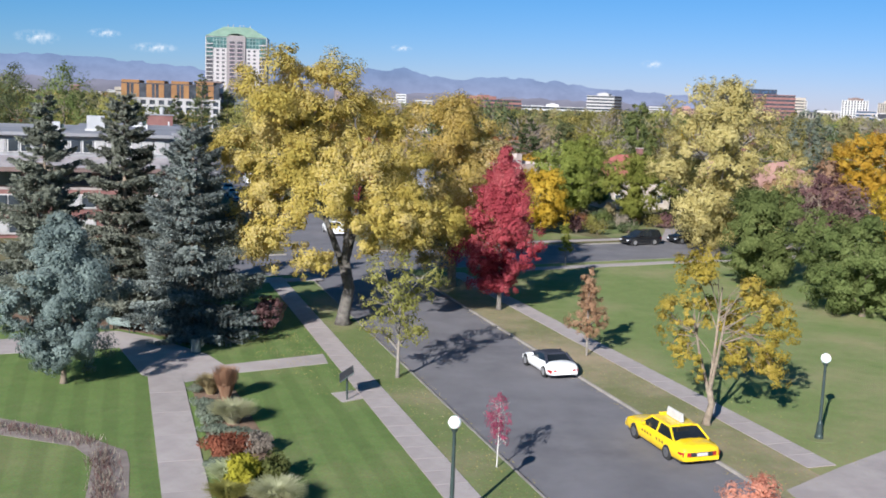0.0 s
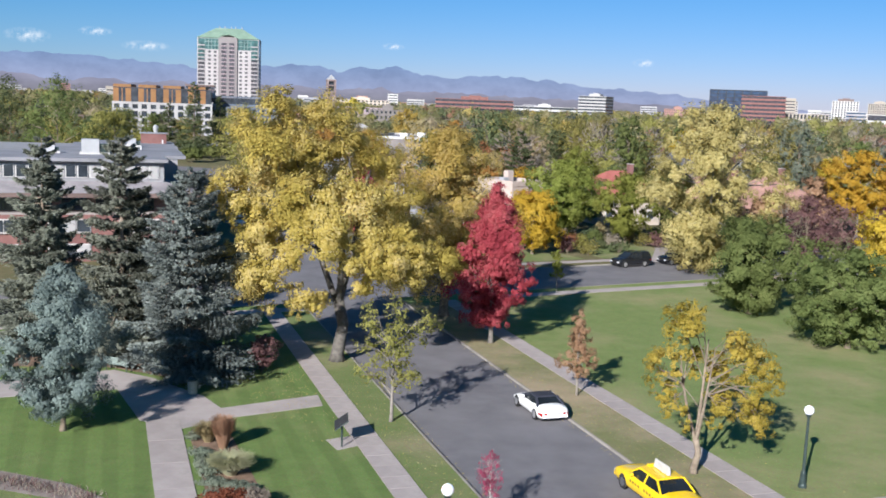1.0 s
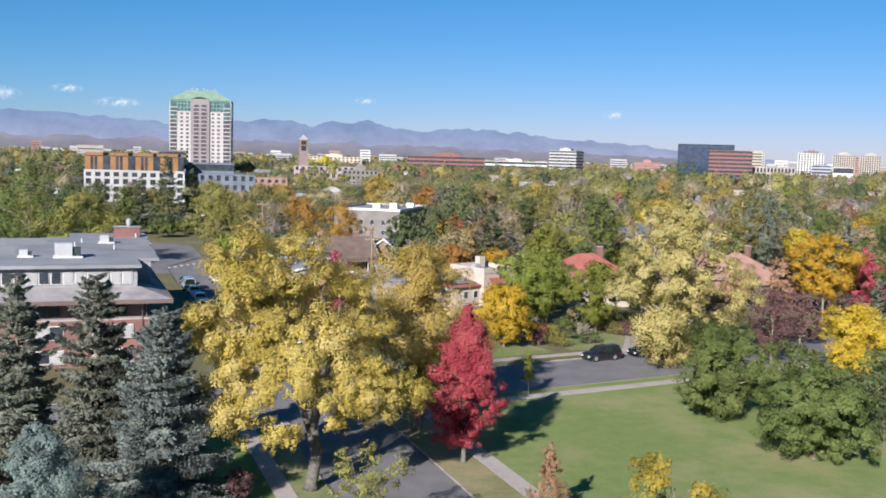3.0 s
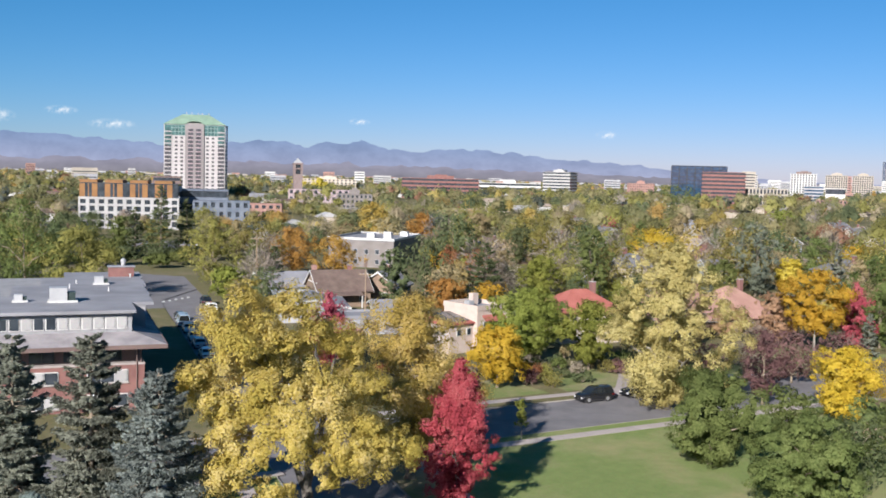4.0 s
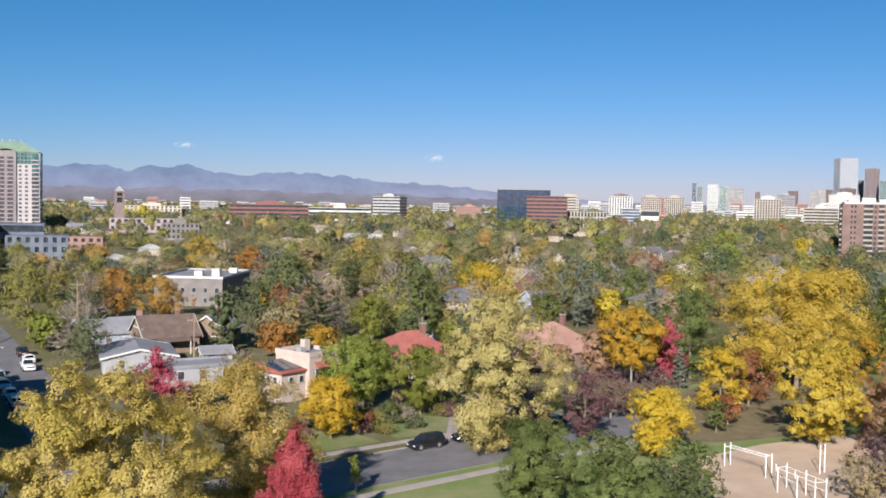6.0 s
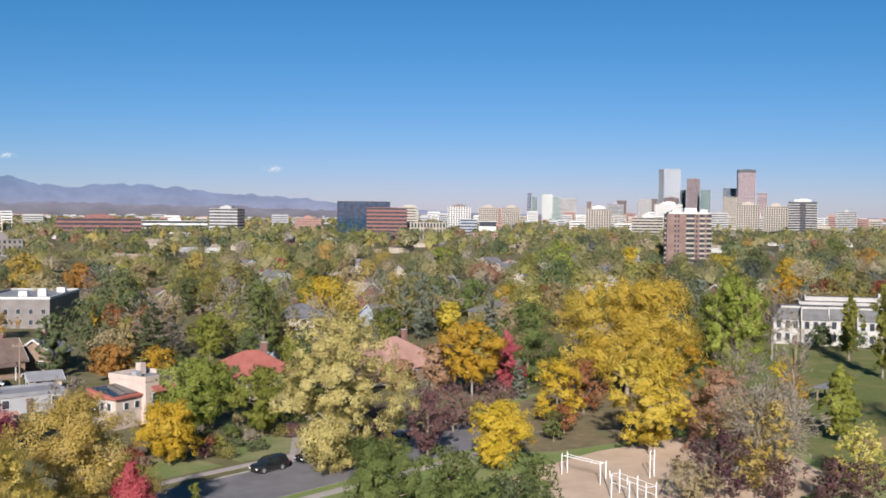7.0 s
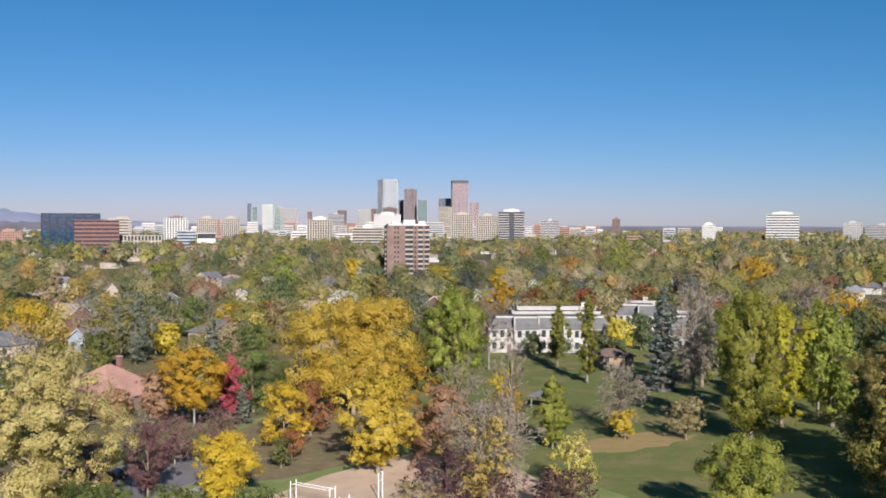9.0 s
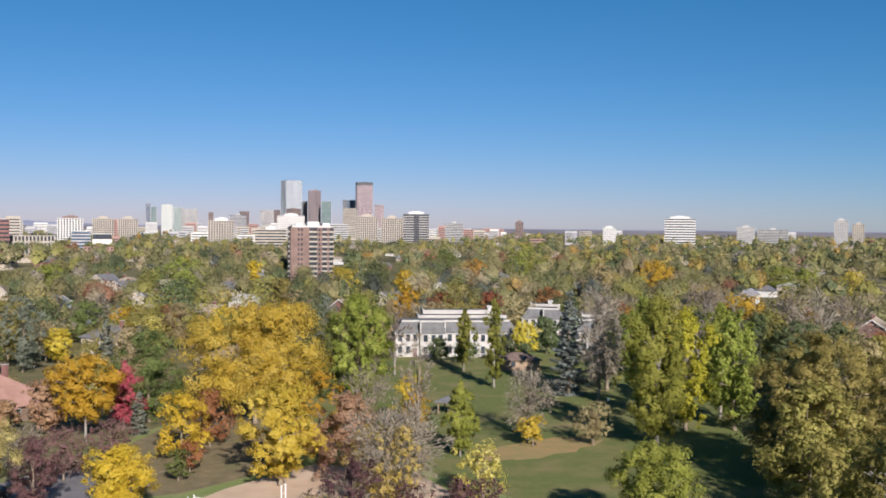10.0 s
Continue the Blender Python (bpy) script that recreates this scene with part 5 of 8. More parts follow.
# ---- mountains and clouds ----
# Unlit emission: the distance haze is painted as a ramp from foot to top.
def haze_backdrop_mat(name, low, high, z0, z1, spots=0.5):
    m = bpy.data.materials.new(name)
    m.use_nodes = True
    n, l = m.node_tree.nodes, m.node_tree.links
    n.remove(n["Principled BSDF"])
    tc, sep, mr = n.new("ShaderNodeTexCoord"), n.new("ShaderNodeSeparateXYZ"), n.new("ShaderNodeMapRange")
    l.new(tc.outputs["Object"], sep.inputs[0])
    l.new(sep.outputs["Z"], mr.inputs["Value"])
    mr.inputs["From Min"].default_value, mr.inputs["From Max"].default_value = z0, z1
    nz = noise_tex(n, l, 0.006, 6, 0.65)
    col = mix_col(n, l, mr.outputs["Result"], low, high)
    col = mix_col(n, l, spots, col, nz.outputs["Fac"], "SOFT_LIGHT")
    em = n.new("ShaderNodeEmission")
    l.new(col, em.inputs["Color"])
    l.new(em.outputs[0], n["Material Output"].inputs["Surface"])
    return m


def ridge(name, r, scale, seed, mat, label):
    steps, v, f = 560, [], []
    keys = [(-60, 55), (-40, 60), (-24, 64), (-20, 63), (-15, 48), (-10, 61), (-5, 62), (-1, 53), (2, 55), (6.5, 43), (10.6, 33), (14, 21), (17.5, 10), (22, 4), (40, 2), (80, 2)]
    for i in range(steps + 1):
        be = -60 + 140 * i / steps
        hpx = np.interp(be, [k[0] for k in keys], [k[1] for k in keys])
        top = 24 + hpx * r / 1773 * scale
        k = min(1.0, hpx / 30)
        top += k * r / 1773 * (8 * noise.noise((be * 0.35 + seed, 0, 0)) + 8 * noise.noise((be * 0.9 + seed, 3, 0)) + 3.2 * noise.noise((be * 2.6 + seed, 7, 0)) + 1.3 * noise.noise((be * 7 + seed, 9, 0)))
        x, y = math.sin(radians(be)), math.cos(radians(be))
        v += [(r * x, r * y, -1), (r * x * 1.01, r * y * 1.01, top * 0.55), (r * x * 1.03, r * y * 1.03, top)]
    for i in range(steps):
        o = i * 3
        for j in (0, 1):
            f.append((o + j, o + 3 + j, o + 4 + j, o + 1 + j))
    tagged(mesh_ob(name, v, f, mat, smooth=True), label, "mountains", kind="structure")


ridge("backdrop_mountains", 4650, 0.86, 2.0, haze_backdrop_mat("far_mountains", (0.205, 0.215, 0.30), (0.12, 0.17, 0.28), 20, 190), "hazy blue mountain range on the horizon")
ridge("backdrop_foothills", 4450, 0.26, 9.0, haze_backdrop_mat("far_foothills", (0.14, 0.132, 0.155), (0.185, 0.18, 0.24), 10, 90), "hazy mauve foothills before the mountains")


def cloud(x, y, z, w, h, seed):
    m = bpy.data.materials.new("cloud_glow")
    m.use_nodes = True
    n, l = m.node_tree.nodes, m.node_tree.links
    n.remove(n["Principled BSDF"])
    tc, gr, mp, sb = n.new("ShaderNodeTexCoord"), n.new("ShaderNodeTexGradient"), n.new("ShaderNodeMapping"), n.new("ShaderNodeMath")
    gr.gradient_type = "SPHERICAL"
    mp.inputs["Scale"].default_value = (2.0 / w, 0, 2.0 / h)
    l.new(tc.outputs["Object"], mp.inputs[0])
    l.new(mp.outputs[0], gr.inputs[0])
    nz = noise_tex(n, l, 4.5 / h * 0.5, 5, 0.6)
    sb.operation = "MULTIPLY"
    l.new(gr.outputs["Fac"], sb.inputs[0])
    l.new(ramp_out(n, l, nz, 0.42, 0.66), sb.inputs[1])
    # The cloud's sunlit white is put in as emission.
    em, tr, mx = n.new("ShaderNodeEmission"), n.new("ShaderNodeBsdfTransparent"), n.new("ShaderNodeMixShader")
    em.inputs["Color"].default_value, em.inputs["Strength"].default_value = (0.93, 0.96, 1, 1), 0.52
    l.new(sb.outputs[0], mx.inputs[0])
    l.new(tr.outputs[0], mx.inputs[1])
    l.new(em.outputs[0], mx.inputs[2])
    l.new(mx.outputs[0], n["Material Output"].inputs["Surface"])
    v, f, k = [], [], 12
    for i in range(k + 1):
        for j in range(5):
            u, t = i / k * 2 - 1, j / 4 * 2 - 1
            v.append((u * w / 2, -8 * math.cos(u) * math.cos(t), t * h / 2))
    for i in range(k):
        for j in range(4):
            o = i * 5 + j
            f.append((o, o + 5, o + 6, o + 1))
    ob = mesh_ob("backdrop_cloud", v, f, m)
    ob.matrix_basis = pose(x, y, z, 0, 0, -math.degrees(math.atan2(x, y)))
    tagged(ob, "small thin white cloud low in the sky", "cloud", kind="structure")


for c in ((-1875, 4311, 236, 200, 70), (-1620, 4413, 268, 150, 44), (-1419, 4482, 216, 230, 50), (801, 4634, 228, 110, 44), (-343, 4689, 262, 110, 36)):
    cloud(*c, 1)

# ---- the brick apartment house on the corner ----
def apartment_house():
    root = empty("apartment_house", -26.1, 107.0, 0, 20.5)
    L, D = 46.0, 40.0
    part("wall", Build().box(-L, -2.2, 1.6, D, 0, 5.1), REDBR, root, "red brick lower storeys")
    # The shade below the eaves is put into this storey's dark brown.
    part("recessed_wall", Build().box(-L, -3.0, 2.6, D, 5.1, 6.95), DARKBR, root, "storey under the eaves, dark brown for its shade")
    for i in range(12):
        x0 = -L + 1.6 + i * 3.4
        wnd = part("window", Build().box(x0, x0 + 2.5, 2.45, 2.62, 5.3, 6.75), DARKMETAL, root)
        for k in range(2):
            part("pane", Build().box(x0 + 0.1 + k * 1.2, x0 + 1.2 + k * 1.2, 2.38, 2.5, 5.4, 6.65), GLASS, wnd)
    for i in range(7):
        part("eaves_post", Build().box(-2.7 - i * 6.8, -2.5 - i * 6.8, 1.7, 1.9, 5.1, 6.95), DARKBR, root)
    part("downpipe", Build().tube([(-3.0, 1.52, 0), (-3.0, 1.52, 5.3), (-3.0, 1.0, 6.9)], 0.07, 7), DARKBR, root)
    part("stone_band", Build().box(-L, -2.15, 1.55, D, 4.95, 5.15), CONCRETE, root)
    lr = Build()
    lr.add([(-L - 1, 0, 7.0), (0, 0, 7.0), (0, D, 7.0), (-L - 1, D, 7.0), (-L - 1, 3.3, 8.3), (-3.2, 3.3, 8.3), (-3.2, D, 8.3), (-L - 1, D, 8.3), (-L - 1, 0, 7.3), (0, 0, 7.3), (0, D, 7.3)], [(3, 2, 1, 0), (8, 9, 5, 4), (9, 10, 6, 5), (0, 1, 9, 8), (1, 2, 10, 9)])
    part("lower_roof", lr, SKIRT, root, "weathered mauve-grey sloping roof skirt")
    part("fascia", Build().box(-L - 1, 0.05, -0.1, 0.02, 6.9, 7.34), DARKBR, root)
    part("fascia", Build().box(0, 0.1, 0.02, D, 6.9, 7.34), DARKBR, root)
    siding = surface("upper_siding", (0.22, 0.22, 0.235), (0.28, 0.28, 0.295), 0.8, 15)
    part("upper_wall", Build().box(-L, -3.4, 3.3, 9.3, 7.6, 10.4), siding, root, "pale grey upper storey")
    part("upper_wall", Build().box(-L, -1.5, 9.3, D, 7.3, 10.4), siding, root, "pale grey upper storey")
    for i in range(24):
        x1 = -3.9 - i * 1.2
        wnd = part("window", Build().box(x1 - 1.08, x1, 3.22, 3.4, 8.65, 10.05), WHITE, root)
        part("pane", Build().box(x1 - 0.98, x1 - 0.1, 3.17, 3.3, 8.75, 9.95), PALE if i < 6 or i % 5 == 3 else GLASS, wnd)
    for row, z in enumerate((0.5, 3.1)):
        for i in range(6):
            x0 = -8.1 - i * 7.0
            wnd = part("window", Build().box(x0, x0 + 4.2, 1.5, 1.7, z, z + 1.4), WHITE, root)
            for k in range(3):
                part("pane", Build().box(x0 + 0.12 + k * 1.36, x0 + 1.36 + k * 1.36, 1.42, 1.56, z + 0.1, z + 1.3), PALE if (i + k + row) % 3 == 0 else GLASS, wnd)
            part("sill", Build().box(x0 - 0.1, x0 + 4.3, 1.42, 1.7, z - 0.12, z), CONCRETE, wnd)
        for i in range(5):
            y0 = 6 + i * 6.5
            wnd = part("window", Build().box(-2.3, -2.1, y0, y0 + 2.4, z, z + 1.5), WHITE, root)
            part("pane", Build().box(-2.2, -2.04, y0 + 0.12, y0 + 2.28, z + 0.12, z + 1.38), GLASS, wnd)
    for q in ((-L - 1, -3.0, 2.5, 9.2), (-L - 1, -0.6, 9.2, 16), (-16.2, -0.4, 16, 27.4), (-13, 0.0, 27.4, 37), (-10, 0.3, 37, 44)):
        part("upper_roof", Build().box(*q, 10.4, 10.75), GREYROOF, root, "flat pale grey membrane roof")
    part("lower_rear_roof", Build().box(-L - 1, -16.2, 16, D, 9.0, 9.3), GREYROOF, root)
    part("rear_wall", Build().box(-9.6, -0.2, D, 43.6, 0, 10.4), REDBR, root)
    c = part("chimney", Build().box(-4.2, -0.8, 37.2, 38.8, 10.75, 12.1), REDBR, root, "broad red brick chimney")
    part("chimney_cap", Build().box(-4.35, -0.65, 37.05, 38.95, 12.1, 12.25), GREYROOF, c)
    part("roof_vent", Build().tube([(-2.2, 38.0, 12.25), (-2.2, 38.0, 13.0), (-2.2, 38.0, 13.3)], [0.25, 0.4, 0.12], 10), METAL, c)
    for x0, y0, s in ((-11.8, 10.0, 1.25), (-15.5, 11.0, 0.6), (-6.4, 27.6, 0.75), (-24, 9, 0.8), (-30, 8.5, 1.0)):
        hv = part("air_unit", Build().box(x0, x0 + 1.5 * s, y0, y0 + 1.3 * s, 10.9, 10.9 + 1.2 * s), METAL, root, "galvanised rooftop air unit")
        part("unit_curb", Build().box(x0 - 0.2, x0 + 2.4 * s, y0 - 0.15, y0 + 1.4 * s, 10.75, 10.95), WHITE, hv)
        part("duct", Build().box(x0 + 1.5 * s, x0 + 2.2 * s, y0 + 0.2, y0 + 1.0 * s, 10.95, 10.9 + 0.8 * s), DARKMETAL, hv)
    for x0, y0 in ((-8.6, 29), (-1.4, 36), (-9.5, 24), (-5, 20)):
        part("vent_pipe", Build().tube([(x0, y0, 10.7), (x0, y0, 11.3)], 0.1, 8), METAL, root)
    tagged(root, "red brick apartment house with grey flat roofs", "building")


apartment_house()

# ---- houses ----
def house(name, label, w, d, eave, ridge_h, wall, roof, kind="gable", trim=WHITE, chimney=True, porch=False, over=0.5):
    """A house with walls, roof of real thickness, windows with frames and panes, door and chimney; long side along x, front to -y."""
    root = empty(name)
    b = Build().box(-w / 2, w / 2, -d / 2, d / 2, 0, eave)
    if kind == "gable":
        b.add([(-w / 2, -d / 2, eave), (-w / 2, d / 2, eave), (-w / 2, 0, ridge_h - 0.1), (-w / 2 + 0.2, -d / 2, eave), (-w / 2 + 0.2, d / 2, eave), (-w / 2 + 0.2, 0, ridge_h - 0.1)], [(0, 2, 1), (3, 4, 5), (0, 3, 5, 2), (1, 2, 5, 4)])
        b.add([(w / 2 - 0.2, -d / 2, eave), (w / 2 - 0.2, d / 2, eave), (w / 2 - 0.2, 0, ridge_h - 0.1), (w / 2, -d / 2, eave), (w / 2, d / 2, eave), (w / 2, 0, ridge_h - 0.1)], [(0, 2, 1), (3, 4, 5), (0, 3, 5, 2), (1, 2, 5, 4)])
    part("wall", b, wall, root)
    o, t = over, 0.2
    r = Build()
    if kind == "gable":
        for s in (-1, 1):
            y0, z0 = s * (d / 2 + o), eave - o * (ridge_h - eave) / (d / 2)
            v = [(-w / 2 - o, y0, z0), (w / 2 + o, y0, z0), (w / 2 + o, 0, ridge_h), (-w / 2 - o, 0, ridge_h)]
            v += [(x, y, z + t) for x, y, z in v]
            r.add(v, [(0, 1, 2, 3), (7, 6, 5, 4), (0, 4, 5, 1), (1, 5, 6, 2), (2, 6, 7, 3), (3, 7, 4, 0)])
    elif kind == "hip":
        e = eave
        v = [(-w / 2 - o, -d / 2 - o, e), (w / 2 + o, -d / 2 - o, e), (w / 2 + o, d / 2 + o, e), (-w / 2 - o, d / 2 + o, e), (-w / 2 + d * 0.42, 0, ridge_h), (w / 2 - d * 0.42, 0, ridge_h)]
        v += [(x, y, z - t) for x, y, z in v[:4]]
        r.add(v, [(0, 1, 5, 4), (1, 2, 5), (2, 3, 4, 5), (3, 0, 4), (9, 8, 7, 6), (0, 6, 7, 1), (1, 7, 8, 2), (2, 8, 9, 3), (3, 9, 6, 0)])
    else:
        r.box(-w / 2 - 0.1, w / 2 + 0.1, -d / 2 - 0.1, d / 2 + 0.1, eave, eave + 0.25)
        for q in ((-w / 2 - 0.15, w / 2 + 0.15, -d / 2 - 0.15, -d / 2 + 0.1), (-w / 2 - 0.15, w / 2 + 0.15, d / 2 - 0.1, d / 2 + 0.15), (-w / 2 - 0.15, -w / 2 + 0.1, -d / 2, d / 2), (w / 2 - 0.1, w / 2 + 0.15, -d / 2, d / 2)):
            r.box(*q, eave, eave + 0.6)
    part("roof", r, roof, root)
    if kind == "gable":
        for sx in (-1, 1):
            for s in (-1, 1):
                tr = Build()
                x0 = sx * (w / 2 + o)
                z0 = eave - o * (ridge_h - eave) / (d / 2)
                v = [(x0, s * (d / 2 + o), z0 - 0.12), (x0, 0, ridge_h - 0.12), (x0, 0, ridge_h + 0.24), (x0, s * (d / 2 + o), z0 + 0.24)]
                v += [(x + sx * 0.06, y, z) for x, y, z in v]
                tr.add(v, [(0, 1, 2, 3), (7, 6, 5, 4), (0, 4, 5, 1), (1, 5, 6, 2), (2, 6, 7, 3), (3, 7, 4, 0)])
                part("bargeboard", tr, trim, root)
    storeys = 2 if eave > 4.6 else 1
    for st in range(storeys):
        z = 0.9 + st * 2.8
        k = max(2, int(w / 3))
        for i in range(k):
            x0 = -w / 2 + w * (i + 0.5) / k - 0.55
            if st == 0 and i == k // 2:
                part("door", Build().box(x0, x0 + 1.0, -d / 2 - 0.08, -d / 2 + 0.1, 0.1, 2.2), BROWNROOF, root)
                continue
            win = part("window", Build().box(x0, x0 + 1.2, -d / 2 - 0.08, -d / 2 + 0.1, z, z + 1.4), trim, root)
            part("pane", Build().box(x0 + 0.1, x0 + 1.1, -d / 2 - 0.12, -d / 2, z + 0.1, z + 1.3), GLASS, win)
        for sx in (-1, 1):
            for yy in (-d / 4, d / 5):
                q = sorted((sx * w / 2 + 0.08 * sx, sx * w / 2 - 0.1 * sx))
                win = part("window", Build().box(q[0], q[1], yy, yy + 1.1, z, z + 1.4), trim, root)
                q = sorted((sx * w / 2 + 0.12 * sx, sx * w / 2))
                part("pane", Build().box(q[0], q[1], yy + 0.1, yy + 1.0, z + 0.1, z + 1.3), GLASS, win)
    if chimney:
        zc = (ridge_h if kind != "flat" else eave) + 1.0
        c = part("chimney", Build().box(w * 0.2, w * 0.2 + 0.8, -0.1, 0.7, eave - 0.5, zc), REDBR, root)
        part("chimney_cap", Build().box(w * 0.2 - 0.08, w * 0.2 + 0.88, -0.18, 0.78, zc, zc + 0.12), CONCRETE, c)
    if porch:
        part("porch_roof", Build().add([(-w * 0.3, -d / 2 - 2.4, 2.5), (w * 0.3, -d / 2 - 2.4, 2.5), (w * 0.3, -d / 2, 3.1), (-w * 0.3, -d / 2, 3.1), (-w * 0.3, -d / 2 - 2.4, 2.65), (w * 0.3, -d / 2 - 2.4, 2.65), (w * 0.3, -d / 2, 3.25), (-w * 0.3, -d / 2, 3.25)], [(3, 2, 1, 0), (4, 5, 6, 7), (0, 1, 5, 4), (1, 2, 6, 5), (2, 3, 7, 6), (3, 0, 4, 7)]), roof, root)
        for sx in (-0.28, 0.26):
            part("porch_post", Build().box(sx * w, sx * w + 0.18, -d / 2 - 2.3, -d / 2 - 2.1, 0, 2.5), trim, root)
    return tagged(root, label, "house")


HOUSES = []


def put_house(ob, x, y, rz, size):
    HOUSES.append((x, y, size))
    return at(ob, x, y, 0, rz)


bung = put_house(house("bungalow", "brown-roofed bungalow with a white-trimmed gable", 10.5, 10, 3.3, 6.7, BROWNWALL, BROWNROOF, porch=True), -16.4, 199, 22, 8)
part("gable_trim", Build().box(-5.33, -5.25, -3.6, 3.6, 4.5, 4.72), WHITE, bung)
part("rear_chimney", Build().box(-4.6, -3.7, 2.2, 3.1, 3.0, 7.6), PINKBR, bung)
put_house(house("bungalow", "small house with a white gable and grey roof", 10, 8, 3.4, 6.3, BROWNWALL, GREYROOF), -7.2, 206, 75, 6)
put_house(house("bungalow", "bungalow with a blue-grey roof", 10, 9, 3.2, 5.6, BLUEWALL, GREYROOF, chimney=False), -28.5, 204, 22, 6)
put_house(house("garage", "low garage with a pale metal roof", 14, 12, 2.6, 3.9, GREYWALL, GREYROOF, "gable", chimney=False), -19.4, 180, 101, 6)
put_house(house("garage", "low flat garage behind the houses", 11, 7, 2.6, 2.8, GREYWALL, GREYROOF, "flat", chimney=False), -8.2, 165, 20, 6)
put_house(house("garage", "small garage with a pale roof", 5, 5, 2.5, 3.4, CREAM, GREYROOF, chimney=False), -6.0, 180, 14, 4)
put_house(house("brick_garage", "small brick shed with a faded red roof", 4, 5, 2.6, 3.6, PINKBR, PINKROOF, chimney=False), -10.0, 143, 20, 3)


def stucco_house(x, y, rz):
    """Pinkish stucco house: a parapet block with roof units and an awning window, and a lower wing under dark panels."""
    root = empty("stucco_house", x, y, 0, rz)
    part("wall", Build().box(-3.2, 3.2, -3.2, 4.2, 0, 6.3), STUCCO, root)
    for q in ((-3.3, 3.3, -3.3, -3.0), (-3.3, 3.3, 4.0, 4.3), (-3.3, -3.0, -3.0, 4.0), (3.0, 3.3, -3.0, 4.0)):
        part("parapet", Build().box(*q, 6.2, 6.95), STUCCO, root)
    part("roof_deck", Build().box(-3.0, 3.0, -3.0, 4.0, 6.3, 6.36), GREYROOF, root)
    part("chimney", Build().box(0.4, 1.5, 1.6, 2.6, 6.3, 8.1), STUCCO, root)
    part("roof_unit", Build().box(-1.6, -0.5, 0.4, 1.4, 6.36, 7.2), METAL, root)
    part("awning", Build().add([(-2.2, -4.1, 4.6), (2.2, -4.1, 4.6), (2.2, -3.2, 5.3), (-2.2, -3.2, 5.3), (-2.2, -4.1, 4.75), (2.2, -4.1, 4.75), (2.2, -3.2, 5.5), (-2.2, -3.2, 5.5)], [(3, 2, 1, 0), (4, 5, 6, 7), (0, 1, 5, 4), (1, 2, 6, 5), (2, 3, 7, 6), (3, 0, 4, 7)]), REDROOF, root, "red tiled awning")
    for x0, x1, z0, z1 in ((-2.0, 2.0, 2.9, 4.5), (-1.2, 1.2, 0.6, 2.2)):
        win = part("window", Build().box(x0, x1, -3.28, -3.1, z0, z1), WHITE, root)
        k = int((x1 - x0) / 0.95)
        for j in range(k):
            a = x0 + 0.1 + (x1 - x0 - 0.1) * j / k
            part("pane", Build().box(a, a + (x1 - x0 - 0.1) / k - 0.1, -3.33, -3.2, z0 + 0.1, z1 - 0.1), GLASS, win)
    part("wing_wall", Build().box(-8.0, -3.2, -2.4, 2.6, 0, 4.4), STUCCO, root)
    v = [(-8.4, -2.8, 4.3), (-3.2, -2.8, 4.3), (-3.2, 3.0, 4.3), (-8.4, 3.0, 4.3), (-8.4, -2.8, 4.5), (-3.2, -2.8, 4.5), (-3.2, 3.0, 5.5), (-8.4, 3.0, 5.5)]
    part("wing_roof", Build().add(v, [(3, 2, 1, 0), (4, 5, 6, 7), (0, 1, 5, 4), (1, 2, 6, 5), (2, 3, 7, 6), (3, 0, 4, 7)]), REDROOF, root)
    for j in range(3):
        a = -7.9 + j * 1.5
        v = [(a, -1.9, 4.72), (a + 1.4, -1.9, 4.72), (a + 1.4, 2.6, 5.5), (a, 2.6, 5.5)]
        v = [(p, q, z - 0.06) for p, q, z in v] + [(p, q, z + 0.06) for p, q, z in v]
        part("solar_panel", Build().add(v, [(3, 2, 1, 0), (4, 5, 6, 7), (0, 1, 5, 4), (1, 2, 6, 5), (2, 3, 7, 6), (3, 0, 4, 7)]), GLASS, root, "dark solar panel")
    for a in (-1.6, -0.2, 1.2):
        win = part("window", Build().box(-8.08, -7.95, a, a + 0.9, 2.6, 3.8), WHITE, root)
        part("pane", Build().box(-8.12, -8.0, a + 0.12, a + 0.78, 2.7, 3.7), GLASS, win)
    for a in (-6.6, -4.6):
        win = part("window", Build().box(a, a + 0.9, -2.48, -2.35, 2.6, 3.7), WHITE, root)
        part("pane", Build().box(a + 0.12, a + 0.78, -2.52, -2.4, 2.7, 3.6), GLASS, win)
    HOUSES.append((x, y, 7))
    tagged(root, "pinkish stucco house with a flat roof and red awning", "house")


stucco_house(9.4, 152.0, 41)
put_house(house("red_roof_house", "house with a red tiled hipped roof", 11, 10, 5.0, 8.2, CREAM, REDROOF, "hip"), 26.4, 163, 20, 8)
put_house(house("tile_roof_house", "large house with faded red tiles", 19, 14, 2.7, 7.4, BROWNWALL, PINKROOF, "hip"), 45.0, 173, 28, 9)
put_house(house("tile_roof_house", "house wing with faded red tiles", 13, 14, 2.8, 7.6, BROWNWALL, PINKROOF, "hip"), 55.8, 179.2, 28, 8)
flat = put_house(house("flat_building", "pale flat-roofed low building with roof units", 19, 29, 7.4, 7.4, TAUPE, GREYROOF, "flat", trim=GREYWALL, chimney=False), -14, 293, -14, 16)
for q in ((-9.75, 9.75, -14.75, -14.45), (-9.75, 9.75, 14.45, 14.75), (-9.75, -9.45, -14.45, 14.45), (9.45, 9.75, -14.45, 14.45)):
    part("roof_rim", Build().box(*q, 7.6, 8.2), WHITE, flat, "white roof rim")
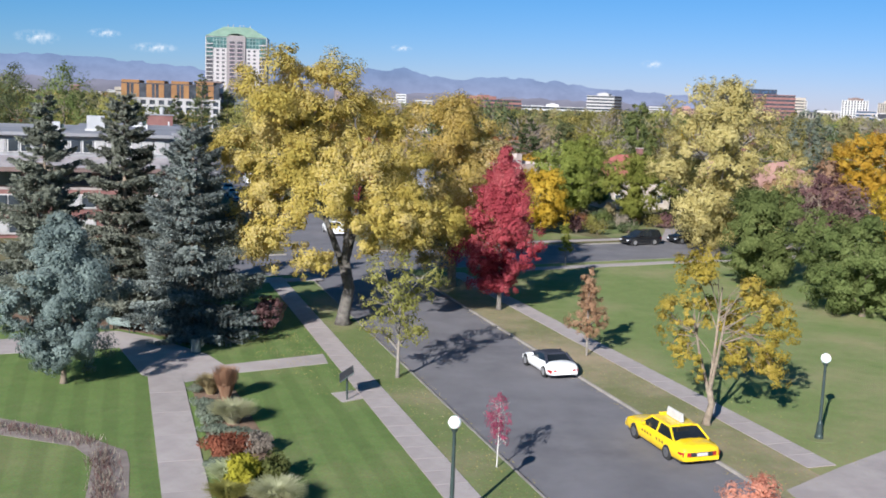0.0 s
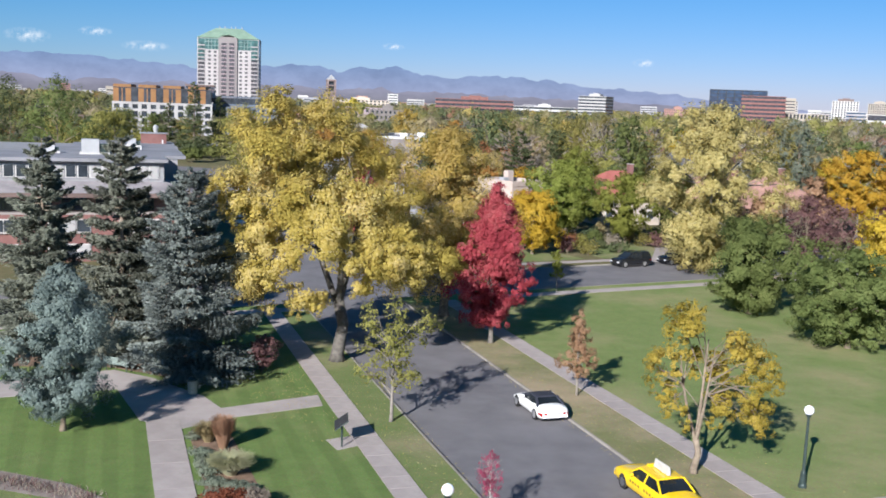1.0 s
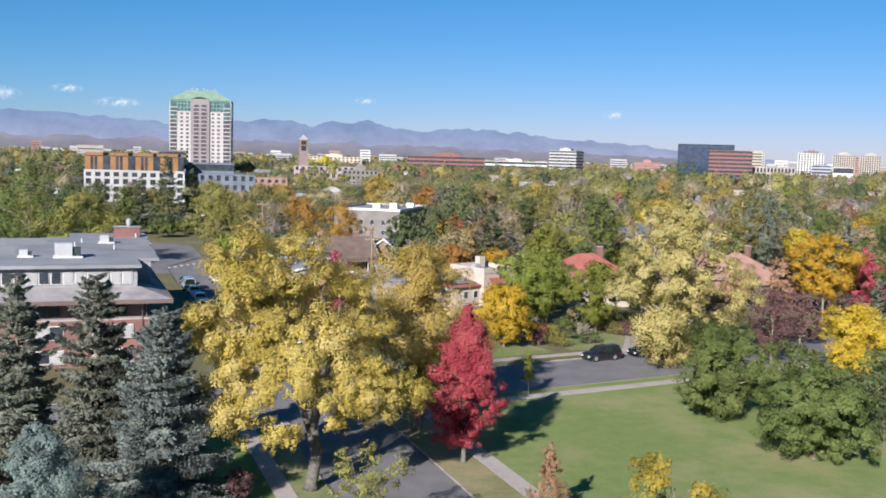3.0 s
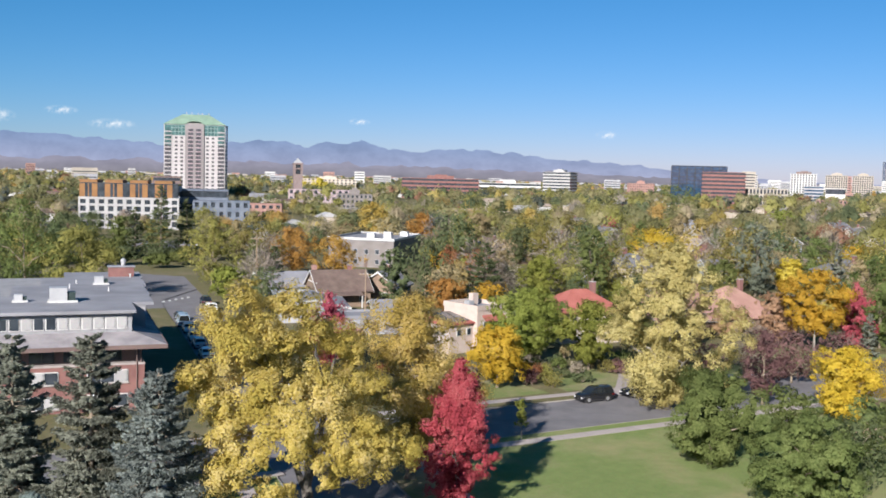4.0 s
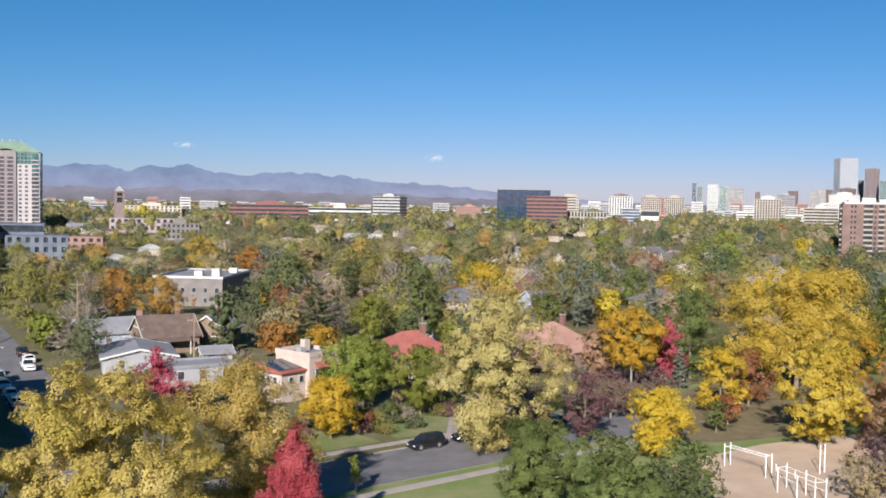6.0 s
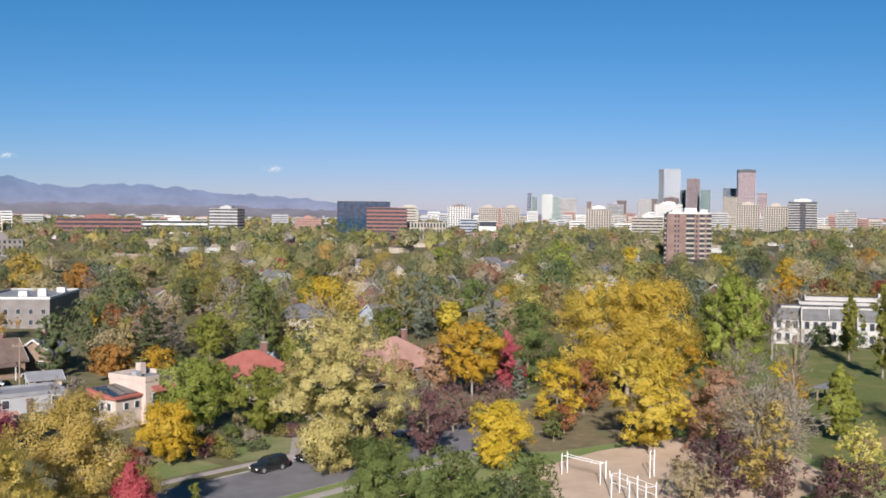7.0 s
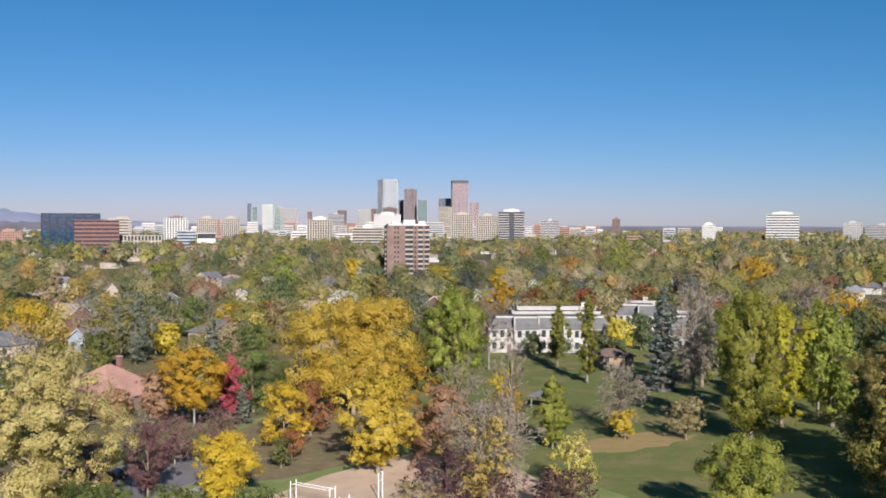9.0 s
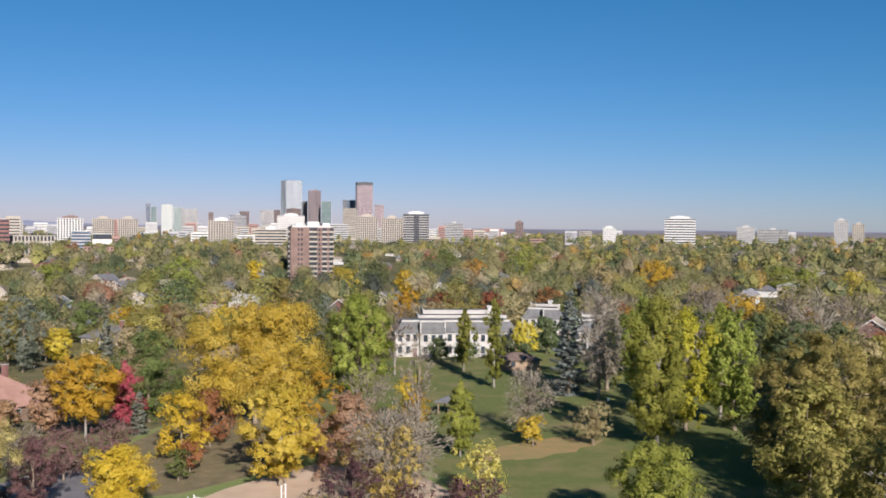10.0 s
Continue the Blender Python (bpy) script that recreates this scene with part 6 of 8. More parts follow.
for x_, y_ in ((-1, -6), (4, -6), (1, 4), (5, 8)):
    part("roof_unit", Build().box(x_, x_ + 2.2, y_, y_ + 1.8, 7.6, 9.0), METAL, flat)
HOUSE_KINDS = [
    house("bungalow", "brown-roofed house among trees", 11, 9, 3.3, 6.0, CREAM, BROWNROOF),
    house("bungalow", "dark-roofed house among trees", 11, 9, 3.2, 5.8, BLUEWALL, DARKROOF),
    house("villa", "two-storey house with a dark hipped roof", 11, 10, 5.6, 8.4, CREAM, DARKROOF, "hip"),
    house("villa", "two-storey brick house with a tan roof", 11, 10, 5.6, 9.0, REDBR, TANROOF),
    house("bungalow", "tan-roofed house among trees", 13, 9, 3.2, 5.8, BROWNWALL, TANROOF, "hip"),
    house("villa", "pale house with a dark gabled roof", 10, 9, 5.2, 7.8, CREAM, DARKROOF),
]
for ob in HOUSE_KINDS:
    tagged(ob, group="houses in the suburb")


def suburb_houses():
    spots = [(67, 438, 4), (77, 428, 1), (106, 361, 1), (78, 262, 1), (201, 490, 5), (217, 497, 4), (25, 521, 3), (11, 492, 2), (16.6, 470, 2), (186, 430, 5), (35, 520, 0), (78, 520, 1), (144, 450, 0), (140, 390, 1), (221, 400, 5), (197, 410, 3), (108, 292, 4), (388, 401, 2), (200, 455, 1), (162, 350, 5), (134, 322, 1), (238, 306, 5), (270, 132, 3), (228, 112, 1), (114, 203, 4), (102, 308, 0), (350, 405, 1), (136, 256, 4)]
    rng = np.random.default_rng(77)
    used = set()
    for x, y, k in spots:
        m = pose(x, y, 0, 0, 0, 20 + 90 * int(rng.integers(0, 2)) + rng.normal() * 2)
        if k in used:
            copy_thing(HOUSE_KINDS[k], m)
        else:
            HOUSE_KINDS[k].matrix_basis = m
            used.add(k)
        HOUSES.append((x, y, 5))
    for iu in range(-8, 15):
        for iv in range(9):
            u, v = 36 + iu * 24 + rng.normal() * 2, 168 + iv * 22 + rng.normal() * 2
            if u < 62 or v < 190:
                continue
            x, y = uv(u, v)
            if math.hypot(x, y) > 380 or any(math.hypot(x - a, y - b) < s + 12 for a, b, s in HOUSES) or (x > 95 and y < 235):
                continue
            if rng.random() < 0.6:
                continue
            copy_thing(HOUSE_KINDS[int(rng.integers(0, 6))], pose(x, y, 0, 0, 0, 20 + 90 * int(rng.integers(0, 4))))
            HOUSES.append((x, y, 2.9))


suburb_houses()


def far_houses():
    """Plain gabled houses of the far suburb, uncounted."""
    rng = np.random.default_rng(9)
    b = Build()
    for i in range(520):
        r, be = math.sqrt(rng.uniform(390 ** 2, 1900 ** 2)), radians(rng.uniform(-32, 72))
        x, y = r * math.sin(be), r * math.cos(be)
        a = SA + (math.pi / 2 if rng.random() < 0.5 else 0)
        w, d, e, h = rng.uniform(9, 18), rng.uniform(7, 11), rng.uniform(3.2, 5.5), rng.uniform(1.5, 3.0)
        c, s = math.cos(a), math.sin(a)
        v, f = box_data(-w / 2, w / 2, -d / 2, d / 2, 0, e)
        b.add([(x + c * p - s * q, y + s * p + c * q, z) for p, q, z in v], f, int(rng.integers(0, 3)))
        o = 0.5
        v = [(-w / 2 - o, -d / 2 - o, e - 0.2), (w / 2 + o, -d / 2 - o, e - 0.2), (w / 2 + o, d / 2 + o, e - 0.2), (-w / 2 - o, d / 2 + o, e - 0.2), (-w / 2, 0, e + h), (w / 2, 0, e + h)]
        b.add([(x + c * p - s * q, y + s * p + c * q, z) for p, q, z in v], [(0, 1, 5, 4), (1, 2, 5), (2, 3, 4, 5), (3, 0, 4), (3, 2, 1, 0)], 3 + int(rng.integers(0, 5)))
    tagged(b.ob("far_houses", [WHITE, CREAM, REDBR, GREYROOF, BROWNROOF, DARKROOF, TANROOF, PALE]), "roofs of the far suburb among the trees", "houses", kind="stuff")


far_houses()


def townhouse(x, y, rz, n, label, back=1):
    """A white terrace, front at the local origin: wall, grey mansard with dormers, white-rimmed flat roofs that step up to the back."""
    root = empty("townhouse_row", x, y, 0, rz)
    bw, d, h = 6.3, 13.0, 6.2
    for i in range(n):
        x0 = (i - n / 2) * bw
        y0 = 0.0 if i % 2 else 1.3
        part("wall", Build().box(x0, x0 + bw, y0, d, 0, h), CREAMWHITE, root)
        e0, e1 = (0.3 if i == 0 else 0.0), (0.3 if i == n - 1 else 0.0)
        v = [(x0 - e0, y0 - 0.4, h - 0.1), (x0 + bw + e1, y0 - 0.4, h - 0.1), (x0 + bw + e1, d + 0.3, h - 0.1), (x0 - e0, d + 0.3, h - 0.1), (x0 + e0 * 6, y0 + 2.0, h + 2.6), (x0 + bw - e1 * 6, y0 + 2.0, h + 2.6), (x0 + bw - e1 * 6, d - 1, h + 2.6), (x0 + e0 * 6, d - 1, h + 2.6)]
        part("roof", Build().add(v, [(3, 2, 1, 0), (4, 5, 6, 7), (0, 1, 5, 4), (1, 2, 6, 5), (2, 3, 7, 6), (3, 0, 4, 7)]), MANSARD, root, "steep grey mansard roof")
        part("roof_rim", Build().box(x0 + e0 * 6, x0 + bw - e1 * 6, y0 + 1.85, y0 + 2.15, h + 2.5, h + 2.95), CREAMWHITE, root)
        part("roof_deck", Build().box(x0 + e0 * 6, x0 + bw - e1 * 6, y0 + 2.15, d - 1, h + 2.6, h + 2.66), MANSARD, root)
        part("party_wall", Build().box(x0 - 0.15, x0 + 0.15, y0 - 0.5, y0 + 2.4, h - 0.4, h + 2.8 if i else h + 0.1), CREAMWHITE, root)
        for z in (0.9, 3.9):
            for k in (0.7, 2.7, 4.5):
                if z < 1 and k > 4:
                    part("door", Build().box(x0 + k, x0 + k + 1.1, y0 - 0.06, y0 + 0.1, 0, 2.2), DARKBR, root)
                    continue
                win = part("window", Build().box(x0 + k, x0 + k + 1.2, y0 - 0.08, y0 + 0.1, z, z + 1.9), PALE, root)
                part("pane", Build().box(x0 + k + 0.1, x0 + k + 1.1, y0 - 0.12, y0, z + 0.1, z + 1.8), GLASS, win)
        if i in (0, n - 1):
            xe = x0 if i == 0 else x0 + bw
            for z in (0.9, 3.9):
                for yy in (2.5, 5.5, 9.0):
                    win = part("window", Build().box(xe - 0.06, xe + 0.06, yy, yy + 1.3, z, z + 1.5), PALE, root)
                    part("pane", Build().box(xe - 0.1, xe + 0.1, yy + 0.1, yy + 1.2, z + 0.1, z + 1.4), GLASS, win)
    w = n * bw
    for k in range(back):
        z, q0, q1 = h + 3.0 + 0.8 * k, d + 7.0 * k, d + 7.0 * (k + 1)
        x0, x1 = -w / 2 + w * 0.22 + k * 2.0, w / 2 - 1.0
        wing = part("rear_wing", Build().box(x0, x1, q0, q1, 0, z), CREAMWHITE, root)
        part("roof_deck", Build().box(x0 + 0.3, x1 - 0.3, q0 + 0.3, q1, z, z + 0.08), MANSARD, wing)
        part("roof_edge", Build().box(x0 - 0.15, x1 + 0.15, q0 - 0.15, q0 + 0.25, z - 0.1, z + 0.3), CREAMWHITE, wing)
        part("roof_edge", Build().box(x0 - 0.15, x0 + 0.25, q0 + 0.25, q1, z - 0.1, z + 0.5), CREAMWHITE, wing)
        part("roof_unit", Build().box(x1 - 3.5, x1 - 2, q0 + 3, q0 + 4.6, z, z + 1.2), METAL, wing)
    c, sn = math.cos(radians(rz)), math.sin(radians(rz))
    HOUSES.append((x - sn * 9, y + c * 9, n * 3.2))
    tagged(root, label, "house")


townhouse(171.0, 191.0, -34, 5, "white terrace of townhouses with grey mansard roofs", 2)
townhouse(218, 206, -45, 2, "white terrace behind a yellow tree")
townhouse(202, 172, -48, 2, "white end terrace with a dark grey roof")
put_house(house("park_shed", "low brown wooden park building", 8.5, 6, 2.5, 3.9, WOOD, BROWNROOF, "hip", trim=WOOD, chimney=False), 168.6, 167, -30, 6)


TREES = []

# ---- vehicles ----
def paint(name, col, rough=0.25):
    m, n, l, b = node_mat(name, rough, 0.0, 0.5)
    nz = noise_tex(n, l, 3.0, 3)
    l.new(mix_col(n, l, ramp_out(n, l, nz, 0.4, 0.7), col, tuple(c * 0.88 for c in col)), b.inputs["Base Color"])
    b.inputs["Coat Weight"].default_value = 0.5
    return m


TYRE = surface("tyre_rubber", (0.02, 0.02, 0.02), (0.035, 0.035, 0.035), 4, 30, 0.9)
RIM = surface("wheel_alloy", (0.5, 0.5, 0.52), (0.62, 0.62, 0.64), 4, 30, 0.35, metal=0.8, bump=0)
CARGLASS = glass_mat("car_glass", (0.02, 0.025, 0.03), 0.05)
REDLAMP = paint("tail_lamp", (0.35, 0.02, 0.02), 0.2)
CLEARLAMP = paint("head_lamp", (0.6, 0.6, 0.62), 0.1)
BLACKTRIM = surface("black_trim", (0.025, 0.025, 0.028), (0.04, 0.04, 0.045), 4, 30, 0.6)
FABRIC = surface("navy_soft_top", (0.02, 0.023, 0.035), (0.035, 0.038, 0.055), 6, 40, 0.9)


def loft(sections, close=True):
    """A skin through rings of equal length."""
    b, k = Build(), len(sections[0])
    v = [p for s in sections for p in s]
    f = []
    for i in range(len(sections) - 1):
        f += [(i * k + j, i * k + (j + 1) % k, (i + 1) * k + (j + 1) % k, (i + 1) * k + j) for j in range(k)]
    if close:
        f += [tuple(range(k))[::-1], tuple((len(sections) - 1) * k + j for j in range(k))]
    return b.add(v, f)


def body_ring(x, hw, zb, zt, crown=0.04):
    half = [(hw * 0.86, zb), (hw * 0.97, zb + 0.1), (hw, zb + (zt - zb) * 0.45), (hw * 0.975, zt - 0.14), (hw * 0.9, zt - 0.03), (hw * 0.5, zt + crown * 0.7)]
    return [(x, -y, z) for y, z in half] + [(x, 0, zt + crown)] + [(x, y, z) for y, z in reversed(half)]


def wheel(root, x, y, r, wd, rim_mat=None):
    s = 1 if y > 0 else -1
    prof = [(r * 0.62, 0), (r * 0.93, 0.0), (r, wd * 0.15), (r, wd * 0.85), (r * 0.93, wd), (r * 0.62, wd)]
    k = 20
    rings = [[(x + q * math.cos(a * math.tau / k), y - s * t, r + q * math.sin(a * math.tau / k)) for a in range(k)] for q, t in prof]
    t = part("wheel", loft(rings, True), TYRE, root, smooth=False)
    rb = Build()
    rb.add([(x + r * 0.64 * math.cos(a * math.tau / k), y + s * 0.005, r + r * 0.64 * math.sin(a * math.tau / k)) for a in range(k)] + [(x, y + s * 0.03, r)], [(a, (a + 1) % k, k) if s < 0 else ((a + 1) % k, a, k) for a in range(k)])
    part("rim", rb, rim_mat or RIM, t)
    ab = Build()
    ab.add([(x + r * 1.16 * math.cos(a * math.tau / k), y - s * 0.035, r + r * 1.16 * math.sin(a * math.tau / k)) for a in range(k)] + [(x, y - s * 0.03, r)], [(a, (a + 1) % k, k) if s < 0 else ((a + 1) % k, a, k) for a in range(k)])
    part("wheel_arch", ab, BLACKTRIM, t)


def car(name, label, L, W, H, col, stations, cab, wb, r, belt, roof_mat=None, four=True, rim_mat=None):
    """A car: lofted body, glazed cabin with roof and pillars, wheels, lamps and bumpers; front to +x."""
    root = empty(name)
    hw = W / 2
    rings = [body_ring(x * L, hw * k, zb, zt) for x, k, zb, zt in stations]
    part("body", loft(rings), col, root, smooth=True)
    x0, x1, x2, x3 = (c * L for c in cab)
    bw, tw = hw * 0.90, hw * 0.70
    zb, zr = belt - 0.04, H - 0.06
    g = [(x0, -bw, zb), (x3, -bw, zb), (x3, bw, zb), (x0, bw, zb), (x1, -tw, zr), (x2, -tw, zr), (x2, tw, zr), (x1, tw, zr)]
    cabin = part("cabin_glass", Build().add(g, [(3, 2, 1, 0), (4, 5, 6, 7), (0, 1, 5, 4), (1, 2, 6, 5), (2, 3, 7, 6), (3, 0, 4, 7)]), CARGLASS, root)
    rm = roof_mat or col
    rr = [[(x, -tw * q, zr + dz) for q, dz in ((1.05, -0.05), (1.0, 0.03), (0.5, 0.07))] + [(x, tw * q, zr + dz) for q, dz in ((0.5, 0.07), (1.0, 0.03), (1.05, -0.05))] for x in (x1 - 0.05, (x1 + x2) / 2, x2 + 0.05)]
    part("roof", loft(rr), rm, root, smooth=False)
    pw = 0.05 if not roof_mat else 0.09
    for s in (-1, 1):
        for a, b_ in (((x0, s * bw, zb), (x1, s * tw, zr)), ((x3, s * bw, zb), (x2, s * tw, zr))):
            part("pillar", Build().tube([a, b_], pw, 5), rm, root)
        if four:
            xm = (x1 + x2) / 2
            part("pillar", Build().tube([(xm, s * bw, zb), (xm, s * tw, zr)], 0.05, 5), rm, root)
        part("wing_mirror", Build().box(x3 - 0.55, x3 - 0.35, *sorted((s * hw * 0.96, s * (hw + 0.14))), belt, belt + 0.14), rm if not roof_mat else col, root)
        for wx in (-wb / 2 + 0.02 * L, wb / 2 + 0.02 * L):
            wheel(root, wx, s * (hw + 0.012), r, 0.22, rim_mat)
        zl = stations[0][3]
        xl, zm = -L / 2, zl - 0.22
        v = [(xl - 0.03, s * hw * 0.56, zm - 0.09), (xl + 0.03, s * hw * 0.93, zm - 0.09), (xl + 0.34, s * hw * 1.005, zm - 0.02), (xl + 0.1, s * hw * 0.56, zm - 0.09)]
        v += [(x, y, zm + (0.1 if k != 2 else 0.07)) for k, (x, y, _) in enumerate(v)]
        f = [(0, 1, 5, 4), (1, 2, 6, 5), (2, 3, 7, 6), (3, 0, 4, 7), (4, 5, 6, 7), (3, 2, 1, 0)]
        part("tail_lamp", Build().add(v, f if s > 0 else [t[::-1] for t in f]), REDLAMP, root)
        zf = stations[-1][3]
        part("head_lamp", Build().box(L / 2 - 0.16, L / 2 + 0.02, *sorted((s * hw * 0.5, s * hw * 0.84)), zf - 0.22, zf - 0.06), CLEARLAMP, root)
    part("rear_bumper", Build().box(-L / 2 - 0.05, -L / 2 + 0.2, -hw * 0.86, hw * 0.86, 0.34, 0.52), col, root)
    part("front_bumper", Build().box(L / 2 - 0.2, L / 2 + 0.05, -hw * 0.84, hw * 0.84, 0.3, 0.5), col, root)
    if four:
        part("trunk_trim", Build().box(-L / 2 - 0.035, -L / 2 + 0.1, -hw * 0.55, hw * 0.55, stations[0][3] - 0.3, stations[0][3] - 0.13), BLACKTRIM, root)
    part("number_plate", Build().box(-L / 2 - 0.07, -L / 2 - 0.04, -0.26, 0.26, 0.56, 0.7), WHITE, root)
    part("underbody", Build().box(-L / 2 + 0.3, L / 2 - 0.3, -hw * 0.85, hw * 0.85, 0.16, 0.3), BLACKTRIM, root)
    return tagged(root, label, "car")


SEDAN = [(-0.5, 0.86, 0.36, 0.84), (-0.485, 0.95, 0.3, 0.92), (-0.44, 0.985, 0.24, 0.97), (-0.28, 1.0, 0.2, 0.98), (0.0, 1.0, 0.2, 0.96), (0.2, 1.0, 0.2, 0.95), (0.3, 0.99, 0.2, 0.92), (0.43, 0.96, 0.24, 0.84), (0.482, 0.9, 0.28, 0.76), (0.5, 0.8, 0.36, 0.68)]
COUPE = [(-0.5, 0.84, 0.34, 0.74), (-0.48, 0.93, 0.3, 0.86), (-0.42, 0.99, 0.22, 0.92), (-0.25, 1.0, 0.18, 0.93), (0.0, 0.97, 0.18, 0.86), (0.18, 0.97, 0.18, 0.84), (0.32, 0.99, 0.18, 0.80), (0.43, 0.95, 0.2, 0.68), (0.48, 0.86, 0.24, 0.58), (0.5, 0.72, 0.3, 0.5)]
SUV = [(-0.5, 0.9, 0.42, 1.02), (-0.48, 0.97, 0.36, 1.06), (-0.3, 1.0, 0.3, 1.06), (0.0, 1.0, 0.3, 1.05), (0.22, 1.0, 0.3, 1.05), (0.32, 0.98, 0.3, 1.02), (0.45, 0.95, 0.34, 0.94), (0.49, 0.88, 0.38, 0.82), (0.5, 0.8, 0.42, 0.74)]
YELLOW = paint("taxi_yellow", (0.78, 0.52, 0.01))
OCHRE = paint("ochre_letters", (0.20, 0.13, 0.02))
CARWHITE = paint("car_white", (0.78, 0.78, 0.78))
CARBLACK = paint("car_black", (0.012, 0.013, 0.016))
CARSILVER = paint("car_silver", (0.38, 0.40, 0.43))
CARBLUE = paint("car_pale_blue", (0.30, 0.36, 0.42))


def heading(ob, u, v, deg):
    x, y = uv(u, v)
    return at(ob, x, y, -0.115, deg)


STREET = 90 + math.degrees(SA)
taxi = car("taxi", "yellow taxi sedan with a white roof sign, parked", 5.3, 1.95, 1.46, YELLOW, SEDAN, (-0.34, -0.20, 0.09, 0.22), 2.91, 0.34, 0.97, rim_mat=surface("steel_wheel", (0.06, 0.06, 0.065), (0.11, 0.11, 0.12), 5, 20, 0.5))
sg = part("roof_sign", Build().add([(-0.95, -0.07, 1.50), (0.30, -0.07, 1.50), (0.30, 0.07, 1.50), (-0.95, 0.07, 1.50), (-0.94, -0.03, 1.88), (0.29, -0.03, 1.88), (0.29, 0.03, 1.88), (-0.94, 0.03, 1.88)], [(3, 2, 1, 0), (4, 5, 6, 7), (0, 1, 5, 4), (1, 2, 6, 5), (2, 3, 7, 6), (3, 0, 4, 7)]), WHITE, taxi, "white wedge-shaped roof advertising sign")
for s_ in (-1, 1):
    for k_, (xa, xb, za) in enumerate(((-0.82, 0.16, 1.74), (-0.82, -0.1, 1.62))):
        q_ = 0.07 - (za - 1.50) / 0.38 * 0.04 + 0.004
        part("lettering_bar", Build().box(xa, xb, *sorted((s_ * q_, s_ * (q_ - 0.012))), za - 0.02, za + 0.04), METAL, sg)
    for xa in (0.75, 0.5, 0.25, 0.0, -0.55, -0.8, -1.05):
        part("lettering_bar", Build().box(xa, xa + 0.13, *sorted((s_ * 0.968, s_ * 0.980)), 0.60, 0.72), OCHRE, taxi)
for xa in (0.42, -1.3):
    part("roof_lamp", Build().box(xa, xa + 0.14, -0.3, 0.3, 1.46, 1.56), YELLOW, taxi)
heading(taxi, 26.52, 40.0, STREET)
heading(car("convertible_car", "white two-seat convertible with a dark soft top", 4.31, 1.82, 1.30, CARWHITE, COUPE, (-0.36, -0.2, -0.01, 0.2), 2.65, 0.33, 0.9, roof_mat=FABRIC, four=False), 26.5, 53.5, STREET)
suv = car("suv_car", "black sport utility car parked at the kerb", 4.7, 1.9, 1.72, CARBLACK, SUV, (-0.48, -0.42, 0.08, 0.26), 2.75, 0.37, 1.08)
tagged(suv, group="cars parked along the cross street")
at(suv, *an(74.4, 93.5), -0.11, 180 + 28)
copy_thing(suv, pose(*an(81.2, 93.5), -0.11, 0, 0, 180 + 28))
dark_sedan = car("sedan_car", "dark sedan parked beside the park", 4.7, 1.82, 1.44, CARBLACK, SEDAN, (-0.36, -0.22, 0.08, 0.22), 2.75, 0.32, 0.96)
at(dark_sedan, *an(7.0, 84.4), -0.11, 28)
silver = car("sedan_car", "silver-grey sedan parked in the shade", 4.7, 1.82, 1.44, CARSILVER, SEDAN, (-0.36, -0.22, 0.08, 0.22), 2.75, 0.32, 0.96)
heading(silver, 19.6, 164, STREET + 180)
white_sedan = car("sedan_car", "white sedan on the street beyond the crossing", 4.6, 1.82, 1.44, CARWHITE, SEDAN, (-0.36, -0.22, 0.08, 0.22), 2.7, 0.32, 0.96)
heading(white_sedan, 26.3, 114.0, STREET + 180)
van = car("van", "pale blue-grey van parked beside the brick flats", 5.4, 2.0, 2.1, CARBLUE, SUV, (-0.49, -0.47, 0.18, 0.36), 3.2, 0.36, 1.15)
heading(van, 19.4, 171.0, STREET)
heading(car("suv_car", "black sport utility car parked near the corner", 4.7, 1.9, 1.75, CARBLACK, SUV, (-0.48, -0.42, 0.08, 0.26), 2.75, 0.37, 1.08), 26.4, 197.0, STREET)
copy_thing(white_sedan, pose(*uv(26.4, 188.5), -0.115, 0, 0, STREET))
heading(car("pickup_car", "white pickup parked at the side street", 5.4, 2.0, 1.8, CARWHITE, SUV, (-0.1, -0.04, 0.12, 0.26), 3.4, 0.38, 1.08), 25.2, 180.5, STREET)
pale_sedan = copy_thing(silver, pose(*uv(19.6, 149.5), -0.115, 0, 0, STREET))
for k_, v_ in enumerate((141.0, 155.8, 177.5)):
    copy_thing((white_sedan, silver, dark_sedan)[k_], pose(*uv(19.6, v_), -0.115, 0, 0, STREET + 180 * (k_ % 2)))
for a_, n_ in ((-15, 93.4), (88.5, 93.4), (95.5, 93.4)):
    copy_thing(dark_sedan, pose(*an(a_, n_), -0.11, 0, 0, 208))
for i in range(4):
    x_, y_ = -95 + i * 6.5, 341 - i * 1.8
    copy_thing(white_sedan if i % 2 else silver, pose(x_, y_, 0.01, 0, 0, 100 + i * 3))

# ---- park furniture ----
GLOBE = bpy.data.materials.new("white_glass_globe")
GLOBE.use_nodes = True
gb = GLOBE.node_tree.nodes["Principled BSDF"]
gb.inputs["Base Color"].default_value, gb.inputs["Roughness"].default_value = (0.86, 0.87, 0.87, 1), 0.25
gb.inputs["Subsurface Weight"].default_value = 0.2


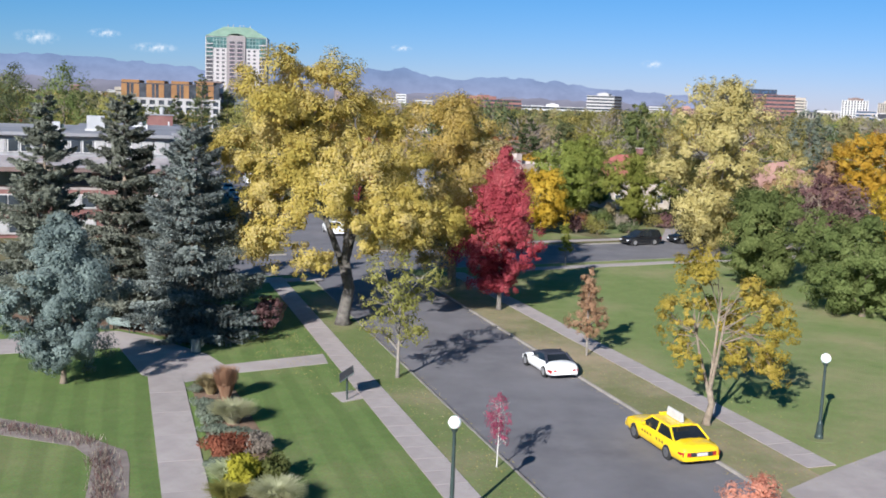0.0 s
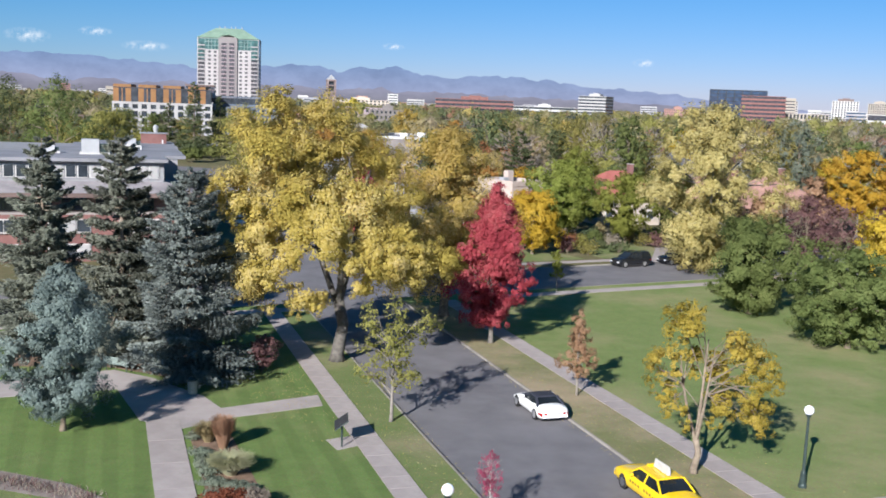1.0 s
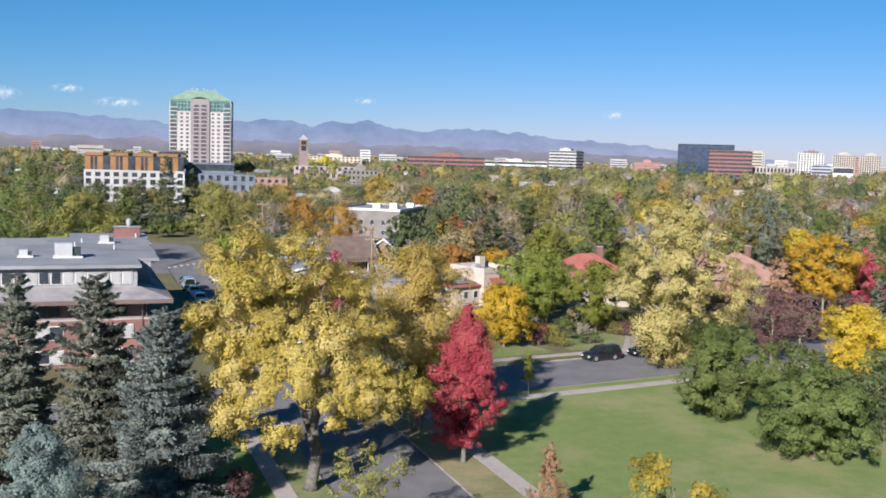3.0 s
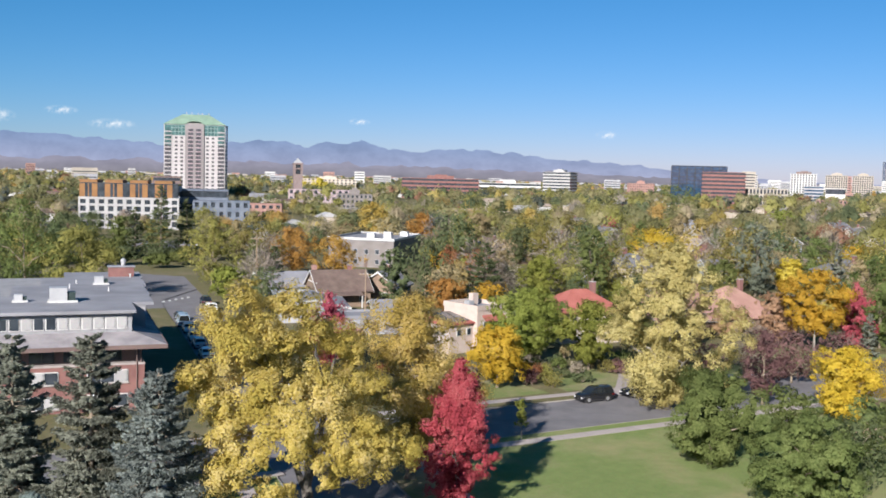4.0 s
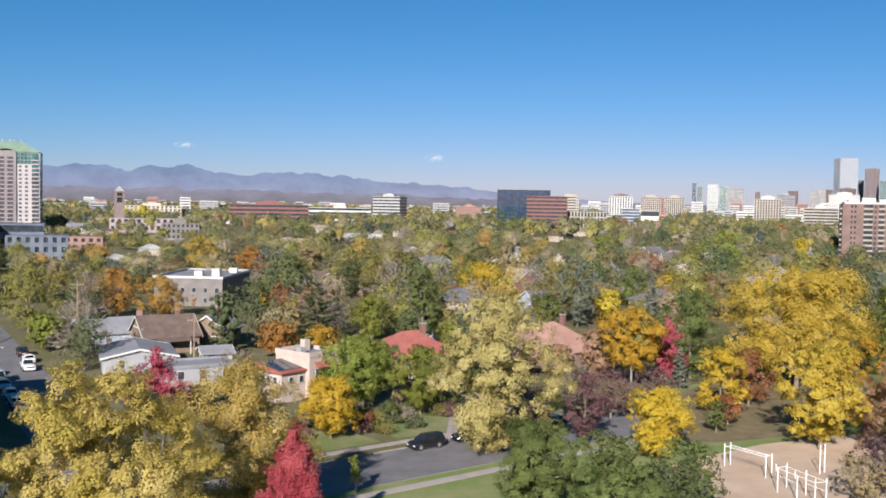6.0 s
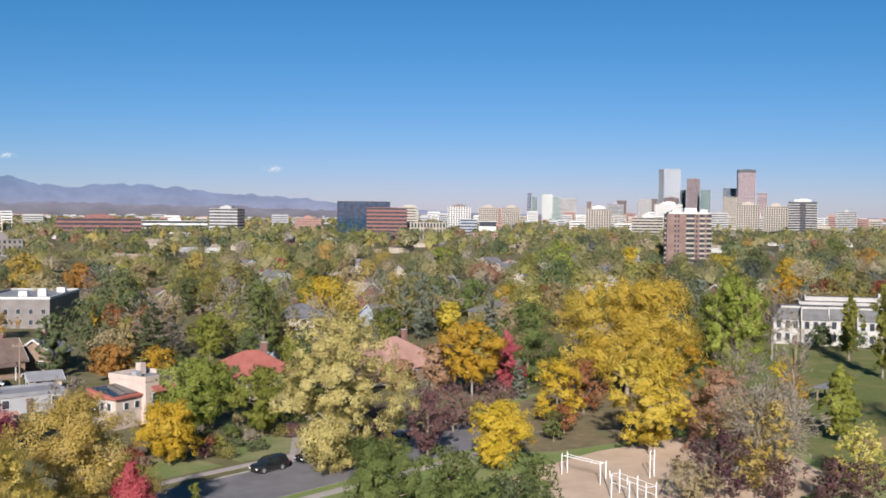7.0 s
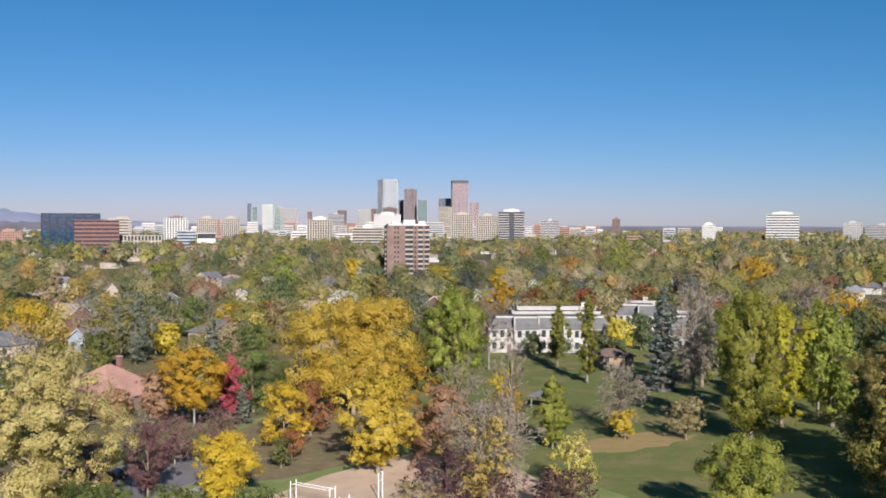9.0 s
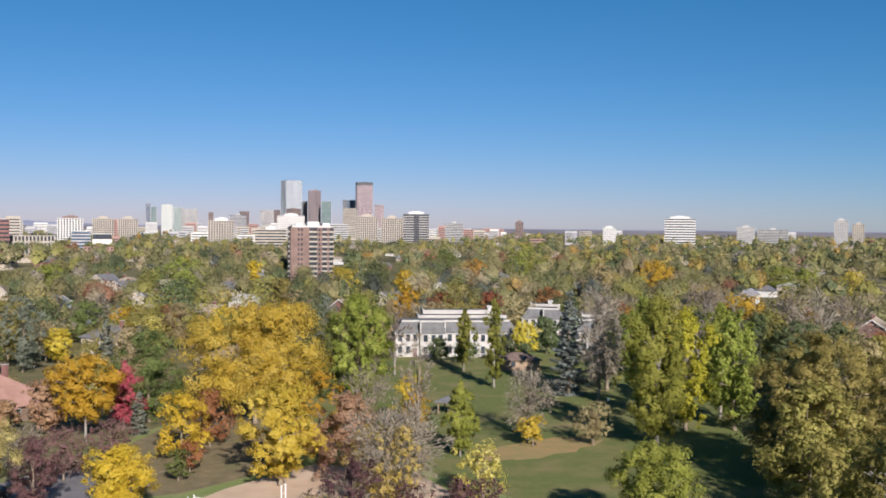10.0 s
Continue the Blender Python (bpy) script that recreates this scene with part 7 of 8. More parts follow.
def lamp_post(x, y, h=4.1):
    root = empty("street_lamp", x, y)
    part("base", Build().tube([(0, 0, 0), (0, 0, 0.12), (0, 0, 0.2), (0, 0, 0.75), (0, 0, 0.85)], [0.21, 0.21, 0.17, 0.13, 0.09], 12), DARKMETAL, root)
    part("post", Build().tube([(0, 0, 0.85), (0, 0, 2.2), (0, 0, h - 0.55)], [0.085, 0.075, 0.06], 12), DARKMETAL, root, "dark green tapered post")
    part("collar", Build().tube([(0, 0, h - 0.58), (0, 0, h - 0.5), (0, 0, h - 0.46), (0, 0, h - 0.42)], [0.06, 0.12, 0.12, 0.15], 12), DARKMETAL, root)
    rings = []
    for i in range(1, 12):
        a = math.pi * i / 12
        rings.append([(0.24 * math.sin(a) * math.cos(k * math.tau / 18), 0.24 * math.sin(a) * math.sin(k * math.tau / 18), h - 0.2 - 0.24 * math.cos(a)) for k in range(18)])
    part("globe", loft(rings), GLOBE, root, "round white glass globe", smooth=True)
    return tagged(root, "dark green lamp post with a white globe", "street lamp", "park lamp posts")


lamp_post(1.7, 36.5)
lamp_post(18.95, 48.6)
for x_, y_ in ((135.0, 112.0), (163.0, 118.0)):
    lamp_post(x_, y_)
slab("lamp_foot", [(18.95 + 0.62 * math.cos(k * math.tau / 14) * (1 + 0.12 * math.sin(k * 2.7)), 48.45 + 0.55 * math.sin(k * math.tau / 14)) for k in range(14)], 0.012, 0.01, VERGE, "bare worn soil round the lamp post", "soil")


SAGEPAINT = surface("grey_green_paint", (0.15, 0.19, 0.175), (0.21, 0.25, 0.235), 3, 30, 0.6, bump=0.1)


def bench(x, y, rz):
    root = empty("park_bench", x, y, 0.0, rz)
    for i in range(4):
        part("seat_slat", Build().box(-0.9, 0.9, -0.25 + i * 0.13, -0.15 + i * 0.13, 0.43, 0.46), SAGEPAINT, root)
    for i in range(4):
        part("back_slat", Build().box(-0.9, 0.9, 0.27 + i * 0.03, 0.30 + i * 0.03, 0.52 + i * 0.12, 0.61 + i * 0.12), SAGEPAINT, root)
    for s in (-0.8, 0.8):
        part("leg", Build().box(s - 0.03, s + 0.03, -0.25, -0.19, 0, 0.43), DARKMETAL, root)
        part("leg", Build().tube([(s, 0.22, 0), (s, 0.26, 0.45), (s, 0.38, 0.98)], 0.03, 6), DARKMETAL, root)
        part("armrest", Build().box(s - 0.03, s + 0.03, -0.25, 0.3, 0.62, 0.66), DARKMETAL, root)
    return tagged(root, "grey-green slatted park bench beside the path", "bench")


bench(-19.9, 63.9, 160)


def litter_bin(x, y):
    root = empty("litter_bin", x, y, 0.02)
    for k in range(16):
        a = k * math.tau / 16
        part("slat", Build().box(-0.05, 0.05, 0.26, 0.29, 0.06, 0.86), SAGEPAINT, root).matrix_basis = pose(0, 0, 0, 0, 0, math.degrees(a))
    part("liner", Build().tube([(0, 0, 0.03), (0, 0, 0.82)], 0.25, 16), DARKMETAL, root)
    part("lid", Build().tube([(0, 0, 0.86), (0, 0, 0.92), (0, 0, 1.02)], [0.31, 0.31, 0.16], 16), DARKMETAL, root)
    tagged(root, "grey-green slatted litter bin beside the path", "bin")


litter_bin(-13.9, 59.4)
slab("sign_pad", [(-4.9, 52.4), (-4.1, 50.9), (-2.9, 51.9), (-3.5, 53.3)], 0.014, 0.012, CONCRETE, "small concrete pad beside the pavement", "pavement")


def info_sign(x, y, rz):
    root = empty("information_sign", x, y, 0.015, rz)
    for s in (-0.5, 0.5):
        part("post", Build().tube([(s, 0.0, 0), (s, 0, 1.0), (s, -0.1, 1.25)], 0.045, 8), DARKMETAL, root)
    pn = part("panel", Build().add([(-0.75, -0.35, 0.95), (0.75, -0.35, 0.95), (0.75, 0.3, 1.4), (-0.75, 0.3, 1.4), (-0.75, -0.38, 1.0), (0.75, -0.38, 1.0), (0.75, 0.27, 1.45), (-0.75, 0.27, 1.45)], [(3, 2, 1, 0), (4, 5, 6, 7), (0, 1, 5, 4), (1, 2, 6, 5), (2, 3, 7, 6), (3, 0, 4, 7)]), BLACKTRIM, root, "dark slanted display panel")
    part("frame", Build().tube([(-0.77, -0.37, 0.97), (0.77, -0.37, 0.97), (0.77, 0.29, 1.43), (-0.77, 0.29, 1.43), (-0.77, -0.37, 0.97)], 0.03, 6), DARKMETAL, pn)
    tagged(root, "slanted park information board on two posts", "sign")


info_sign(-4.0, 51.9, 278)

# ---- shrubs ----
def shrub(name, x, y, h, w, leaf, n, size, label, blobs=14, long=1.0, ground=0.0):
    """A low bush: short stems and a lumpy dome of leaf clumps."""
    rng = np.random.default_rng(int(abs(x * 31 + y * 17)) + n)
    ang, q = rng.random(blobs) * math.tau, np.sqrt(rng.random(blobs)) * w * 0.34
    c = np.stack([q * np.cos(ang), q * np.sin(ang), h * (0.3 + 0.4 * rng.random(blobs)) * (1 - 0.5 * q / w)], 1)
    r = np.stack([w * (0.13 + 0.1 * rng.random(blobs))] * 2 + [h * (0.22 + 0.1 * rng.random(blobs))], 1)
    root = empty(name, x, y, ground)
    b = Build()
    for p in c[:9]:
        b.tube([(0, 0, 0), (p[0] * 0.5, p[1] * 0.5, p[2] * 0.7), tuple(p)], [0.03, 0.02, 0.008], 4, cap=False)
    part("stem", b, BARK, root)
    cr = new("foliage", leaf_mesh("foliage", leaf_tris(c, r, int(n * 1.7), size * 0.85, rng, 0.5, shell=0.4, long=long), [LEAF[leaf]]))
    cr.parent = root
    return tagged(root, label, "shrub")


def grass_tuft(name, x, y, h, w, leaf, n, label, lean=0.5):
    """Ornamental grass: long arching blades from one foot."""
    rng = np.random.default_rng(int(abs(x * 13 + y * 7)) + n)
    a = rng.random(n) * math.tau
    out = np.sqrt(rng.random(n)) * w / 2
    d = np.stack([np.cos(a), np.sin(a), 0 * a], 1)
    sd = np.stack([-np.sin(a), np.cos(a), 0 * a], 1) * 0.022
    hh = (h * (0.6 + 0.4 * rng.random(n)))[:, None]
    up = np.array([0, 0, 1.0])
    foot = d * (out * 0.25)[:, None]
    m1 = foot + d * (out * 0.4)[:, None] + up * hh * 0.7
    tip = foot + d * (out * (0.5 + lean))[:, None] + up * hh * (1.0 - 0.35 * lean)
    q = np.concatenate([np.stack([foot - sd, foot + sd, m1 + sd, m1 - sd], 1), np.stack([m1 - sd, m1 + sd, tip + sd * 0.2, tip - sd * 0.2], 1)])
    root = empty(name, x, y)
    cr = new("blades", quads_mesh("blades", q, [LEAF[leaf]]))
    cr.parent = root
    cr["kind"] = "stuff"
    part("crown_foot", Build().tube([(0, 0, 0), (0, 0, 0.12)], [w * 0.16, w * 0.1], 8), MULCH, root)
    return tagged(root, label, "ornamental grass")


grass_tuft("feather_grass", -9.9, 50.4, 1.9, 1.5, "fawn", 1700, "tall pinkish tan feather grass in the border", 0.25)
grass_tuft("feather_grass", -10.9, 51.3, 1.2, 1.5, "tan", 900, "brownish tuft of ornamental grass")
grass_tuft("striped_grass", -8.7, 46.9, 1.2, 2.1, "stripe", 1500, "pale striped arching grass in the border")
grass_tuft("striped_grass", -7.1, 39.5, 1.0, 1.7, "stripe", 1100, "pale striped grass beside the yellow shrub")
grass_tuft("striped_grass", -4.8, 37.4, 1.2, 2.0, "stripe", 1300, "pale arching grass at the border end")
grass_tuft("striped_grass", -6.7, 37.7, 0.9, 1.6, "olive", 900, "olive arching grass at the border edge")
shrub("rust_shrub", -7.9, 42.9, 1.0, 2.6, "rust", 3000, 0.11, "rust-red autumn shrub in the border")
shrub("plum_shrub", -6.7, 43.2, 1.0, 1.7, "bare", 1500, 0.11, "grey-brown thinning shrub in the border")
shrub("yellow_shrub", -6.2, 38.9, 1.6, 2.0, "lime", 3200, 0.12, "bright yellow-green shrub in the border", long=1.6)
shrub("green_shrub", -5.4, 39.7, 1.5, 1.9, "green", 2200, 0.12, "dark green shrub beside the lawn")
for x_, y_, h_, w_ in ((-11.7, 51.7, 0.55, 1.2), (-10.7, 49.3, 0.5, 1.5), (-10.3, 48.1, 0.5, 1.4), (-9.8, 46.9, 0.45, 1.5), (-9.2, 45.4, 0.5, 1.6), (-8.2, 45.3, 0.4, 1.4), (-8.8, 44.2, 0.4, 1.2), (-8.1, 41.2, 0.4, 1.3), (-7.4, 44.8, 0.45, 1.3), (-6.8, 41.3, 0.4, 1.2)):
    shrub("catmint_clump", x_, y_, h_, w_, "sage", int(700 * w_), 0.085, "low grey-green catmint clump in the border")


def rose_stubble():
    """Cut-back rose canes over the bare bed, uncounted."""
    rng = np.random.default_rng(12)
    k = 4200
    g = rng.random(k) * 2
    near = g < 1
    x = np.where(near, -28 + 14.2 * g, -13.2 + 4.4 * (g - 1)) + rng.normal(size=k) * 0.28
    y = np.where(near, 45.6 - 2.4 * g ** 3, 42.3 - 11 * (g - 1)) + rng.normal(size=k) * 0.32
    p = np.stack([x, y, np.full(k, 0.01)], 1)
    a = rng.random(k) * math.tau
    side = np.stack([np.cos(a), np.sin(a), 0 * a], 1) * 0.02
    tip = p + np.stack([rng.normal(size=k) * 0.1, rng.normal(size=k) * 0.1, rng.uniform(0.06, 0.34, k)], 1)
    nrm = np.cross(side, tip - p)
    nrm /= np.linalg.norm(nrm, axis=1, keepdims=True)
    me = leaf_mesh("rose_canes", np.stack([p - side, p + side, tip, nrm], 1), [LEAF["bare"], LEAF["plum"]], rng.integers(0, 2, k))
    tagged(new("rose_canes", me), "cut-back rose canes in the bare bed", "roses", kind="stuff")


rose_stubble()
shrub("green_shrub", -12.8, 65.9, 1.0, 2.0, "tan", 900, 0.13, "dry brownish shrub at the mulch edge")
# front gardens past the cross street
rng_g = np.random.default_rng(3)
for i in range(52):
    a_, n_ = rng_g.uniform(58, 100), rng_g.uniform(99.5, 118)
    x_, y_ = an(a_, n_)
    if abs(x_ - (25.2 + (y_ - 120) * 0.3)) < 1.4:
        continue
    shrub("garden_shrub", x_, y_, rng_g.uniform(1.0, 2.8), rng_g.uniform(1.8, 4.2), ["olive", "tan", "dark", "green", "olive", "rust", "plum", "bare"][i % 8], 420, 0.24, ["olive front garden shrub in autumn", "dry tan front garden shrub", "dark green front garden shrub", "green front garden shrub by the house", "olive front garden shrub in autumn", "rust-red front garden shrub", "purple front garden shrub", "leafless grey front garden shrub"][i % 8])
at(make_tree("young_street_tree", 81, 4.2, 2.2, 1.3, "round", "bright", 900, 0.2, "small yellow-green street tree by the crossing", blobs=14, blob=0.2, limbs=8, trunk=0.05, bark=BARK_PALE), 11.4, 98.4)

# single trees that stand out in the suburb
STAND_OUT = []
for k_, (x_, y_, h_, w_, lf, ki, lab) in enumerate([
        (-47, 225, 15.9, 14, "olive", "spread", "broad pale olive tree beside the side street"), (-33, 256, 12, 13, "orange", "round", "orange-brown tree before the flat building"), (-22, 252, 10.5, 12, "orange", "spread", "orange-gold tree before the flat building"),
        (-38, 199, 7, 8, "bright", "round", "yellow-green small tree by the side street"), (-76, 193, 20, 17, "green", "spread", "large olive-green tree behind the flats"), (-89, 200, 20, 17, "dark", "spread", "large olive tree behind the flats"), (-97, 262, 8, 10, "green", "spread", "green tree behind the flats"), (-86, 262, 6, 9, "olive", "spread", "low olive tree beside the bend"), (-104, 285, 10, 11, "dark", "round", "dark green tree by the car park"), (-69, 262, 3.6, 7, "green", "round", "clipped green hedge tree by the bend"), (-66, 273, 3.6, 7, "green", "round", "low green hedge tree by the bend"), (-110, 312, 11, 12, "dark", "round", "dark tree by the car park"), (-60, 288, 9, 9, "olive", "spread", "olive tree past the bend"), (-57, 304, 11, 11, "tan", "spread", "tan tree past the bend"), (-91.5, 303, 11.5, 10, "green", "round", "olive-green tree beside the car park"), (-100, 304, 12.5, 11, "dark", "round", "dark green tree before the white block"), (-84, 312, 10.5, 9.5, "olive", "round", "yellow-green tree before the white block"), (-80, 268, 5, 7, "dark", "round", "low dark green tree by the bend"), (-88, 284, 6, 8, "green", "round", "green tree before the car park"), (-73, 280, 4, 8, "dark", "round", "dark hedge tree past the bend"),
        (33.5, 152, 8.5, 8, "green", "round", "green tree before the tiled roofs"), (19.5, 152.5, 7.5, 7, "green", "round", "green tree before the red roof"), (42.0, 158.0, 7.5, 8, "tan", "round", "brownish thinning tree before the tiled roof"), (52.0, 163.0, 5.5, 7, "fawn", "round", "hazy pinkish-brown tree before the tiled roof"), (58.5, 160.5, 8.6, 7, "fawn", "round", "hazy pinkish-brown tree beside the tiled roof"),
        (-5, 193, 12.0, 5.7, "dark", "round", "dark blue-green tree between the houses"),
        (8, 212, 8.1, 5.1, "pale", "round", "pale tan thinning tree beside a spruce"),
        (5, 186, 6.8, 7.1, "orange", "round", "brown-orange tree behind the stucco house"),
        (28, 299, 11.2, 9.3, "dark", "round", "dark green tree among houses"),
        (25, 209, 9.9, 8.4, "bright", "round", "yellow-green tree behind the red roof"),
        (34, 197, 16.7, 7.2, "green", "round", "tall green tree behind the red roof"),
        (35, 303, 14.8, 15.5, "olive", "spread", "broad grey-olive tree among houses"),
        (-20, 394, 15.0, 14.9, "ochre", "round", "gold-olive tree past the flat building"),
        (-2, 396, 11.0, 13.1, "orange", "spread", "orange-tan tree past the flat building"),
        (20, 380, 11.7, 15.7, "tan", "spread", "pinkish-tan thinning tree among houses"),
        (48, 472, 11.6, 11.0, "gold", "round", "yellow tree among far gardens"),
        (89, 486, 8.3, 7.2, "red", "round", "small red tree among far gardens"),
        (4, 266, 6.7, 4.3, "amber", "round", "small orange tree beside the flat building"),
        (63, 275, 13.0, 16.9, "amber", "round", "large golden-orange round tree"),
        (77, 229, 16.9, 10.2, "sage", "round", "pale grey-green tree among houses"),
        (108, 276, 12.0, 13.5, "green", "round", "dark green tree among houses"),
        (88, 238, 8.4, 7.5, "yellow", "round", "small bright yellow tree"),
        (68, 223, 8.9, 5.3, "green", "round", "narrow dark green tree beside a roof"),
        (87, 319, 6.6, 8.2, "fawn", "round", "brown-red tree beside a dark roof"),
        (103, 406, 13.1, 10.9, "tan", "spread", "tan tree among far gardens"),
        (111, 404, 11.0, 9.5, "straw", "round", "pale yellow tree among far gardens"),
        (173, 703, 24.1, 26.0, "green", "round", "big green tree before the dark office"),
        (179, 504, 13.1, 13.9, "bright", "round", "yellow-green tree among far gardens"),
        (189, 381, 20.2, 24.9, "bright", "spread", "large willow-like green tree"),
        (124, 248, 11.9, 14.4, "tan", "spread", "thin tan tree with a haze of twigs"),
        (286, 406, 12.8, 19.5, "locust", "round", "yellow-olive domed tree among gardens"),
        (162, 238, 13.5, 10.1, "sage", "spread", "grey-green tree beside the lawn edge"),
        (307, 382, 11.8, 11.5, "amber", "round", "orange-gold tree among gardens"),
        (218, 350, 11.7, 14.6, "olive", "spread", "brown-olive tree among gardens"),
        (283, 486, 13.5, 11.3, "amber", "round", "small orange tree among gardens"),
        (323, 429, 13.7, 20.9, "dark", "spread", "dark green tree among gardens"),
        (485, 559, 16.8, 23.4, "green", "round", "green tree beyond the terraces"),
        (377, 409, 15.4, 12.7, "orange", "round", "gold-brown tree beyond the terraces"),
        (346, 340, 25.8, 21.6, "bright", "round", "large yellow-green tree beyond the terraces"),
        (348, 295, 17.7, 17.7, "tan", "spread", "orange-tan tree beyond the park"),
        (448, 342, 16.1, 20.4, "amber", "round", "golden-orange tree beyond the park"),
        (457, 258, 14.4, 18.2, "bright", "round", "bright green tree beyond the park"),
        (485, 290, 13.6, 16.8, "bright", "round", "yellow-green tree beyond the park"),
        (459, 234, 13.9, 13.9, "ochre", "round", "gold tree beyond the park"),
        (286, 196, 12.6, 26.0, "bare", "spread", "wide grey bare tree at the park edge")]):
    STAND_OUT.append((x_, y_, h_, w_))
    at(make_tree("suburb_tree", 400 + k_, h_, w_, 1.2, ki, lf, *((4400, 0.44) if math.hypot(x_, y_) < 340 else (2600, 0.8)), lab, blobs=46, blob=0.15, limbs=10, trunk=0.016 * h_), x_, y_, 0, 71 * k_)
    TREES.append((x_, y_))
for x_, y_, h_, w_, sd_ in ((13, 201, 13.2, 9.5, 1), (38, 509, 14.6, 11, 7), (-76, 290, 22, 11, 2), (-71, 300, 18, 10, 3), (-84, 292, 15, 8, 6), (-30, 205, 11, 7, 5)):
    at(make_spruce("suburb_spruce", 430 + sd_, h_, w_, "dark", 6500, 0.45, "dark green spruce between the suburb houses", gap=0.8), x_, y_)
    TREES.append((x_, y_))

# tall trees that stand out farther off
for k_, (x_, y_, h_, w_, lf, lab) in enumerate([(-150, 1140, 19, 20, "yellow", "bright yellow tree before the cream school"), (-126, 1142, 19, 20, "yellow", "bright yellow tree before the cream school"), (-66, 196, 14, 14, "olive", "dense olive tree behind the flats"), (-100, 215, 18, 16, "olive", "dense olive-green tree behind the flats")]):
    at(make_tree("suburb_tree", 470 + k_, h_, w_, 1.0, "round", lf, 3000 if y_ > 1000 else 7000, 1.2 if y_ > 1000 else 0.44, lab, blobs=30, blob=0.2, limbs=8, trunk=0.3), x_, y_, 0, 50 * k_)
    TREES.append((x_, y_))
# round the playground
for k_, (x_, y_, h_, w_, lf, ki, lab) in enumerate([
        (66.5, 131, 9.5, 9.0, "amber", "round", "gold-brown tree behind the playground"), (59.0, 137, 6.0, 7.0, "plum", "round", "brownish-purple small tree behind the playground"),
        (50.0, 130.5, 7.0, 8.0, "plum", "round", "grey-purple bare small tree"), (46.5, 137, 6.5, 6.0, "bare", "round", "grey bare small tree by the street"),
        (61.0, 120.7, 4.2, 3.6, "green", "round", "small green tree on the playground lawn"), (64.5, 124.5, 4.2, 4.0, "rust", "round", "small brown-red tree on the lawn"),
        (74.0, 137.0, 8.5, 7.5, "rust", "round", "dark red tree in the shade"), (36.0, 121.0, 6.5, 6.0, "plum", "round", "purple-leaved plum tree at the kerb"),
        (37.5, 97.5, 6.0, 6.5, "green", "round", "green tree at the playground path"), (43.0, 90.0, 6.8, 7.5, "green", "round", "bushy green tree near the playground"), (38.5, 84.0, 6.2, 7.0, "dark", "round", "dark green tree on the park lawn"),
        (75.5, 83.8, 5.6, 5.2, "wine", "vase", "dark purple shrub tree below the lawn"), (71.0, 86.0, 5.2, 4.2, "wine", "vase", "dark purple-leaved shrub tree"), (79.5, 83.5, 4.8, 5.0, "wine", "vase", "dark plum bush at the lawn"),
        (66.0, 90.0, 8.0, 7.0, "wine", "vase", "slender purple tree by the playground"), (61.5, 88.5, 5.0, 6.0, "tan", "vase", "brown thicket by the playground"), (73.0, 92.5, 10.5, 9.0, "gold", "vase", "thinning yellow-brown tree by the playground"),
        (79.0, 97.0, 11.5, 9.5, "bare", "vase", "bare grey twiggy tree at the lawn edge"), (78.6, 108.5, 11.2, 10.5, "fawn", "spread", "pinkish-tan thinning tree at the lawn edge"), (81.5, 119.0, 12.5, 9.0, "amber", "round", "orange-gold tree at the lawn edge"), (88.0, 118.0, 12.5, 10.0, "bare", "vase", "grey-brown bare tree at the lawn edge"),
        (83.0, 88.0, 7.6, 7.0, "gold", "vase", "yellow small tree at the lawn edge"), (106.5, 130.5, 8.5, 7.5, "amber", "vase", "thin orange-brown tree on the lawn"), (112.0, 160.0, 15.0, 10.0, "green", "column", "tall green tree by the lawn"), (75.0, 160.0, 15.5, 14.0, "green", "round", "large dull green tree behind the pink tree"), (101.7, 122.8, 7.2, 6.0, "amber", "round", "orange-gold small tree on the lawn"), (92.5, 111.0, 18.0, 4.6, "bare", "column", "tall slim bare grey poplar"), (98.0, 158.0, 14.0, 12.0, "bare", "spread", "greyish tree behind the golden crown")]):
    thin = lf in ("bare", "tan", "plum", "wine") or ki == "vase"
    at(make_tree("park_tree", 300 + k_, h_, w_, 0.8, ki, lf, int((50 if thin else 78) * w_ * h_ / 1.5), 0.32, lab, blobs=34, blob=0.15, limbs=22 if thin else 8, trunk=0.02 * h_, twigs=3 if thin else 0, shell=0.25 if thin else 0.5), x_, y_, 0, 37 * k_)
    TREES.append((x_, y_))
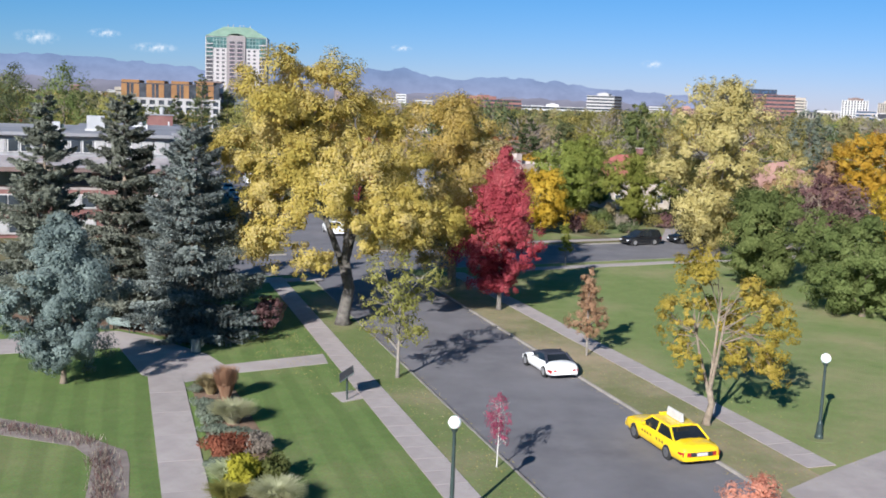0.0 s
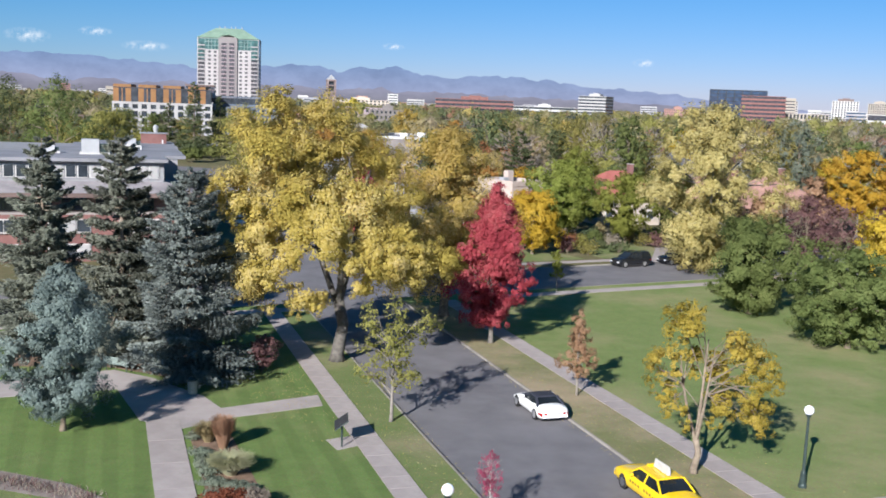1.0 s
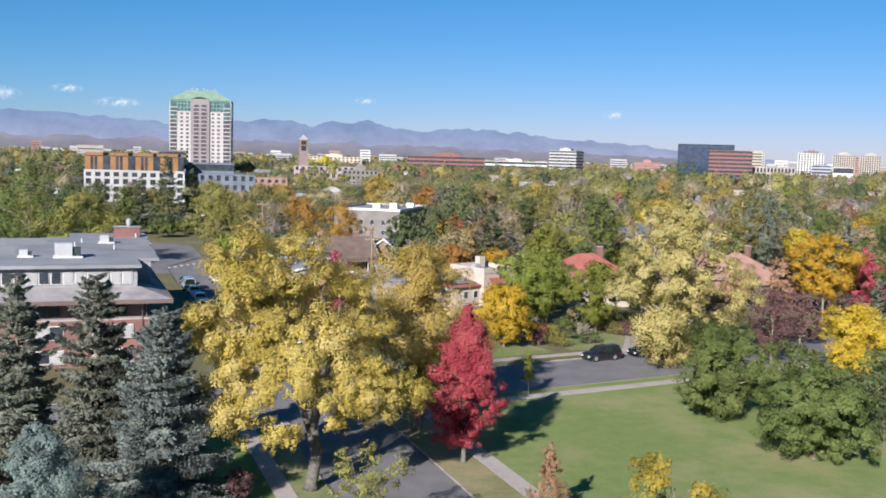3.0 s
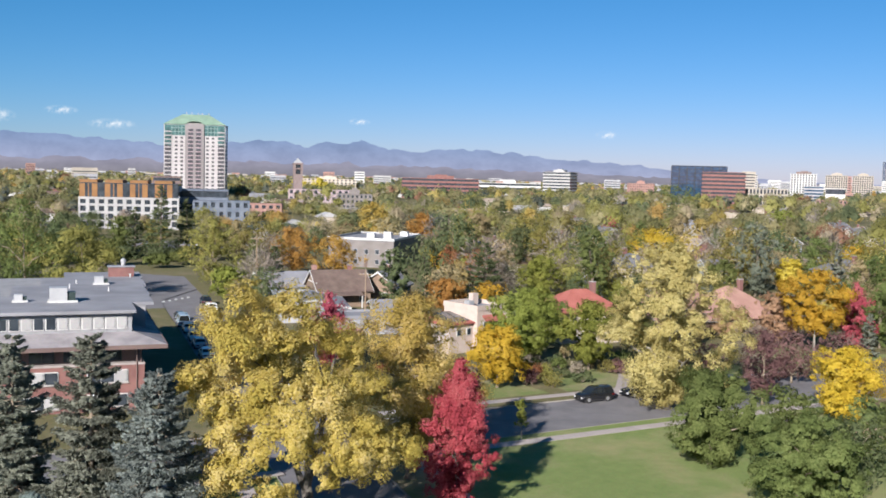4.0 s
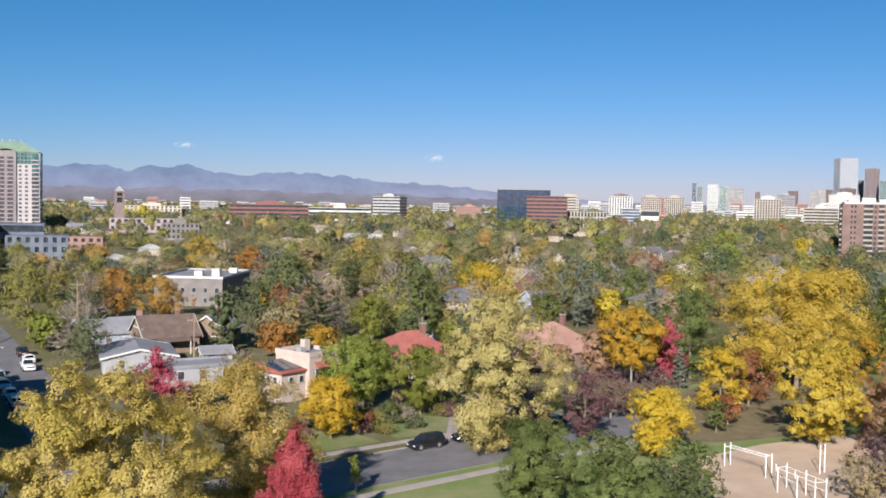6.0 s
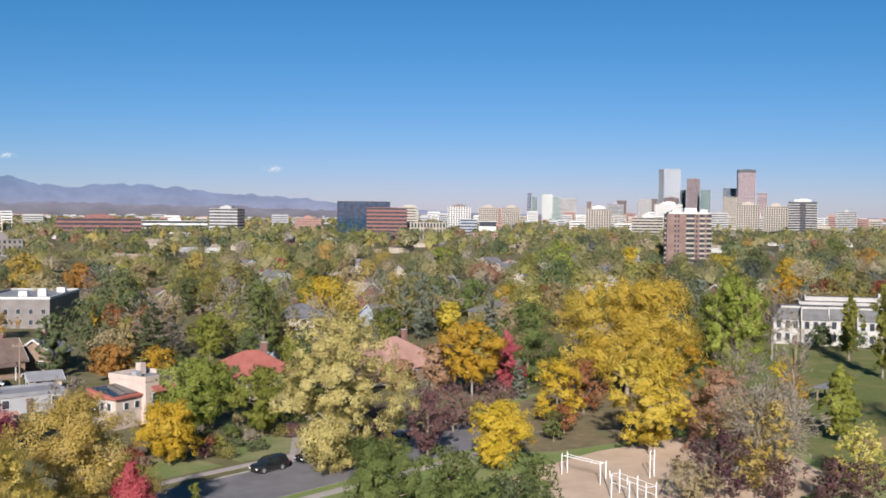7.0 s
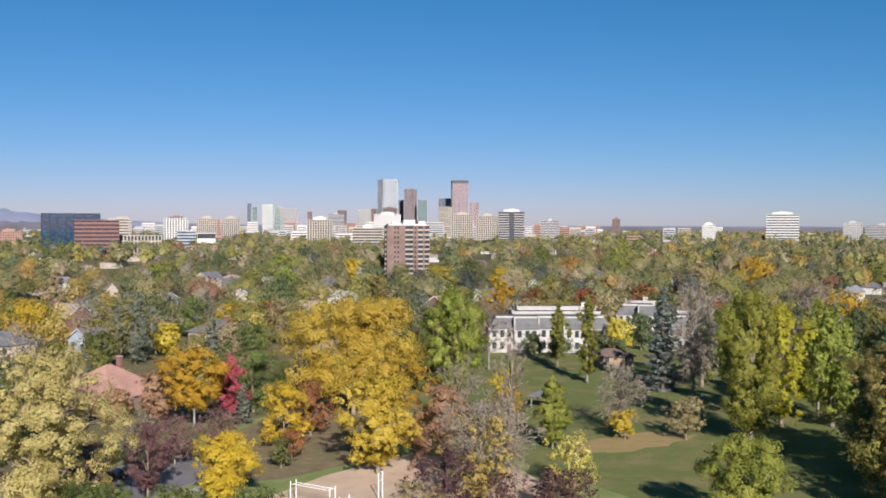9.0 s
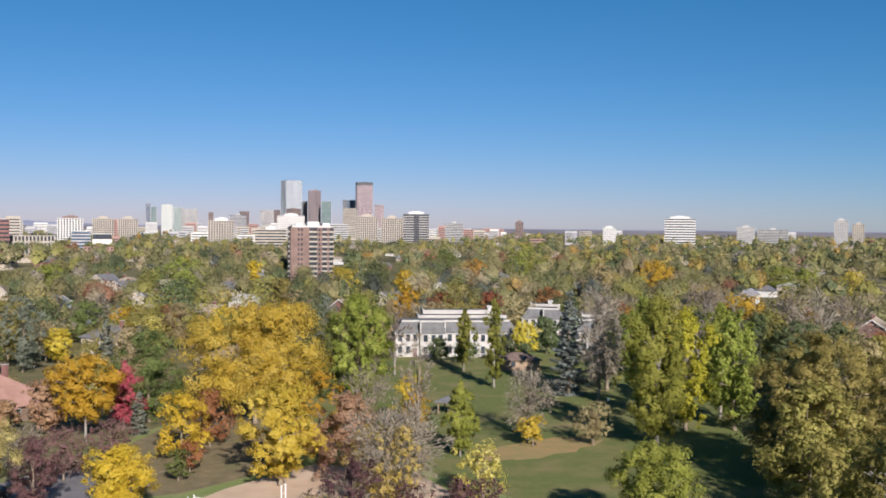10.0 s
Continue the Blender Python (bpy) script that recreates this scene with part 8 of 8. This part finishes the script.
# the shaded east side of the lawn
for k_, (x_, y_, h_, w_, lf, ki, lab) in enumerate([
        (140.0, 100.0, 20, 9, "lime", "column", "tall yellowing poplar in the row"), (147.0, 114.5, 21, 8, "bright", "column", "tall green poplar in the row"),
        (161.0, 134.0, 19, 8, "bare", "column", "tall bare grey poplar in the row"), (172.0, 118.0, 18, 10, "bare", "spread", "wide grey bare tree"), (167.6, 100.0, 17, 9, "olive", "column", "tall olive poplar behind the path"),
        (180.0, 112.0, 16, 12, "dark", "spread", "dark green tree behind the path"), (186.0, 98.0, 15, 12, "dark", "spread", "broad dark green tree in shade"), (152.0, 76.0, 16, 14, "tan", "spread", "broad brown autumn tree by the path"),
        # The tree at (116, 48) stands out of view, added for the shade it throws.
        (168.0, 82.0, 15, 13, "olive", "spread", "broad olive tree by the path"), (114.0, 63.5, 15.0, 12, "hazel", "spread", "broad brown-green tree over the path"), (104.0, 53.0, 12, 10, "hazel", "round", "brown thinning tree beside the path"), (101.0, 45.0, 14.5, 11, "olive", "spread", "olive tree over the park path"), (116.0, 48.0, 14, 12, "olive", "spread", "olive tree shading the path"), (142.0, 66.0, 15, 13, "olive", "spread", "large olive-brown tree by the path"), (182.0, 178.0, 9.6, 7.5, "yellow", "round", "yellow tree beside the white terrace"),
        (202.0, 233.0, 13, 10, "rust", "round", "dark red tree behind the terrace"), (216.0, 227.0, 13, 9, "rust", "round", "red-brown tree behind the terrace"), (247.0, 231.0, 13, 10, "rust", "round", "dull red tree behind the terraces"), (190.0, 236.0, 14, 11, "amber", "round", "gold-brown tree behind the terrace"),
        (159.7, 185.0, 6.2, 7, "dark", "round", "dark small tree before the terrace"), (165.6, 181.2, 5.4, 6, "dark", "round", "low dark tree before the terrace"), (172.0, 175.5, 6.4, 6, "dark", "round", "dark bushy tree before the terrace"), (194.0, 182.0, 9.5, 7, "dark", "spread", "dark tree between the terraces"), (201.0, 190.0, 9.0, 8, "dark", "spread", "dark green tree between the terraces"), (162.0, 208.0, 14, 8, "tan", "spread", "tan thinning tree beside the terrace"), (204.0, 167.0, 12, 8, "dark", "column", "dark tree before the end terrace"),
        (212.0, 158.0, 15, 10, "olive", "spread", "olive tree before the end terrace"), (176.0, 172.5, 5, 6, "dark", "round", "dark shrubby tree by the park building"),
        (161.5, 144.5, 20, 6, "dark", "column", "tall dark column beside the terrace"), (200.0, 140.0, 14, 12, "dark", "spread", "dark tree shading the terrace yard"), (186.0, 150.0, 13, 10, "green", "round", "green tree beside the terrace yard"), (128.0, 76.0, 12, 9, "dark", "round", "dark green tree shading the path"), (146.5, 95.0, 19.5, 8.5, "poplar", "column", "tall green poplar beside the shaded path"), (164.5, 94.2, 17, 12, "dark", "round", "dense dark green tree behind the poplars")]):
    at(make_tree("park_tree", 340 + k_, h_, w_, 1.5, ki, lf, int(30 * w_ * h_), 0.5, lab, blobs=44, blob=0.15, limbs=20 if lf in ("bare", "tan") else 8, trunk=0.016 * h_, twigs=2 if lf in ("bare", "tan") else 0), x_, y_, 0, 53 * k_)
    TREES.append((x_, y_))
slab("east_path", [(170, 92), (160.5, 86.5), (145, 76.5), (126, 62), (110, 50), (113, 47), (129, 59), (147.5, 73.5), (163, 83.5), (172, 89)], 0.012, 0.01, CONCRETE, "grey path under the trees", "path")
slab("worn_patch", [(112 + 12 * math.cos(k * math.tau / 22) * (1 + 0.2 * math.sin(k * 2.3)), 105.6 + 4.6 * math.sin(k * math.tau / 22) * (1 + 0.2 * math.sin(k * 3.1))) for k in range(22)], 0.008, 0.008, surface("leaf_litter", (0.30, 0.20, 0.10), (0.22, 0.19, 0.08), 0.4, 12, 0.95, bump=0.6), "tan patch of fallen leaves on the lawn", "leaf litter")
STEEL = paint("white_enamel", (0.78, 0.78, 0.80), 0.35)


def play_frame(x, y, rz, posts, h, label, bars):
    root = empty("climbing_frame", x, y, 0.01, rz)
    for px_, py_ in posts:
        part("post", Build().tube([(px_, py_, 0), (px_, py_, h)], 0.055, 10), STEEL, root)
    for p, q in bars:
        part("bar", Build().tube([p, q], 0.03, 8), STEEL, root)
    return tagged(root, label, "climbing frame")


play_frame(56.0, 102.3, 113, [(-2.9, -0.5), (-2.9, 0.5), (2.9, -0.5), (2.9, 0.5)], 2.6, "white steel overhead ladder on the playground", [((-2.9, -0.5, 2.3), (2.9, -0.5, 2.3)), ((-2.9, 0.5, 2.3), (2.9, 0.5, 2.3))] + [((-2.6 + i * 0.65, -0.5, 2.3), (-2.6 + i * 0.65, 0.5, 2.3)) for i in range(9)])
play_frame(57.0, 92.8, 100, [(-3, -0.7), (-3, 0.7), (-1.4, 1.6), (0, -0.7), (0, 0.7), (1.6, 1.6), (3, -0.7), (3, 0.7)], 2.6, "white steel climbing frame with several posts", [((-3, -0.7, 2.2), (3, -0.7, 2.2)), ((-3, 0.7, 2.2), (3, 0.7, 2.2)), ((-3, -0.7, 1.2), (0, -0.7, 1.2)), ((-1.4, 1.6, 1.8), (1.6, 1.6, 1.8)), ((-3, -0.7, 2.2), (-3, 0.7, 2.2)), ((3, -0.7, 2.2), (3, 0.7, 2.2))])
play_frame(64.1, 100.5, 30, [(-0.5, 0), (0.5, 0)], 3.2, "white steel chin-up bars on the playground", [((-0.5, 0, 2.2), (0.5, 0, 2.2)), ((-0.5, 0, 3.2), (0.5, 0, 3.2))])


def picnic_shelter(x, y, rz):
    root = empty("picnic_shelter", x, y, 0, rz)
    for sx in (-1.7, 1.7):
        for sy in (-1.7, 1.7):
            part("post", Build().box(sx - 0.1, sx + 0.1, sy - 0.1, sy + 0.1, 0, 2.3), WOOD, root)
    part("roof", Build().add([(-2.3, -2.3, 2.3), (2.3, -2.3, 2.3), (2.3, 2.3, 2.3), (-2.3, 2.3, 2.3), (0, 0, 3.3), (-2.3, -2.3, 2.15), (2.3, -2.3, 2.15), (2.3, 2.3, 2.15), (-2.3, 2.3, 2.15)], [(0, 1, 4), (1, 2, 4), (2, 3, 4), (3, 0, 4), (8, 7, 6, 5), (0, 5, 6, 1), (1, 6, 7, 2), (2, 7, 8, 3), (3, 8, 5, 0)]), DARKROOF, root)
    part("table", Build().box(-0.9, 0.9, -0.4, 0.4, 0.7, 0.76).box(-0.7, -0.6, -0.3, 0.3, 0, 0.7).box(0.6, 0.7, -0.3, 0.3, 0, 0.7), WOOD, root)
    tagged(root, "small dark-roofed picnic shelter on the lawn", "shelter")


picnic_shelter(119.5, 134.8, 30)


def utility_pole(x, y, h):
    root = empty("utility_pole", x, y)
    part("pole", Build().tube([(0, 0, 0), (0, 0, h)], [0.17, 0.11], 9), WOOD, root)
    part("crossarm", Build().box(-1.2, 1.2, -0.07, 0.07, h - 0.9, h - 0.75), WOOD, root)
    for xx in (-1.0, -0.4, 0.4, 1.0):
        part("insulator", Build().tube([(xx, 0, h - 0.75), (xx, 0, h - 0.55)], 0.05, 6), PALE, root)
    tagged(root, "wooden utility pole with a crossarm", "utility pole")


utility_pole(-32.5, 198.7, 13.5)
utility_pole(-9.5, 178, 9.0)


def fallen_leaves():
    """Leaves strewn on verges, lawns and gutters, uncounted."""
    rng = np.random.default_rng(8)
    pts = []
    for u0, u1, v0, v1, k in ((16, 18.2, 20, 62, 900), (12, 16, 50, 68, 500), (27.8, 31, 34, 72, 900), (18.4, 18.8, 20, 66, 400), (27.1, 27.5, 34, 70, 300), (33, 40, 30, 60, 260), (10, 14, 55, 66, 500)):
        u, v = rng.uniform(u0, u1, k), rng.uniform(v0, v1, k)
        z = np.where((u > UL) & (u < UR), -0.10, 0.03)
        pts.append(np.stack([u * math.cos(SA) - v * math.sin(SA), u * math.sin(SA) + v * math.cos(SA), z], 1))
    p = np.concatenate(pts)
    k = len(p)
    a = rng.random(k) * math.tau
    s = rng.uniform(0.02, 0.05, k)[:, None]
    t = np.stack([np.cos(a), np.sin(a), rng.normal(size=k) * 0.3], 1) * s
    b = np.stack([-np.sin(a), np.cos(a), rng.normal(size=k) * 0.3], 1) * s * 0.8
    me = quads_mesh("fallen_leaves", np.stack([p - t, p - b, p + t, p + b], 1), [LEAF["straw"], LEAF["tan"]], rng.integers(0, 2, k))
    tagged(new("fallen_leaves", me), "yellow and tan leaves strewn on the grass", "leaves", kind="stuff")


fallen_leaves()

# ---- suburb trees ----
FILL_KINDS = []
for i, (kind, leaf, h, w, n, lab) in enumerate([
        ("round", "green", 11, 11, 1250, "green leafy garden tree"), ("spread", "olive", 13, 13, 1350, "dull olive garden tree in autumn"), ("spread", "gold", 12, 12, 1250, "golden autumn garden tree"),
        ("round", "dark", 12, 12, 1250, "dark green garden tree"), ("round", "tan", 11, 11, 1000, "brown thinning garden tree"), ("round", "amber", 10, 10, 1100, "orange-gold autumn garden tree"),
        ("spread", "bare", 12, 11, 1400, "greyish half-bare garden tree"), ("round", "bright", 11, 11, 1250, "light yellow-green garden tree"), ("round", "rust", 9, 7, 900, "rust-red autumn garden tree"),
        ("column", "green", 15, 8, 1250, "tall green garden tree"), ("round", "plum", 8, 7, 900, "dark purple-leaved garden tree"), ("spread", "pale", 13, 13, 1250, "pale yellow garden tree")]):
    FILL_KINDS.append(make_tree("garden_tree", 200 + i, h, w, 1.4, kind, leaf, n, 0.64, lab, blobs=24, blob=0.23, clumps=7, limbs=8, shell=1.5, out=0.92, trunk=0.2, twigs=1 if leaf == "bare" else 0))
FILL_KINDS.append(make_spruce("garden_spruce", 230, 15, 6.5, "spruce", 1500, 0.9, "dark garden spruce among the houses", gap=0.9))
for ob in FILL_KINDS:
    tagged(ob, group="trees of the suburb")
FILL_WEIGHT = np.array([14, 22, 7, 6, 10, 4, 9, 17, 3, 4, 2, 7, 5], float)
STAND_OUT += [(x, y, 6.0, s * 1.2) for x, y, s in HOUSES if s > 5]
TREES += [(o.matrix_basis.translation.x, o.matrix_basis.translation.y) for o in scene.objects if o.get("category") == "tree" and o.parent is None and o not in FILL_KINDS]


def open_ground(x, y):
    """True where trees of the suburb may grow: not on roads, houses, lawns or the nearest gardens."""
    u = x * math.cos(SA) + y * math.sin(SA)
    v = -x * math.sin(SA) + y * math.cos(SA)
    n = -x * math.sin(CA) + y * math.cos(CA)
    be, r = math.degrees(math.atan2(x, y)), math.hypot(x, y)
    if n < 99 or (16 < u < 30 and v < 212):
        if not (be > 58 and r > 150) and not (be > 44 and r > 234):
            return False
    if -52 < u < 16 and v < 160 or -24 < u < 16 and v < 215 or (u < 16 and 188 < v < 207) or (-110 < x < -62 and 312 < y < 372):
        return False
    if -17.5 < be < -11 and 190 < r < 345:
        return False
    if 33 < be < 58 and r < 226:
        return False
    if be < 36 and n < 126 and u < 114:
        return False
    for a, b, s in HOUSES:
        if math.hypot(x - a, y - b) < max(s, 6) + 2:
            return False
        d = math.hypot(a, b)
        if s > 3 and d < 400 and 0 < d - r < 15 and abs(math.degrees(math.atan2(a, b)) - be) < math.degrees(math.atan2(s * 0.7, d)):
            return False
    for a, b, h, w in STAND_OUT:
        d = math.hypot(a, b)
        if 0 < d - r < 140 and abs(math.degrees(math.atan2(a, b)) - be) < math.degrees(math.atan2(w * 0.42, d)) and (11 - 29) / r > (h * 0.45 - 29) / d:
            return False
    return all((x - a) ** 2 + (y - b) ** 2 > 42 for a, b in TREES)


def fill_trees():
    rng = np.random.default_rng(31)
    used, made, tries = set(), 0, 0
    while made < 360 and tries < 40000:
        tries += 1
        r, be = math.sqrt(rng.uniform(118 ** 2, 318 ** 2)), radians(rng.uniform(-29, 70))
        x, y = r * math.sin(be), r * math.cos(be)
        if not open_ground(x, y):
            continue
        k = int(rng.choice(13, p=FILL_WEIGHT / FILL_WEIGHT.sum()))
        s = rng.uniform(0.5, 0.86) + 0.5 * min(1.0, max(0.0, (r - 190) / 90)) * rng.random() * (0.3 if be < -0.05 else 1.0)
        m = pose(x, y, 0, 0, 0, rng.uniform(0, 360)) @ Matrix.Diagonal((s * rng.uniform(0.9, 1.1), s, s * rng.uniform(0.9, 1.12), 1))
        if k in used and (-0.115 < be < 0.01 and 222 < r < 310 or 0.765 < be < 0.885 and 215 < r < 306):
            pass  # the flat-roofed building and the terraces stand free here
        elif k in used:
            copy_thing(FILL_KINDS[k], m)
        else:
            FILL_KINDS[k].matrix_basis = m
            used.add(k)
        TREES.append((x, y))
        made += 1


fill_trees()


OCTA = np.array([[(a, 0, 0), (0, b, 0), (0, 0, c)] if a * b * c > 0 else [(0, b, 0), (a, 0, 0), (0, 0, c)] for a in (1.0, -1.0) for b in (1.0, -1.0) for c in (1.0, -1.0)])


def dome_tris(c, rad, n, size, rng):
    """n leaf clumps over a few uneven domes that make one crown."""
    k = len(c)
    w = rad.prod(1) ** (2 / 3)
    i = rng.choice(k, n, p=w / w.sum())
    d = rng.normal(size=(n, 3)) + np.array([0, 0, 0.35])
    d /= np.linalg.norm(d, axis=1, keepdims=True)
    f = 1.0
    for freq, amp in ((4.0, 0.16), (8.0, 0.12), (15.0, 0.09)):
        a = rng.normal(size=(k, 3))
        f = f + amp * np.sin((d * a[i]).sum(1) * freq + rng.random(k)[i] * 6.3)
    p = c[i] + d * rad[i] * (f * (0.76 + 0.3 * rng.random(n) ** 0.7))[:, None]
    mid = c.mean(0)
    away = p - mid
    away /= np.linalg.norm(away, axis=1, keepdims=True) + 1e-9
    nrm = d * 0.6 + away * 0.4 + np.array([0, 0, 0.1]) + rng.normal(size=(n, 3)) * 0.42
    nrm /= np.linalg.norm(nrm, axis=1, keepdims=True)
    t = np.cross(nrm, rng.normal(size=(n, 3)))
    t /= np.linalg.norm(t, axis=1, keepdims=True) + 1e-9
    b = np.cross(nrm, t)
    s = size * (0.5 + 1.0 * rng.random((n, 1)) ** 1.5)
    return np.stack([p - t * s * 0.5 - b * s * 0.3, p + t * s * 0.5 - b * s * 0.3, p + b * s * 0.5, nrm], 1)


def woods(name, r0, r1, count, quads, size, seed, label, hmin=7, hmax=14, width=(9, 17), lobes=16):
    """Far canopy: every tree a cluster of leaf clumps, all in one mesh."""
    rng = np.random.default_rng(seed)
    keys = ["green", "olive", "gold", "dark", "tan", "amber", "bare", "bright", "rust", "pale", "spruce"]
    wt = np.array([32, 24, 4, 13, 5, 3, 3, 15, 1.5, 1.5, 4], float)
    allq, idx = [], []
    made = 0
    while made < count:
        r, be = math.sqrt(rng.uniform(r0 ** 2, r1 ** 2)), radians(rng.uniform(-33, 74))
        x, y = r * math.sin(be), r * math.cos(be)
        if r < 760 and not open_ground(x, y):
            made += 0.2
            continue
        h, w = rng.uniform(hmin, hmax), rng.uniform(*width)
        if be < -0.05 and r < 800:
            h, w = h * 0.7, w * 0.8
        elif be > 0.3 and r > 560:
            h *= 1.18
        k = int(rng.choice(len(keys), p=wt / wt.sum()))
        nb = lobes
        tall = rng.uniform(0.75, 1.3)
        ang, lift = np.arange(nb) * 2.399963 + rng.random() * 6, (np.arange(nb) + rng.random(nb)) / nb
        q = (1.0 - 0.7 * lift) * w * 0.24 / tall ** 0.5 * rng.uniform(0.6, 1.2, nb)
        c = np.stack([x + q * np.cos(ang), y + q * np.sin(ang), h * (0.46 + 0.24 * lift * rng.uniform(0.8, 1.2, nb))], 1)
        rr = (w * rng.uniform(0.2, 0.31, nb))[:, None] / tall ** 0.5 * np.array([[1, 1, 0.0]])
        rr[:, 2] = np.minimum(h * 0.27, rr[:, 0] * (0.85 + 0.3 * tall))
        mid = np.array([x, y, h * 0.42])
        allq.append(dome_tris(c, rr, quads, size, rng))
        way = OCTA.mean(1, keepdims=True)
        core = (OCTA[None] * rr[:, None, None] * 0.6 + c[:, None, None]).reshape(-1, 3, 3)
        soft = np.repeat(c - mid + np.array([0, 0, 0.15 * h]), 8, 0) / w * 1.6 + np.tile(way[:, 0], (nb, 1))
        soft /= np.linalg.norm(soft, axis=1, keepdims=True)
        allq.append(np.concatenate([core, soft[:, None]], 1))
        turn = int(rng.choice(len(keys), p=wt / wt.sum()))
        idx.append(np.where(rng.random(quads + 8 * nb) < rng.uniform(0, 0.16), turn, k))
        made += 1
    me = leaf_mesh(name, np.concatenate(allq), [HAZED_LEAF[k] for k in keys], np.concatenate(idx))
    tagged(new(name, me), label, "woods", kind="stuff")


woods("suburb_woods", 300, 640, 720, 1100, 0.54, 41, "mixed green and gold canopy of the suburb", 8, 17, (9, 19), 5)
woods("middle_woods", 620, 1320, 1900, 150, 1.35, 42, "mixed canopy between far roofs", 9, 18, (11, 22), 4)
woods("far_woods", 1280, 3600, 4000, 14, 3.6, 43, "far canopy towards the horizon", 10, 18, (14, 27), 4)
